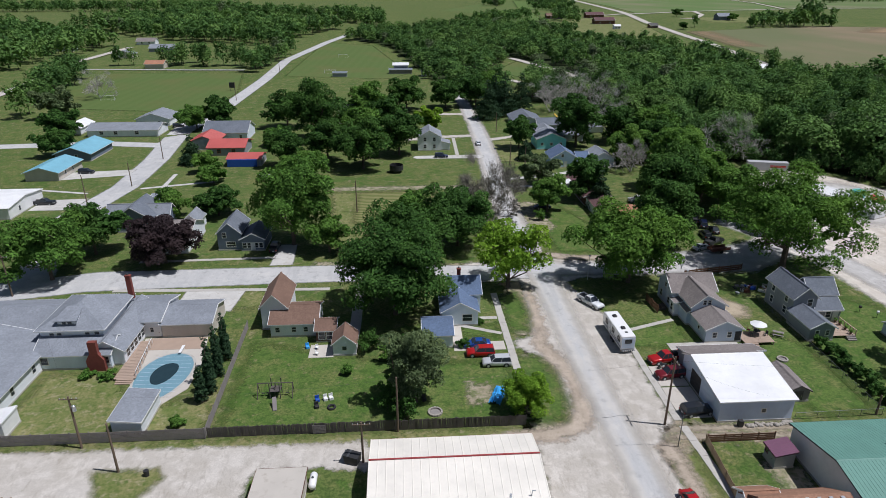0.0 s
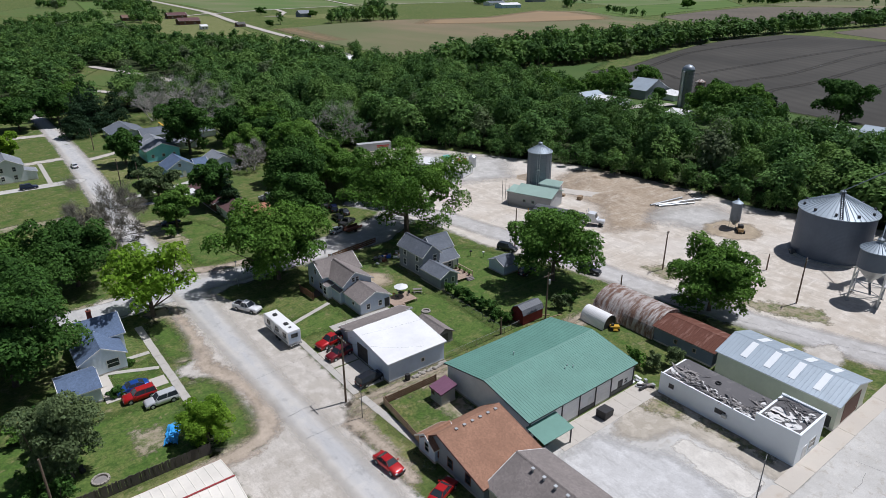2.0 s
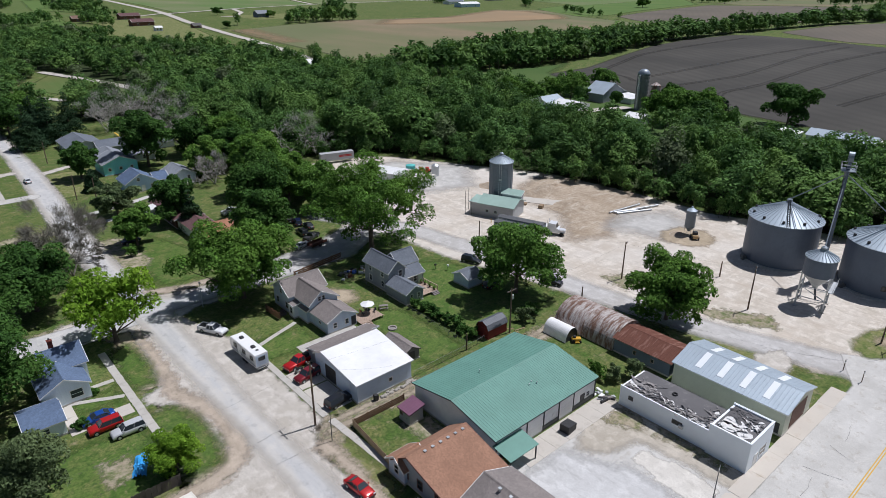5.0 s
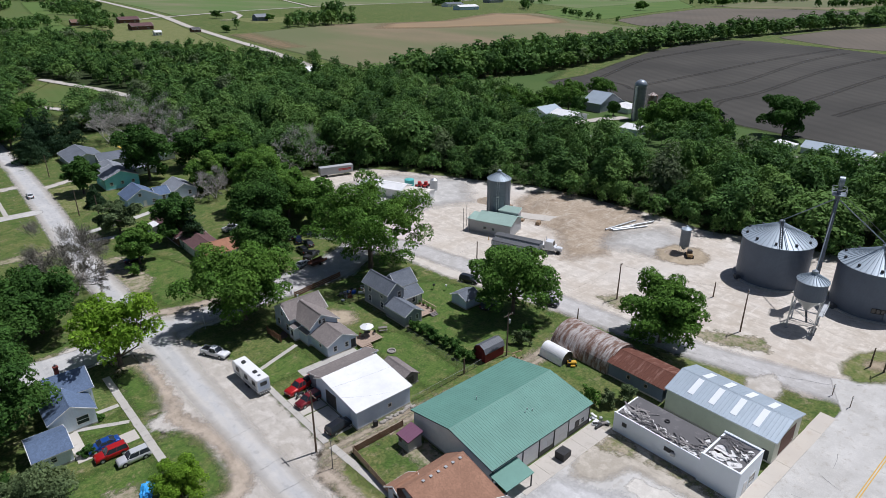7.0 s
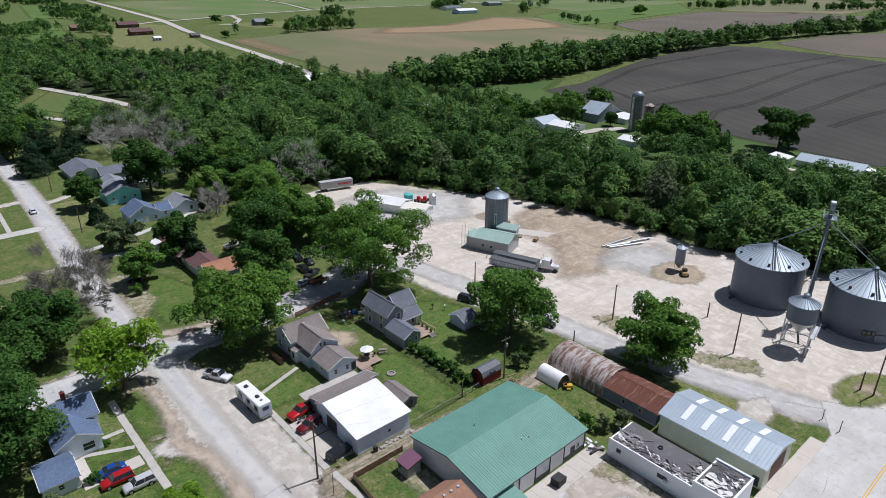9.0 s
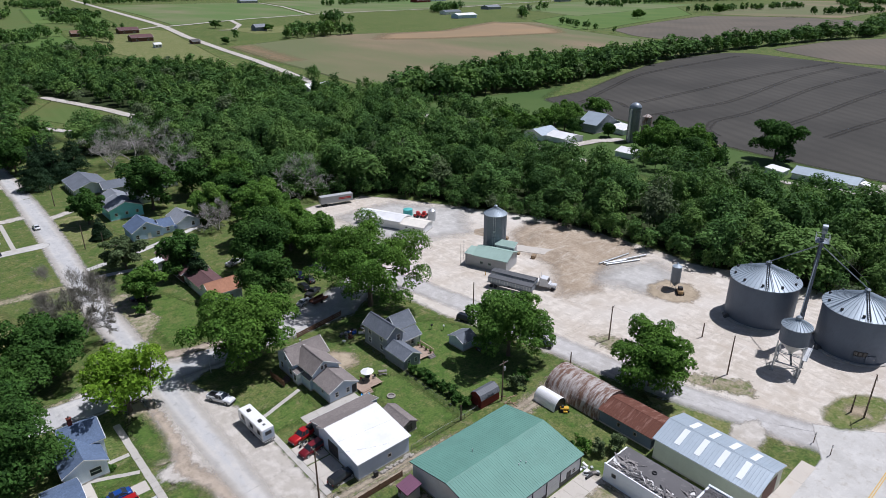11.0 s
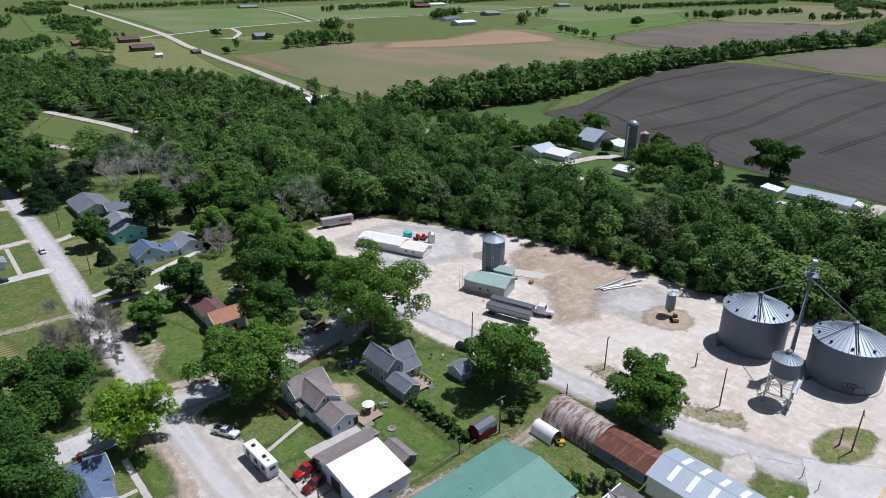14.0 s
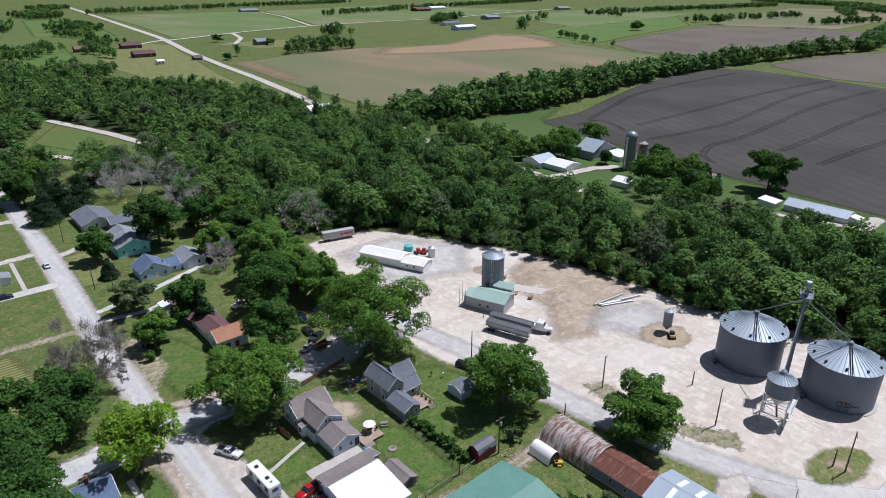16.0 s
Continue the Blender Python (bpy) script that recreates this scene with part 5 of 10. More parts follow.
def bare_tree(x, y, height, radius, label, seed, twig=TWIG, depths=5):
    """A tree with few leaves: branching all the way to twigs."""
    rng = np.random.default_rng(seed)
    base = thing("bare_tree", x, y, 0, label, "tree")
    wood = Shape()

    def grow(a, d, length, r, depth):
        b = a + d * length
        wood.rod(a, b, r, 6 if depth < 2 else 3, r * 0.6)
        if depth >= depths:
            return
        for _ in range(3 if depth < 4 else 5):
            nd = d + rng.normal(size=3) * 0.5 + np.array([0, 0, 0.04])
            grow(a + d * length * rng.uniform(0.55, 1.0), nd / np.linalg.norm(nd), length * rng.uniform(0.58, 0.8), max(r * 0.58, 0.045), depth + 1)

    for k in range(3):
        ang = 2.09 * k + rng.uniform(0, 1)
        d = np.array([math.cos(ang) * 0.95, math.sin(ang) * 0.95, 1.0])
        grow(np.zeros(3), d / np.linalg.norm(d), height * 0.33, 0.21, 0)
    part("trunk", wood, twig, base)
    c, s = crown_clumps(rng, radius, height * 0.3, height * 1.02, 60, 0.36, 0.6)
    part("twig_spray", card_mesh("twig_spray", twig_cards(rng, c, s, 9500 if y < 160 else 2600, 1.0), twig), twig, base, "fine grey twigs")
    return base


def bush(x, y, height, radius, leaf, label, seed, leaves=420, size=0.26, name="bush"):
    rng = np.random.default_rng(seed)
    base = thing(name, x, y, 0, label, "bush")
    c, s = crown_clumps(rng, radius, 0.0, height, 12)
    stem = Shape()
    for i in range(5):
        limb(stem, (0, 0, -0.1), c[i], 0.05, 0.02, rng, n=4)
    part("stem", stem, BARK, base)
    part("crown", card_mesh("crown", leaf_cards(rng, c, np.maximum(s * 0.8, 0.3), leaves, size), leaf), leaf, base)
    return base


TREES = [   # x, y, height, radius, leaf, label, leaves
    (-2.4, 106, 18.0, 11.8, LEAF_DARK, "huge dense dark green shade tree beside a drive", 9000),
    (12.0, 139, 15.0, 9.0, LEAF_DARK, "dark green round maple near the crossing", 5000),
    (1.0, 150, 10.5, 5.4, LEAF_MID, "young green tree at the field's edge", 2600),
    (20.6, 116.2, 16.5, 8.2, LEAF_LIME, "bright yellow-green tree beside the street corner", 2700),
    (46.0, 116.8, 16.8, 11.0, LEAF_OAK, "wide green shade tree over the street corner", 7600),
    (-27, 142, 20.5, 9.6, LEAF_MID, "tall green maple behind the slate house", 6200),
    (-54, 133, 11.0, 8.2, LEAF_COPPER, "dark copper-leaved tree before the houses", 4200),
    (-71.8, 139, 11.8, 7.8, LEAF_DARK, "dark green round tree by the house", 4000),
    (-75, 125.5, 14.4, 10.0, LEAF_MID, "green street tree with open crown", 4600),
    (38.5, 161.5, 10.5, 5.4, LEAF_MID, "green yard tree shading a parked blue car", 2600),
    (41, 186, 10.5, 6.0, LEAF_GREY, "pale willow-like tree beside a drive", 2600),
    (61.8, 138.5, 15.5, 7.4, LEAF_DARK, "dark tree shading parked cars", 4400),
    (70, 158, 19, 8.2, LEAF_DARK, "dark tall tree behind the parked cars", 4000),
    (78, 209, 13, 6.2, LEAF_FRESH, "light green round yard tree", 3000),
    (-50.4, 164, 7.6, 7.2, LEAF_DARK, "low dark green spreading tree", 2800),
    (-34.8, 252, 23, 12, LEAF_DARK, "tall dark village tree", 4600),
    (-16.6, 290, 17, 9.4, LEAF_MID, "green tree beside the brown roof", 3000),
    (1.4, 310, 16, 10.4, LEAF_DARK, "dark tree near the playing field", 3000),
    (20.8, 315, 14, 8.8, LEAF_DARK, "dark tree at the street's end", 2800),
    (-78, 276, 14, 6.0, LEAF_DARK, "narrow dark tree behind the grey house", 2200),
    (-88, 274, 10.5, 8.4, LEAF_MID, "green tree near the red roof", 2400),
    (-27, 219, 15, 8.6, LEAF_DARK, "dark yard tree in a group", 3200),
    (-14, 208, 16.5, 8.8, LEAF_DARK, "dark yard tree over the garden", 3400),
    (-2, 226, 16, 8.2, LEAF_DARK, "dark tree beside the white house", 3200),
    (-30, 192, 11, 8.0, LEAF_MID, "green tree behind the maple", 2800),
    (-40, 212, 14, 7, LEAF_DARK, "dark tree over the red garage", 2600),
    (-48, 243, 7, 5.6, LEAF_MID, "small green tree by the garage", 1800),
    (91.0, 81.0, 16.6, 10.0, LEAF_MID, "green dense tree beside the grey shed", 6000),
    (104.6, 53.5, 13.4, 9.6, LEAF_OAK, "green tree over the rusty roofs", 5400),
    (80, 179, 20, 8.0, LEAF_FRESH, "tall soft green willow-like tree", 4600),
    (74.5, 208, 11.0, 5.6, LEAF_FRESH, "bright green yard tree", 2600),
    (43, 233, 12.4, 5.6, LEAF_DARK, "dark green tree before the teal house", 3000),
    (65, 234, 20, 8.4, LEAF_DARK, "tall dark tree behind the teal house", 3600),
    (36, 318, 16, 7.6, LEAF_DARK, "dark tree by the street", 2400),
    (52, 171, 13.5, 5.6, LEAF_DARK, "dark narrow tree by the brown ranch house", 2800),
    (84, 167, 15, 7, LEAF_FRESH, "green tree at the wood's edge", 3600),
    (90, 180, 12, 7, LEAF_FRESH, "green tree beside the gravel yard", 3400),
    (90, 196, 16, 8, LEAF_FRESH, "green tree at the wood's edge", 3000),
    (-18, 137, 9, 5.0, LEAF_MID, "green tree beside the field", 1800),
    (1.5, 130, 14.5, 10, LEAF_DARK, "dark tree beyond the cross street", 3600),
    (86, 155, 14, 7, LEAF_MID, "green tree behind the shaded yard", 3000),
    (96, 196, 9, 5.5, LEAF_MID, "green tree beside the trailer", 2200), (90, 168, 12, 7, LEAF_MID, "green tree beside the gravel yard", 2800),
    (92, 145, 11, 6.5, LEAF_MID, "green tree by the road's bend", 2400), (88, 215, 15, 9, LEAF_DARK, "dark tree before the wood", 2400), (94, 232, 16, 9, LEAF_MID, "green tree before the wood", 2400), (82, 240, 15, 8, LEAF_DARK, "dark tree before the wood", 2200),
    (-118, 150, 13, 8, LEAF_MID, "green yard tree by the western street", 2400), (-125, 232, 10, 7, LEAF_DARK, "dark yard tree beside a low house", 2000),
    (-138, 262, 11, 8, LEAF_DARK, "dark tree near the white garage", 2000), (-158, 300, 13, 9, LEAF_GREY, "grey-green tree by the sports field", 2000),
    (-120, 168, 9, 5, LEAF_MID, "small green street tree", 1600),
    (-62, 163, 8, 5, LEAF_MID, "small tree behind the grey house", 1600), (-60, 195, 6, 5, LEAF_MID, "green garden bush tree", 1500),
    (-66, 208, 7, 4, LEAF_MID, "small tree before the red house", 1400), (-18, 250, 13, 9, LEAF_MID, "green tree among the gardens", 2600),
    (10, 262, 12, 6, LEAF_LIME, "light green tree near the white house", 2000), (-50, 275, 15, 9, LEAF_DARK, "dark tree behind the roofs", 2400),
    (46, 346, 14, 7, LEAF_MID, "green tree before the north wood", 2400), (35, 332, 13, 6.5, LEAF_DARK, "dark tree before the north wood", 2200),
    (-8, 262, 15, 8, LEAF_DARK, "dark tree behind the white house", 2400),
]
for i, (tx, ty, th, tr, leaf, label, count) in enumerate(TREES):
    tree(tx, ty, th, tr, leaf, label, 100 + i, leaves=int(count * 2.9), size=0.30 + 0.0013 * max(0, math.hypot(tx, ty) - 90),
         low=0.0 if leaf in (LEAF_LIME, LEAF_FRESH) else 0.08 if tr > 6 else 0.12, clumps=34 + int(tr * 4), loose={LEAF_LIME: 0.95, LEAF_GREY: 0.85, LEAF_FRESH: 0.5}.get(leaf, 0.2))
tree(16.8, 75.4, 6.4, 3.9, LEAF_LIME, "small feathery bright green tree at the street's edge", 111, low=0.0, leaves=11000, size=0.17, clumps=60, loose=0.35)
tree(0.6, 78.6, 13.4, 4.8, LEAF_GREY, "loose grey-green tree by the board fence", 109, low=0.06, leaves=15000, size=0.22, clumps=70, loose=0.4)
tree(82.0, 121.5, 22.0, 14.8, LEAF_OAK, "great open-crowned tree with two trunks by the road", 77, low=0.14, leaves=32000, size=0.30, clumps=130, forks=2, loose=0.7)
bare_tree(21.8, 152.5, 17.0, 9, "half-bare grey tree beside the street", 5, twig=GREY_TWIG, depths=6)
bare_tree(113.5, 211, 18, 7, "bare pale dead tree at the wood's edge", 6)
bare_tree(85, 256, 20, 8, "bare grey tree behind the houses", 8)
bare_tree(74.5, 199, 10, 5, "small bare tree beside the drive", 9)
bare_tree(80, 304, 19, 9, "bare grey tree before the woods", 10)
bare_tree(70, 302, 17, 9, "bare grey tree behind the back yards", 14)
bare_tree(90, 294, 19, 9, "bare grey tree with fine twigs before the woods", 15)
bare_tree(-160, 350, 14, 8, "bare grey tree by the far street", 11)
conifer(-73.3, 218, 10, 4.4, "dark green spruce in a garden", 21)
conifer(42.3, 216, 8, 3.0, "small dark spruce beside the street", 22)
conifer(38, 289, 19, 6.6, "broad dark spruce by the street", 23, leaves=6500)
conifer(47, 296, 21, 6.4, "tall dark spruce by the street", 24, leaves=6500)
conifer(56, 304, 18, 6.0, "dark spruce behind the houses", 25, leaves=5000)
conifer(44, 306, 20, 6.0, "tall dark spruce behind another one", 29, leaves=5000)
conifer(53.5, 163.5, 11, 3.4, "dark narrow evergreen before the ranch house", 26)
for i in range(7):
    conifer(-31.2 + (i % 2) * 0.7, 80.5 + i * 2.3, 7.2 + (i * 37 % 5) * 0.45, 0.8, "columnar dark evergreen in a clipped row", 40 + i, leaves=1500, name="columnar_evergreen", group="row of columnar evergreens", narrow=0.35)
for i in range(8):
    bush(70.6 + 0.35 * (i % 3) + i * 0.05, 90.0 - i * 2.3, 2.0 + 0.3 * (i % 3), 1.45, LEAF_DARK, "rounded dark green shrub in a hedge row", 60 + i, leaves=900, size=0.2)
for i, (bx, by, bh, br, leaf) in enumerate(((-3.4, 77.0, 4.0, 2.6, LEAF_DARK), (-2.8, 81.5, 3.0, 2.0, LEAF_MID), (-6.7, 93.4, 4.2, 2.8, LEAF_DARK), (-3.5, 90, 3, 2.2, LEAF_MID), (83, 71.5, 3.2, 2.4, LEAF_GREY), (86, 72.5, 3.0, 2.2, LEAF_DARK), (77.5, 50.5, 3.4, 2.2, LEAF_MID),
        (79.5, 48.2, 3.0, 1.8, LEAF_GREY), (82.5, 46.4, 4.2, 2.0, LEAF_GREY), (9.2, 93.6, 1.6, 1.2, LEAF_DARK), (-33, 74.8, 1.6, 1.3, LEAF_MID), (-23, 100.2, 1.2, 1.2, LEAF_MID), (-2, 87, 2.6, 1.8, LEAF_GREY), (76, 52.5, 2.4, 1.6, LEAF_DARK),
        (-10, 86.5, 1.6, 1.0, LEAF_MID), (-48, 87.5, 1.2, 1.6, LEAF_MID), (-51.5, 88.2, 1.0, 1.4, LEAF_MID), (12.8, 101.5, 1.0, 0.9, LEAF_MID), (-1.5, 92.5, 3.0, 2.0, LEAF_DARK), (-0.5, 74.2, 4.6, 2.4, LEAF_DARK), (35, 155, 3, 2, LEAF_MID), (57, 112.8, 2.0, 1.6, LEAF_DARK))):
    bush(bx, by, bh, br, leaf, "leafy green bush growing in the yard", 80 + i, leaves=1100, size=0.2)


# ---- woods, hedgerows and far groves ----
def grove(name, label, outlines, lines, step, low, high, cards, size, seed, leaf=HAZED_WOODS, gap=0.0):
    """Many trees grown together as one mesh: sprays and bare trunks."""
    rng = np.random.default_rng(seed)
    kinds = []
    for k in range(10):
        c, s = crown_clumps(np.random.default_rng(seed * 31 + k), 4.2 + 0.25 * k, 0.0, 14.0, 30, 0.6, 0.0)
        kinds.append(leaf_cards(rng, c, s, cards, size, rough=0.3))
    pts = [p[:2] for s in (*outlines, *lines) for p in s]
    wide = max([p[2] for s in lines for p in s], default=0)
    xs, ys = np.meshgrid(np.arange(min(p[0] for p in pts) - wide, max(p[0] for p in pts) + wide, step), np.arange(min(p[1] for p in pts) - wide, max(p[1] for p in pts) + wide, step))
    xs, ys = (v + rng.uniform(-0.5, 0.5, v.shape) * step for v in (xs, ys))
    d = np.full(xs.shape, -1e9)
    for s in outlines:
        d = np.maximum(d, inside_distance(xs, ys, s))
    for s in lines:
        d = np.maximum(d, line_distance(xs, ys, s))
    on = (d > 0) & (rng.uniform(size=xs.shape) > gap)
    xs, ys, edge = xs[on], ys[on], d[on]
    clouds, tints, blades = [], [], []
    for i, (px, py) in enumerate(zip(xs, ys)):
        patch = 0.5 + 0.5 * noise.noise(Vector((px * 0.018, py * 0.018, seed)))
        h = (low + (high - low) * (0.3 * patch + 0.7 * rng.uniform() ** 1.2)) / 14.0
        w = h * rng.uniform(0.68, 1.12)
        if edge[i] < step * 0.7 and gap == 0.0:
            h *= rng.uniform(0.6, 0.95)
            w = h * rng.uniform(1.0, 1.4)
        a, z = rng.uniform(0, 6.28), terrain(px, py)
        q = kinds[rng.integers(10)]
        rot = np.array([[math.cos(a) * w, -math.sin(a) * w, 0], [math.sin(a) * w, math.cos(a) * w, 0], [0, 0, h]])
        clouds.append(q @ rot.T + np.array([px, py, z]))
        tints.append(np.full(len(q), np.clip(0.2 * patch + 0.8 * rng.uniform() + rng.normal() * 0.05, 0, 1)))
        r, top = 0.2 * h, z + 9 * h
        blades.append([(px + r, py, z - 0.3), (px - r, py + r, z - 0.3), (px, py, top)])
    blade = np.array(blades)
    me = card_mesh(name, np.concatenate(clouds), leaf, (blade.reshape(-1, 3), np.arange(3 * len(blade)).reshape(-1, 3)), BARK, np.concatenate(tints))
    return tagged(new(name, me), label, "woods", kind="stuff")


grove("woodland", "dense green creek woodland behind the gravel yard", [
    [(92, 264), (97, 248), (97, 214), (113, 214), (132, 204), (146, 190), (157, 158), (168, 130), (173, 100), (173, 76), (179, 53), (185, 27), (186, -20), (232, -40), (246, 0), (240, 47), (236, 62), (233, 80), (227, 99), (221, 112), (215, 132), (215, 160),
     (216, 182), (221, 214), (229, 256), (234, 300), (235, 330), (124, 330), (110, 352), (72, 360), (62, 330), (92, 312)]], [], 8.4, 10.0, 22.5, 1400, 0.46, 301)
grove("undergrowth", "dark shrubs and saplings along the wood's edge", [], [[(99, 212, 5), (114, 211, 8), (132, 201, 9), (146, 189, 9), (157, 157, 9), (167, 130, 9), (172, 100, 9), (172, 76, 9), (178, 53, 9), (184, 27, 9), (185, -10, 9)]], 3.4, 4.0, 10, 300, 0.8, 311, gap=0.12)
grove("woodland", "green woodland stretching north of the village", [
    [(40, 345), (66, 368), (62, 395), (40, 400), (38, 430), (66, 470), (82, 520), (112, 440), (130, 372), (140, 332), (232, 332), (240, 322), (240, 380), (238, 410), (232, 470), (222, 520), (200, 575), (150, 625), (60, 675), (-30, 715), (-55, 645), (-15, 600), (12, 440), (14, 390), (20, 365)], [(60, 560), (92, 530), (100, 620), (170, 680), (90, 760), (20, 740), (10, 690)], [(66, 505), (84, 512), (60, 440), (44, 440)]],
    [], 9.2, 8.0, 18, 330, 0.86, 302)
grove("hedgerow", "dark hedgerow trees between the far fields", [], [[(268, 344, 22), (305, 338, 34), (355, 334, 46), (420, 334, 44), (500, 336, 28), (575, 338, 18), (640, 330, 12), (700, 322, 16), (790, 304, 10), (860, 290, 12), (930, 262, 10)], [(950, 270, 20), (1300, 330, 26)]],
    6.6, 12, 25, 230, 1.0, 303)
grove("far_grove", "trees along the farm road", [[(250, 240), (255, 322), (270, 315), (284, 262), (276, 232)]], [[(258, 146, 20), (266, 128, 22)], [(240, 122, 16), (250, 104, 24), (252, 82, 22)], [(252, 60, 14), (254, 40, 12)], [(257, 330, 14), (259, 370, 12), (266, 392, 10)], [(257, 418, 8), (262, 446, 10), (270, 470, 8)]], 7.5, 8, 15, 420, 0.62, 306, gap=0.1)
grove("far_grove", "trees round the far meadows", [[(90, 790), (60, 840), (110, 900), (180, 960), (190, 915), (130, 830)], [(120, 700), (180, 660), (190, 700), (140, 760)], [(215, 800), (235, 900), (255, 985), (225, 990), (195, 880)], [(230, 1080), (262, 1060), (250, 1140), (225, 1150)]],
    [[(236, 990, 10), (272, 965, 10)], [(322, 752, 6), (336, 746, 6)], [(740, 478, 5), (756, 550, 5), (802, 620, 12), (814, 664, 10)]], 11, 8, 16, 130, 1.35, 307, gap=0.12)
grove("far_grove", "groups of trees among the far farms", [[(385, 724), (405, 765), (440, 775), (500, 742), (498, 716), (440, 715)], [(540, 880), (560, 935), (600, 920), (590, 870)], [(900, 1000), (860, 1010), (950, 1110), (1010, 1080)]],
    [[(860, 765, 6), (1000, 900, 7), (1150, 960, 7)]], 12, 11, 22, 130, 1.45, 304, gap=0.1)
grove("far_grove", "distant tree lines near the horizon", [[(330, 1240), (280, 1180), (230, 1250), (300, 1420)], [(360, 1700), (300, 1650), (280, 1900), (420, 2000)], [(450, 2200), (380, 2260), (480, 2420), (520, 2330)], [(185, 1250), (150, 1400), (215, 1420)]],
    [[(1415, 1043, 30), (1397, 929, 24)], [(1378, 492, 14), (1600, 450, 30)], [(2166, 699, 40), (1800, 560, 30)], [(2100, 575, 60), (2600, 820, 110), (3000, 1270, 140)], [(1300, 700, 20), (1700, 640, 24)], [(900, 1450, 30), (1500, 1700, 40), (2200, 1900, 50)], [(1500, 1050, 40), (2400, 1000, 50)], [(470, 1900, 40), (900, 2100, 40), (1500, 2300, 60)]],
    14, 10, 19, 60, 2.3, 312, gap=0.1)
grove("far_grove", "park trees round the sports field", [], [[(-100, 470, 14), (-150, 480, 22), (-200, 476, 16)], [(-98, 425, 5), (-96, 540, 16)], [(-170, 300, 12), (-190, 360, 16), (-210, 430, 14)]], 10, 11, 20, 420, 0.72, 305, gap=0.1)
grove("far_grove", "village trees beyond the sports field", [[(-90, 560), (-110, 640), (-60, 760), (-300, 900), (-360, 760), (-230, 640), (-130, 600)], [(-330, 480), (-255, 430), (-250, 600), (-400, 720), (-480, 700)]],
    [[(-300, 1000, 60), (-60, 900, 60), (-30, 800, 30)], [(-700, 1100, 60), (-300, 1150, 60)]], 11, 11, 22, 150, 1.15, 308, gap=0.12)
for i, (tx, ty, th, tr) in enumerate(((304, 112, 19, 12.5), (292, 160, 13, 7), (300, 168, 13, 7), (318, 222, 13, 9), (276, 206, 9, 5), (1010, 640, 16, 13), (285, 190, 8, 4), (262, 225, 10, 6), (288, 140, 12, 6), (420, 830, 9, 7), (380, 910, 11, 8), (293, 222, 14, 8), (268, 133, 14, 8), (1282, 632, 18, 15), (311, 722, 8, 6))):
    tree(tx, ty, th, tr, LEAF_MID if i % 2 else LEAF_DARK, "farm tree standing by the yard and fields", 400 + i, leaves=13000 if th == 19 else 4200, size=0.54 if tx < 500 else 1.2, clumps=36, low=0.1)
for i, (tx, ty, th, tr) in enumerate(((271, 158, 14, 7.5), (269, 147, 17, 9.5), (279, 140, 16, 9), (270, 130, 13, 7), (252, 232, 9, 5.5), (259, 228, 11, 6), (272, 222, 13, 7), (278, 214, 14, 7.5), (262, 244, 12, 7), (284, 226, 12, 6.5), (247, 246, 8, 5))):
    tree(tx, ty, th, tr, LEAF_MID if i % 2 else LEAF_OAK, "round leafy tree before the farm sheds", 440 + i, leaves=6000 if i < 4 else 3600, size=0.46, clumps=46, low=0.06)
conifer(282, 131, 12, 3.2, "dark narrow spruce beside the farm barn", 27)
conifer(281, 126, 11, 2.8, "dark narrow spruce beside the farm barn", 28)
bare_tree(505, 352, 17, 8, "bare dead tree in the hedgerow", 12)

# ---- buildings along the street ----
win = lambda side, *along, sill=1.0, w=0.9, h=1.3: [(side, a, sill, w, h) for a in along]  # noqa: E731

# green metal hall
hall = building("metal_hall", "long metal hall with green ribbed roof and pale walls", "hall", [
    W((50.6, 73.2, 47.6, 65.2), 3.9, 5.6, "x", WALL_CREAM, GREEN_METAL, seam=0.46, trim=DARKTRIM, over=0.35,
      doors=[("S", 0.36, 3.4, 3.1, WHITE_METAL, 5), ("S", 0.68, 3.4, 3.1, WHITE_METAL, 5), ("S", 0.86, 0.95, 2.05, DARKTRIM, 0), ("S", 0.56, 0.95, 2.05, TRIM, 0), ("S", 0.17, 0.95, 2.05, DARKTRIM, 0)],
      windows=[("S", 0.92, 1.2, 0.7, 0.8)])])
for a, b_ in ((50.9, 56.9), (60.6, 64.1), (67.8, 73.0)):
    part("wainscot", Shape().box(a - 61.9, 47.52 - 56.4, 0.05, b_ - 61.9, 47.6 - 56.4, 0.9), DARKTRIM, hall)
for px in (50.66, 57.0, 60.7, 64.2, 67.7, 73.1):
    part("downpipe", Shape().box(px - 61.95, 47.45 - 56.4, 0.1, px - 61.83, 47.6 - 56.4, 3.6), DARKTRIM, hall)
awn = Shape()
slab(awn, [(-11.9, -12.2, 2.55), (-6.2, -12.2, 2.55), (-6.2, -8.75, 3.15), (-11.9, -8.75, 3.15)], 0.1)
aw = part("awning", awn, GREEN_METAL, hall)
for px, py in ((-11.6, -12.0), (-6.5, -12.0)):
    part("post", Shape().box(px - 0.08, py - 0.08, 0, px + 0.08, py + 0.08, 2.46), DARKTRIM, aw)
for vx, vy in ((-3.0, 3.0), (0.6, -4.2), (1.4, -3.9), (1.9, -4.6)):
    part("roof_vent", Shape().tube([(3.9, 0.09), (5.6, 0.09)], 8, Matrix.Translation((vx, vy, 0 if abs(vy) < 3.5 else -0.45))), PALE_STEEL, hall)

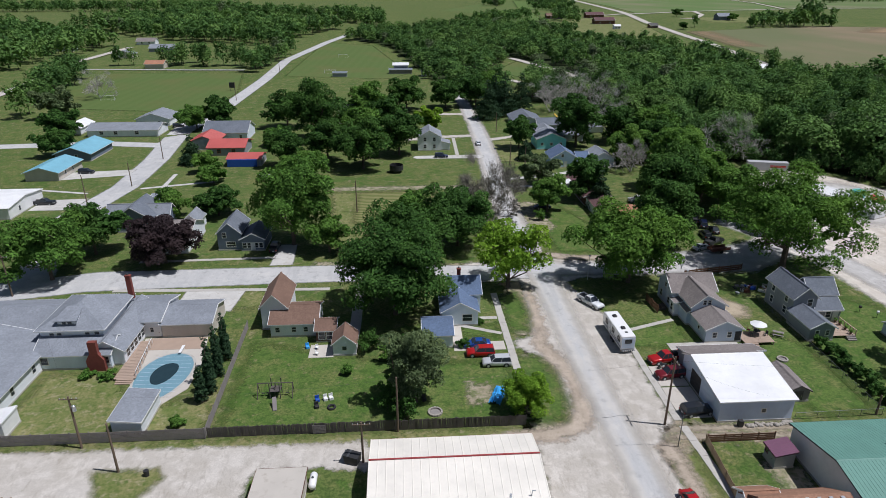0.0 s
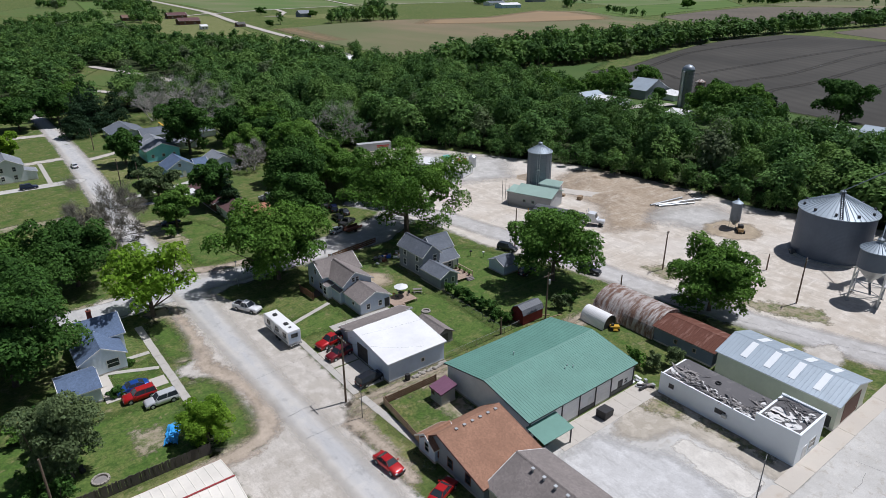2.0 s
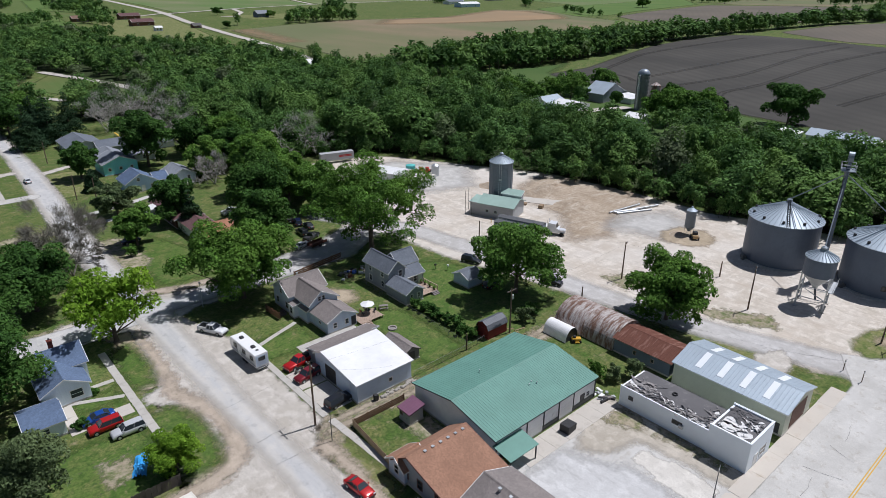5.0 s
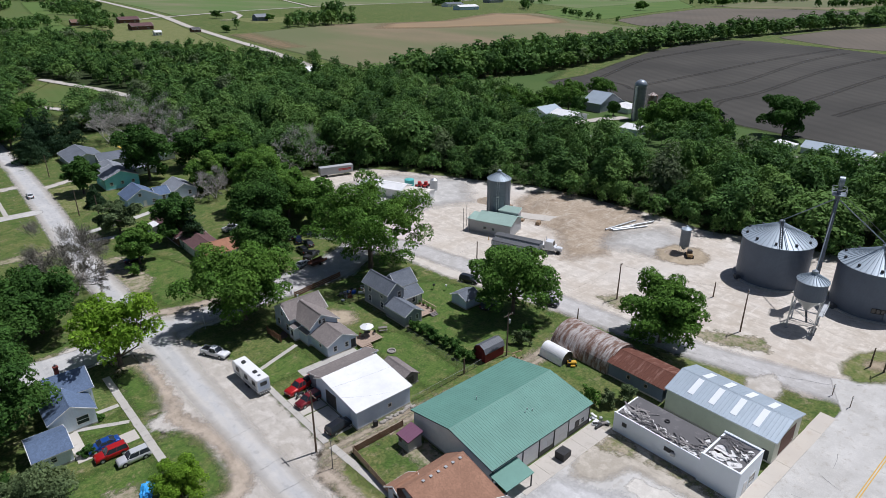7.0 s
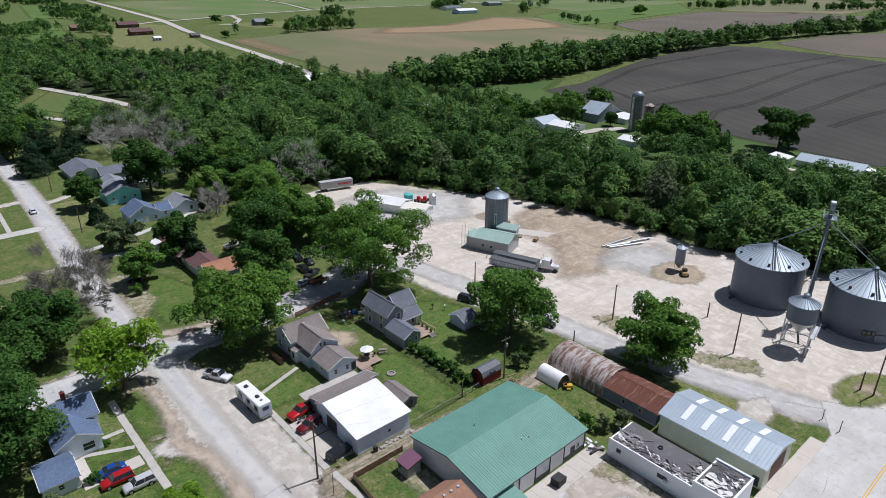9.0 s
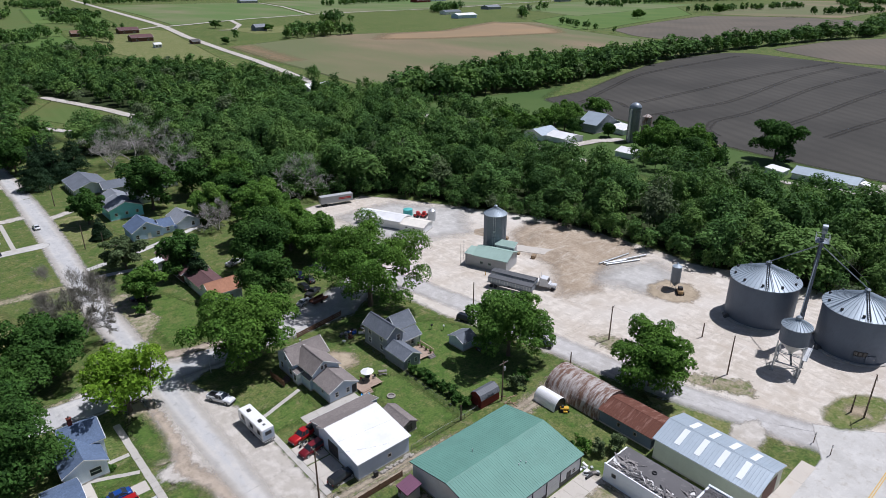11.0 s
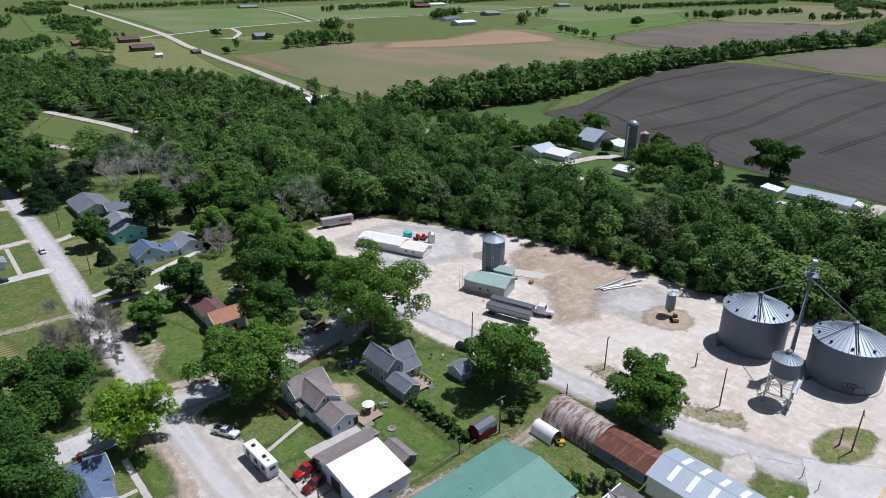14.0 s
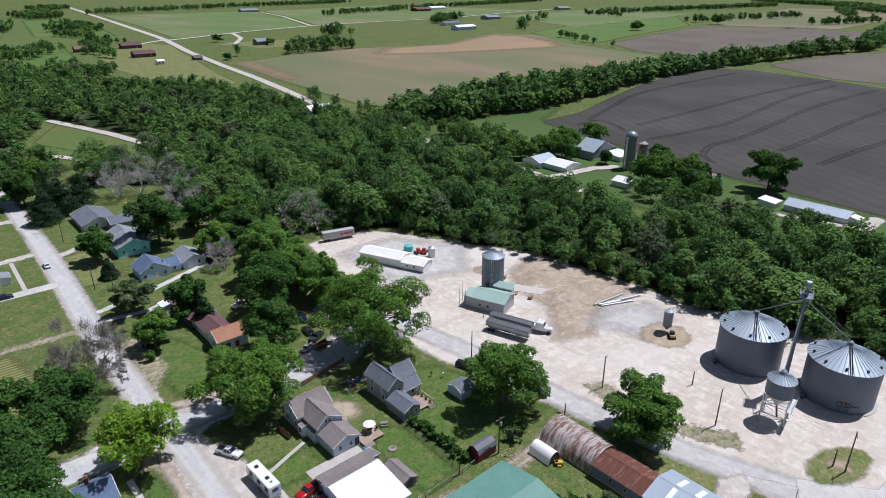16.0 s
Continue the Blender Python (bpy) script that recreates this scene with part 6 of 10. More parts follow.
# white-roofed garage
gar = building("garage", "blue-grey metal garage with bright white roof", "garage", [
    W((43.6, 54.4, 71.0, 83.6), 3.6, 4.9, "x", WALL_BLUEGREY, WHITE_METAL, at=0.80, over=0.3,
      doors=[("W", 0.62, 3.0, 2.9, BLACK, 4), ("W", 0.28, 3.2, 2.9, WALL_BLUEGREY, 4)], windows=[("S", 0.6, 1.5, 0.6, 0.6)]),
    W((44.2, 56.6, 83.6, 87.2), 2.5, 3.6, "S", SIDE_GREY, SHINGLE_TAUPE, over=0.25)])
part("shingle_slope", Shape().add([(-5.7, 3.75, 4.98), (5.7, 3.75, 4.98), (5.7, 6.75, 3.52), (-5.7, 6.75, 3.52), (-5.7, 3.75, 5.06), (5.7, 3.75, 5.06), (5.7, 6.75, 3.60), (-5.7, 6.75, 3.60)],
     [(4, 5, 6, 7), (0, 4, 7, 3), (1, 2, 6, 5), (3, 7, 6, 2), (0, 1, 5, 4)]), SHINGLE_TAUPE, gar, "taupe shingled back slope")
building("shed", "low weathered shed with taupe shingle roof beside the garage", "shed", [W((56.0, 59.4, 75.0, 81.4), 2.0, 2.9, "y", GREY_WOOD, SHINGLE_TAUPE, over=0.25, trim=OLD_WOOD, doors=[("S", 0.5, 1.2, 1.8, OLD_WOOD, 0)])])

# small purple-roofed shed
building("shed", "small grey shed with purple metal roof", "shed", [W((46.5, 49.1, 61.5, 64.0), 2.05, 2.6, "E", WALL_GREY, PURPLE_METAL, over=0.2, seam=0.5, trim=PURPLE_METAL, doors=[("W", 0.4, 0.9, 1.8, WALL_GREY, 0)], windows=[("W", 0.8, 1.1, 0.5, 0.5)])])

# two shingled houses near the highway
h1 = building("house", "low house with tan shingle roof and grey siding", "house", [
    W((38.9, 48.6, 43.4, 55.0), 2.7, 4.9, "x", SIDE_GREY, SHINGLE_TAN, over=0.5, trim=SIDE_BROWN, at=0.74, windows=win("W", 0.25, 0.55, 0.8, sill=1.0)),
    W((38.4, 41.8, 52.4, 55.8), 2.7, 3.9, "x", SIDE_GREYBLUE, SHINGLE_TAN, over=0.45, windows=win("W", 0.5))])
for i in range(6):
    roof_vent(h1, -2.6 + i * 1.35, 2.2, 4.55)
h2 = building("house", "low house with grey shingle roof", "house", [
    W((39.6, 49.2, 30.0, 43.2), 2.7, 4.8, "y", SIDE_TAN, SHINGLE_TAUPE, over=0.45, windows=win("E", 0.3, 0.7) + win("W", 0.3, 0.6))])
for i in range(5):
    roof_vent(h2, -0.7, 3.6 - i * 1.8, 4.65)

# white flat-roofed block with a torn roof
blk = thing("block_building", 78.2, 34, 0, "white painted block building with torn tar roof", "building")
for x0, y0, x1, y1, z in ((-3.4, -4.6, -3.15, 10.0, 3.55), (3.0, -4.6, 3.25, 10.0, 3.24), (-3.15, 9.75, 3.0, 10.0, 3.36), (-3.7, -10.4, -3.4, -4.6, 5.0), (3.25, -10.4, 3.55, -4.6, 5.0), (-3.4, -10.4, 3.25, -10.1, 5.0), (-3.4, -4.9, 3.25, -4.6, 4.77)):
    part("wall", Shape().box(x0, y0, 0, x1, y1, z), BLOCK_WHITE, blk)
part("roof", Shape().box(-3.15, -4.6, 3.25, 3.3, 9.75, 3.36), TAR, blk, "dark tar roof with torn felt")
part("roof", Shape().box(-3.4, -10.1, 4.6, 3.25, -4.9, 4.76), TAR, blk, "dark front roof with torn white sheet")
coping = Shape()
for x0, y0, x1, y1, z in ((-3.43, -4.58, -3.27, 10.02, 3.55), (-3.73, -10.43, -3.56, -4.58, 5.0), (3.40, -10.43, 3.57, -4.58, 5.0), (-3.56, -10.43, 3.40, -10.26, 5.0)):
    coping.box(x0, y0, z + 0.003, x1, y1, z + 0.05)
part("coping", coping, BLOCK_WHITE, blk)
rng = np.random.default_rng(9)


def torn(zone_box, count, mat, lo, hi, name, z):
    """Curled strips of torn roofing."""
    for _ in range(count):
        x, y = rng.uniform(zone_box[0], zone_box[1]), rng.uniform(zone_box[2], zone_box[3])
        ln, wd, a, k = rng.uniform(lo, hi), rng.uniform(0.12, 0.6), rng.normal(1.57, 0.6), rng.uniform(0.02, 0.35)
        s, n = Shape(), 6
        vs = []
        for i in range(n + 1):
            u = i / n
            zz = 0.02 + k * (math.sin(3.14 * u * rng.uniform(0.7, 1.3)) ** 2 + (u ** 4) * 0.4)
            j = wd * (0.6 + 0.4 * math.sin(5 * u + x))
            vs += [(ln * (u - 0.5), -j / 2, zz), (ln * (u - 0.5), j / 2, zz + rng.uniform(-0.02, 0.08))]
        vs += [(p[0], p[1], p[2] - 0.02) for p in vs]
        m = 2 * (n + 1)
        fs = [(2 * i, 2 * i + 1, 2 * i + 3, 2 * i + 2) for i in range(n)] + [(m + 2 * i, m + 2 * i + 2, m + 2 * i + 3, m + 2 * i + 1) for i in range(n)]
        fs += [(2 * i, 2 * i + 2, m + 2 * i + 2, m + 2 * i) for i in range(n)] + [(2 * i + 1, m + 2 * i + 1, m + 2 * i + 3, 2 * i + 3) for i in range(n)]
        part(name, s.add(vs, fs), mat, blk, at=Matrix.Translation((x, y, z)) @ Matrix.Rotation(a, 4, "Z"))


def sheet(x, y, rx, ry, mat, name, z, n=14):
    """A flat remnant of roofing with a ragged rim."""
    ring = [(x + rx * math.cos(6.2832 * i / n) * rng.uniform(0.6, 1.15), y + ry * math.sin(6.2832 * i / n) * rng.uniform(0.6, 1.15)) for i in range(n)]
    part(name, Shape().add([(px, py, zz) for zz in (z, z + 0.025) for px, py in ring], [tuple(range(n - 1, -1, -1)), tuple(range(n, 2 * n))] + [(i, (i + 1) % n, (i + 1) % n + n, i + n) for i in range(n)]), mat, blk)


for sx, sy, rx, ry in ((-2.3, -2.6, 0.5, 1.4), (-2.2, 0.6, 0.45, 1.2), (-0.6, -3.6, 0.8, 0.5), (-2.4, 4.4, 0.4, 1.0), (1.2, -3.4, 0.7, 0.4)):
    sheet(sx, sy, rx, ry, TORN_WHITE, "torn_sheet", 3.365)
for sx, sy, rx, ry in ((-1.9, -6.6, 1.3, 1.6), (-2.1, -8.6, 1.0, 1.1), (-0.4, -7.4, 1.2, 1.3), (-0.7, -5.9, 1.2, 0.8), (0.2, -9.0, 0.9, 0.7), (1.8, -9.3, 0.7, 0.5)):
    sheet(sx, sy, rx, ry, TORN_WHITE, "torn_sheet", 4.77)
torn((-2.8, -1.5, -4, 9), 44, TORN, 0.8, 3.0, "torn_felt", 3.37)
torn((-2.8, -1.2, -4, 6), 16, TAR, 0.6, 2.0, "torn_felt", 3.40)
torn((-2.6, 0.8, 5, 9.2), 26, TORN, 1.6, 4.0, "torn_felt", 3.37)
torn((-1.4, 2.6, -4.2, -2.2), 12, TORN, 0.8, 2.4, "torn_felt", 3.37)
torn((-2.8, -1.2, -4.2, 3), 12, TORN_WHITE, 0.5, 1.8, "torn_sheet", 3.37)
torn((-2.9, -1.4, -4, 9), 9, TORN_WHITE, 1.6, 4.0, "torn_sheet", 3.40)
torn((-2.9, -0.8, -4.2, 9), 60, TAR, 0.5, 2.2, "torn_felt", 3.42)
torn((-2.6, 1.6, 6, 9.3), 5, TORN_WHITE, 1.6, 3.6, "torn_sheet", 3.40)
torn((-0.2, 2.7, -9.6, -5.4), 30, TAR, 0.6, 2.2, "torn_felt", 4.77)
torn((-2.9, 2.6, -9.6, -5.4), 14, TORN_WHITE, 0.5, 1.4, "torn_sheet", 4.79)
part("tyre", Shape().add(*[(lambda n, k: ([((0.34 + 0.11 * math.cos(6.283 * j / k)) * math.cos(6.283 * i / n), (0.34 + 0.11 * math.cos(6.283 * j / k)) * math.sin(6.283 * i / n), 0.11 * math.sin(6.283 * j / k)) for i in range(n) for j in range(k)],
     [(i * k + j, ((i + 1) % n) * k + j, ((i + 1) % n) * k + (j + 1) % k, i * k + (j + 1) % k) for i in range(n) for j in range(k)]))(14, 6)][0]), RUBBER, blk, at=pose(0.9, 3.2, 3.48))
for y in (8.0, 0.6, -0.2):
    window(blk, pose(-3.4, y, 2.1, 0, 0, -90), 0.6, 0.5, DARKTRIM)
door(blk, pose(-1.2, -10.4, 0.02), 1.0, 2.1, TRIM)
window(blk, pose(0.9, -10.4, 1.6), 1.6, 1.4, PALE_STEEL)
part("ac_unit", Shape().box(-3.8, -0.9, 1.7, -3.4, -0.2, 2.2, bevel=0.04), PALE_STEEL, blk)

# galvanized hall with skylights
mh = building("metal_hall", "galvanized metal hall with pale skylight strips and olive walls", "hall", [
    W((86.0, 96.0, 23.6, 41.4), 4.2, 5.7, "y", WALL_OLIVE, GALV_ROOF, seam=0.6, over=0.3, doors=[("S", 0.5, 5.2, 3.6, SIDE_BROWN, 0), ("W", 0.06, 0.9, 2.0, DARKTRIM, 0)])])
for y in (5.4, 1.8, -1.8, -5.4):
    for s in (-1, 1):
        sk = Shape()
        xa, xb = (s * 4.1, s * 0.5)
        za, zb = 5.7 - 1.5 * abs(xa) / 5 + 0.16, 5.7 - 1.5 * abs(xb) / 5 + 0.16
        slab(sk, [(xa, y - 0.5, za), (xb, y - 0.5, zb), (xb, y + 0.5, zb), (xa, y + 0.5, za)], 0.03)
        part("skylight", sk, SKYLIGHT, mh)

# rusty lean hall, quonset huts
building("shed", "long low shed with rust-red metal roof", "shed", [W((87.2, 94.4, 42.6, 53.6), 2.8, 3.9, "y", SIDE_SLATE, RUST_ROOF, seam=0.6, over=0.3, trim=RUST_METAL, windows=win("W", 0.3, 0.62, sill=1.3, w=0.5, h=0.6))])


def quonset(name, x, y, width, length, height, mat, label, rib=0.45, wave=0.07, end=None):
    base = thing(name, x, y, 0, label, "hut")
    s, n = Shape(), 20
    rows = int(length / rib * 2)
    vs = []
    for j in range(rows + 1):
        k = 1 + (wave / (width / 2) if j % 2 else 0)
        for i in range(n + 1):
            a = math.pi * i / n
            vs.append((-math.cos(a) * width / 2 * k, -length / 2 + length * j / rows, math.sin(a) ** 0.85 * height * k))
    fs = [(j * (n + 1) + i, j * (n + 1) + i + 1, (j + 1) * (n + 1) + i + 1, (j + 1) * (n + 1) + i) for j in range(rows) for i in range(n)]
    part("shell", s.add(vs, fs), mat, base)
    for yy in (-length / 2 + 0.15, length / 2 - 0.15):
        e = Shape().prism([(-math.cos(math.pi * i / n) * width / 2 * 0.98, math.sin(math.pi * i / n) ** 0.85 * height * 0.98) for i in range(n + 1)], yy - 0.04, yy + 0.04)
        part("end_wall", e, end or mat, base)
    return base


quonset("quonset_hut", 91.6, 60.4, 9.2, 13.4, 4.2, RUST_METAL, "big rusty corrugated arched hut")
q = quonset("quonset_hut", 84.5, 63.6, 3.6, 5.4, 2.5, WHITE_METAL, "small white arched metal shelter", 0.3, 0.03, DARKTRIM)

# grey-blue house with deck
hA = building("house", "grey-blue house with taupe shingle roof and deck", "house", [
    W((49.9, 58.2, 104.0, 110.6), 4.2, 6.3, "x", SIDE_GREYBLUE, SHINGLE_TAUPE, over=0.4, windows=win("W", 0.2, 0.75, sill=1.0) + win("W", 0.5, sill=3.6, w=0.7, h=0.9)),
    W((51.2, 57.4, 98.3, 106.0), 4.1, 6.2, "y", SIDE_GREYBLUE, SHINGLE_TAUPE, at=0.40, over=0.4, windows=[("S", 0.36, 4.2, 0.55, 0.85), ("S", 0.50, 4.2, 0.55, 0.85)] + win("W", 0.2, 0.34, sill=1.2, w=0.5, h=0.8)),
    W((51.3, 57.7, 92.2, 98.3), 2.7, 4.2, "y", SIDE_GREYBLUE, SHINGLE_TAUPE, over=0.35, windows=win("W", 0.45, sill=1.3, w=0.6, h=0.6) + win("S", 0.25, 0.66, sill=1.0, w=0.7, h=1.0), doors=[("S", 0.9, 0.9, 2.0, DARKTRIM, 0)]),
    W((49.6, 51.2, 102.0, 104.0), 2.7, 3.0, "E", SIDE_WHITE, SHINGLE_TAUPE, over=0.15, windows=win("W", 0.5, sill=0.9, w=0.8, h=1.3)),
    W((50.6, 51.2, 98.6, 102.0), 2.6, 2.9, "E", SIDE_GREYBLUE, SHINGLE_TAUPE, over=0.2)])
for vx, vy, vz in ((-0.2, 3.0, 6.2), (0.0, 0.6, 6.2), (0.9, -6.0, 4.1), (2.0, -7.6, 3.6)):
    roof_vent(hA, vx, vy, vz)
steps(hA, 49.2 - 54, 101.2 - 103.2, 4, 1.6, 0.32, 0.18, "W", OLD_WOOD)
deck = thing("deck", 60.4, 92.6, 0, "wooden deck with steps beside the house", "deck")
for i in range(12):
    part("board", Shape().box(-2.6, -1.8 + i * 0.32, 0.55, 2.8, -1.8 + i * 0.32 + 0.29, 0.6), DECK_WOOD, deck)
for px in (-2.4, 2.6):
    for py in (-1.7, 1.9):
        part("post", Shape().box(px - 0.07, py - 0.07, -0.1, px + 0.07, py + 0.07, 0.545), DECK_WOOD, deck)
steps(deck, -1.4, -1.8, 3, 2.2, 0.35, 0.18, "S", DECK_WOOD)
um = thing("patio_umbrella", 61.3, 93.6, 0, "open white patio umbrella over a table", "umbrella", z=0.6)
part("pole", Shape().tube([(0, 0.03), (2.3, 0.03)], 8), PALE_STEEL, um)
part("canopy", Shape().tube([(1.95, 1.45), (1.98, 1.45), (2.4, 0.05)], 8, caps=False), WHITE_PAINT, um, "white cloth canopy")
part("tabletop", Shape().tube([(0.68, 0.6), (0.73, 0.6)], 14), DARKTRIM, um)

# slate-roofed dark grey house
hB = building("house", "two-storey grey house with slate shingle roof", "house", [
    W((70.2, 74.6, 98.4, 107.2), 5.0, 7.0, "y", SIDE_GREY, SHINGLE_SLATE, over=0.4, windows=win("W", 0.25, 0.75, sill=0.9) + win("W", 0.25, 0.75, sill=3.2) + [("S", 0.7, 3.2, 0.9, 1.4)]),
    W((74.6, 79.6, 100.6, 105.4), 4.6, 6.8, "x", SIDE_GREY, SHINGLE_SLATE, over=0.4, windows=win("S", 0.5, sill=3.0)),
    W((74.6, 79.4, 98.0, 100.6), 2.6, 4.2, "N", SIDE_GREY, SHINGLE_SLATE, over=0.3, windows=win("S", 0.5), doors=[("S", 0.8, 0.9, 2.0, TRIM, 0)]),
    W((69.6, 74.0, 91.6, 98.4), 2.7, 3.9, "y", SIDE_GREY, SHINGLE_SLATE, over=0.35, windows=win("S", 0.3, 0.72, sill=1.1, w=0.6, h=1.0))])
deck2 = thing("deck", 76.4, 94.6, 0, "wooden deck with rail behind the grey house", "deck")
for i in range(9):
    part("board", Shape().box(-2.2, -2.4 + i * 0.55, 0.5, 2.2, -2.4 + i * 0.55 + 0.52, 0.56), DECK_WOOD, deck2)
for k in range(7):
    part("rail_post", Shape().box(2.1, -2.4 + k * 0.78, 0.0, 2.2, -2.3 + k * 0.78, 1.5), DECK_WOOD, deck2)
part("handrail", Shape().box(2.05, -2.45, 1.5, 2.25, 2.5, 1.56), DECK_WOOD, deck2)
steps(deck2, 1.2, -2.4, 3, 1.6, 0.32, 0.17, "S", GREY_WOOD)

# barn-red garden shed, grey shed
rs = thing("garden_shed", 75.2, 72.6, 0, "barn-red garden shed with grey metal gambrel roof", "shed")
outline = [(-1.5, 0.1), (1.5, 0.1), (1.5, 2.1), (1.1, 2.85), (0, 3.35), (-1.1, 2.85), (-1.5, 2.1)]
turn90 = Matrix.Rotation(radians(90), 4, "Z")
part("wall", Shape().prism(outline, -2.5, 2.5, turn90), SIDE_RED, rs)
gam = Shape()
for (xa, za), (xb, zb) in (((-1.62, 2.0), (-1.15, 2.9)), ((-1.15, 2.9), (0, 3.43)), ((0, 3.43), (1.15, 2.9)), ((1.15, 2.9), (1.62, 2.0))):
    q4 = [turn90 @ Vector(p) for p in ((xa, -2.6, za), (xa, 2.6, za), (xb, 2.6, zb), (xb, -2.6, zb))]
    slab(gam, [tuple(p) for p in q4], 0.07)
    ribs(gam, *q4, 0.45, 0.03)
part("roof", gam, DULL_ROOF, rs)
door(rs, pose(-2.5, 0, 0.15, 0, 0, -90), 1.3, 1.9, SIDE_RED)
building("shed", "low grey shed beside the tree", "shed", [W((84.4, 88.6, 88.8, 93.6), 2.2, 3.2, "x", SIDE_GREYBLUE, SHINGLE_SLATE, over=0.3)])

# pale blue house
hL = building("house", "pale blue house with dark blue shingle roof", "house", [
    W((6.0, 12.6, 100.8, 106.8), 3.0, 4.8, "y", SIDE_PALEBLUE, SHINGLE_BLUE, over=0.35, windows=[("S", 0.7, 1.0, 1.7, 1.3)] + win("E", 0.4)),
    W((7.6, 13.6, 106.0, 113.4), 3.9, 5.9, "x", SIDE_PALEBLUE, SHINGLE_BLUE, over=0.35, windows=win("E", 0.5)),
    W((2.4, 7.4, 93.4, 99.8), 2.6, 3.9, "x", SIDE_PALEBLUE, SHINGLE_BLUE, over=0.3, windows=win("S", 0.5, sill=1.2, w=0.7, h=0.8), doors=[("E", 0.5, 0.9, 2.0, TRIM, 0)])])
chimney(hL, 0.6, 7.5, 4.5, 6.8)

# brown-roofed white house and its shed
hW = building("house", "white house with brown shingle roof and back wings", "house", [
    W((-26.4, -21.8, 101.6, 110.8), 4.6, 7.0, "y", SIDE_WHITE, SHINGLE_BROWN, over=0.35, windows=win("S", 0.78, sill=3.0, w=0.7, h=1.0) + win("E", 0.6)),
    W((-24.4, -16.2, 98.8, 106.8), 2.7, 4.3, "x", SIDE_WHITE, SHINGLE_BROWN, over=0.35, windows=win("S", 0.15, 0.5, 0.75, w=0.7, h=0.9), doors=[("S", 0.88, 0.9, 2.0, TRIM, 0)]),
    W((-16.2, -12.8, 96.6, 101.0), 2.4, 3.5, "x", SIDE_BROWN, SHINGLE_BROWN, over=0.3, windows=win("S", 0.3, 0.7, w=1.0, h=1.4, sill=0.6))])
building("shed", "small white garden house with brown hipped gable roof", "shed", [W((-12.8, -9.0, 92.0, 96.0), 2.4, 4.0, "y", SIDE_WHITE, SHINGLE_BROWN, over=0.3, windows=win("S", 0.5, sill=1.1, w=0.7, h=0.7))])

# long white house with the pool
big = building("care_home", "large white house with grey roofs, wings and a pool", "house", [
    W((-60.4, -50.4, 94.0, 106.0), 5.6, 8.2, "hip", SIDE_WHITE, SHINGLE_GREY, over=0.6, windows=win("S", 0.18, 0.3, 0.75, 0.9, sill=4.0, w=0.7, h=0.9)),
    W((-60.2, -48.4, 90.6, 97.0), 2.8, 4.3, "x", SIDE_PALEBLUE, SHINGLE_GREY, over=0.35, windows=win("S", 0.12, 0.93, sill=1.0, w=1.1, h=1.2)),
    W((-52.0, -46.6, 91.5, 107.5), 2.9, 4.6, "y", SIDE_WHITE, SHINGLE_GREY, over=0.4, windows=win("E", 0.1, 0.2, 0.3, 0.4, 0.5, sill=0.8, w=1.2, h=1.4)),
    W((-54.0, -43.6, 100.0, 110.0), 3.3, 4.6, "x", SIDE_WHITE, SHINGLE_GREY, over=0.35, windows=win("S", 0.86, sill=1.2, w=0.8, h=0.8), doors=[("S", 0.93, 1.0, 2.1, TRIM, 0)]),
    W((-43.4, -34.8, 99.8, 108.6), 2.8, 4.2, "x", SIDE_TAN, SHINGLE_GREY, over=0.35, doors=[("S", 0.3, 4.0, 2.3, SIDE_TAN, 5)]),
    W((-84.0, -59.6, 96.0, 110.0), 3.0, 5.4, "x", SIDE_WHITE, SHINGLE_GREY, over=0.45),
    W((-80.0, -59.4, 76.5, 96.5), 2.9, 5.6, "y", SIDE_WHITE, SHINGLE_GREY, over=0.45, windows=win("E", 0.3, 0.6, 0.8))])
bx, by = -55.4, 100.0
chimney(big, -50.2 - bx, 106 - by, 5.0, 9.6, w=0.9, d=0.7)
part("chimney", Shape().prism([(-1.5, 0), (1.3, 0), (1.3, 2.0), (0.55, 3.2), (0.55, 5.3), (-0.75, 5.3), (-0.75, 3.2), (-1.5, 2.0)], -0.45, 0.3, Matrix.Translation((-50.4 - bx, 90.6 - 0.3 - by, 0))), BRICK, big, "red brick stepped chimney")
dm = Shape().box(-57.6 - bx, 94.6 - by, 5.8, -54.6 - bx, 97.5 - by, 7.0)
dor = part("dormer", dm, SIDE_WHITE, big)
dr = Shape()
slab(dr, [(-58.0 - bx, 94.1 - by, 6.98), (-54.2 - bx, 94.1 - by, 6.98), (-54.8 - bx, 98.2 - by, 7.75), (-57.4 - bx, 98.2 - by, 7.75)], 0.12)
part("dormer_roof", dr, SHINGLE_GREY, dor)
for k in (-0.45, 0.45):
    window(dor, pose(-56.1 - bx + k, 94.6 - by, 6.45), 0.65, 0.6)
pd = thing("pool_deck", -40, 91, 0, "pale concrete terrace round the pool", "terrace")
part("slab", Shape().add([(x + 40, y - 91, z) for z in (-0.1, 0.09) for x, y in ((-46.4, 99.6), (-43.4, 84), (-37.5, 79.6), (-34.4, 84), (-34.2, 92), (-35.6, 99.6))], [(5, 4, 3, 2, 1, 0), (6, 7, 8, 9, 10, 11)] + [(i, (i + 1) % 6, (i + 1) % 6 + 6, i + 6) for i in range(6)]), PAD, pd)
part("paving", Shape().box(-5.6, 4.6, 0.09, 4.3, 8.5, 0.12), DECK_WOOD, pd, "brown paved strip")
pool = thing("swimming_pool", -39.4, 87.6, 0, "covered oval pool with teal cover and puddle", "pool")
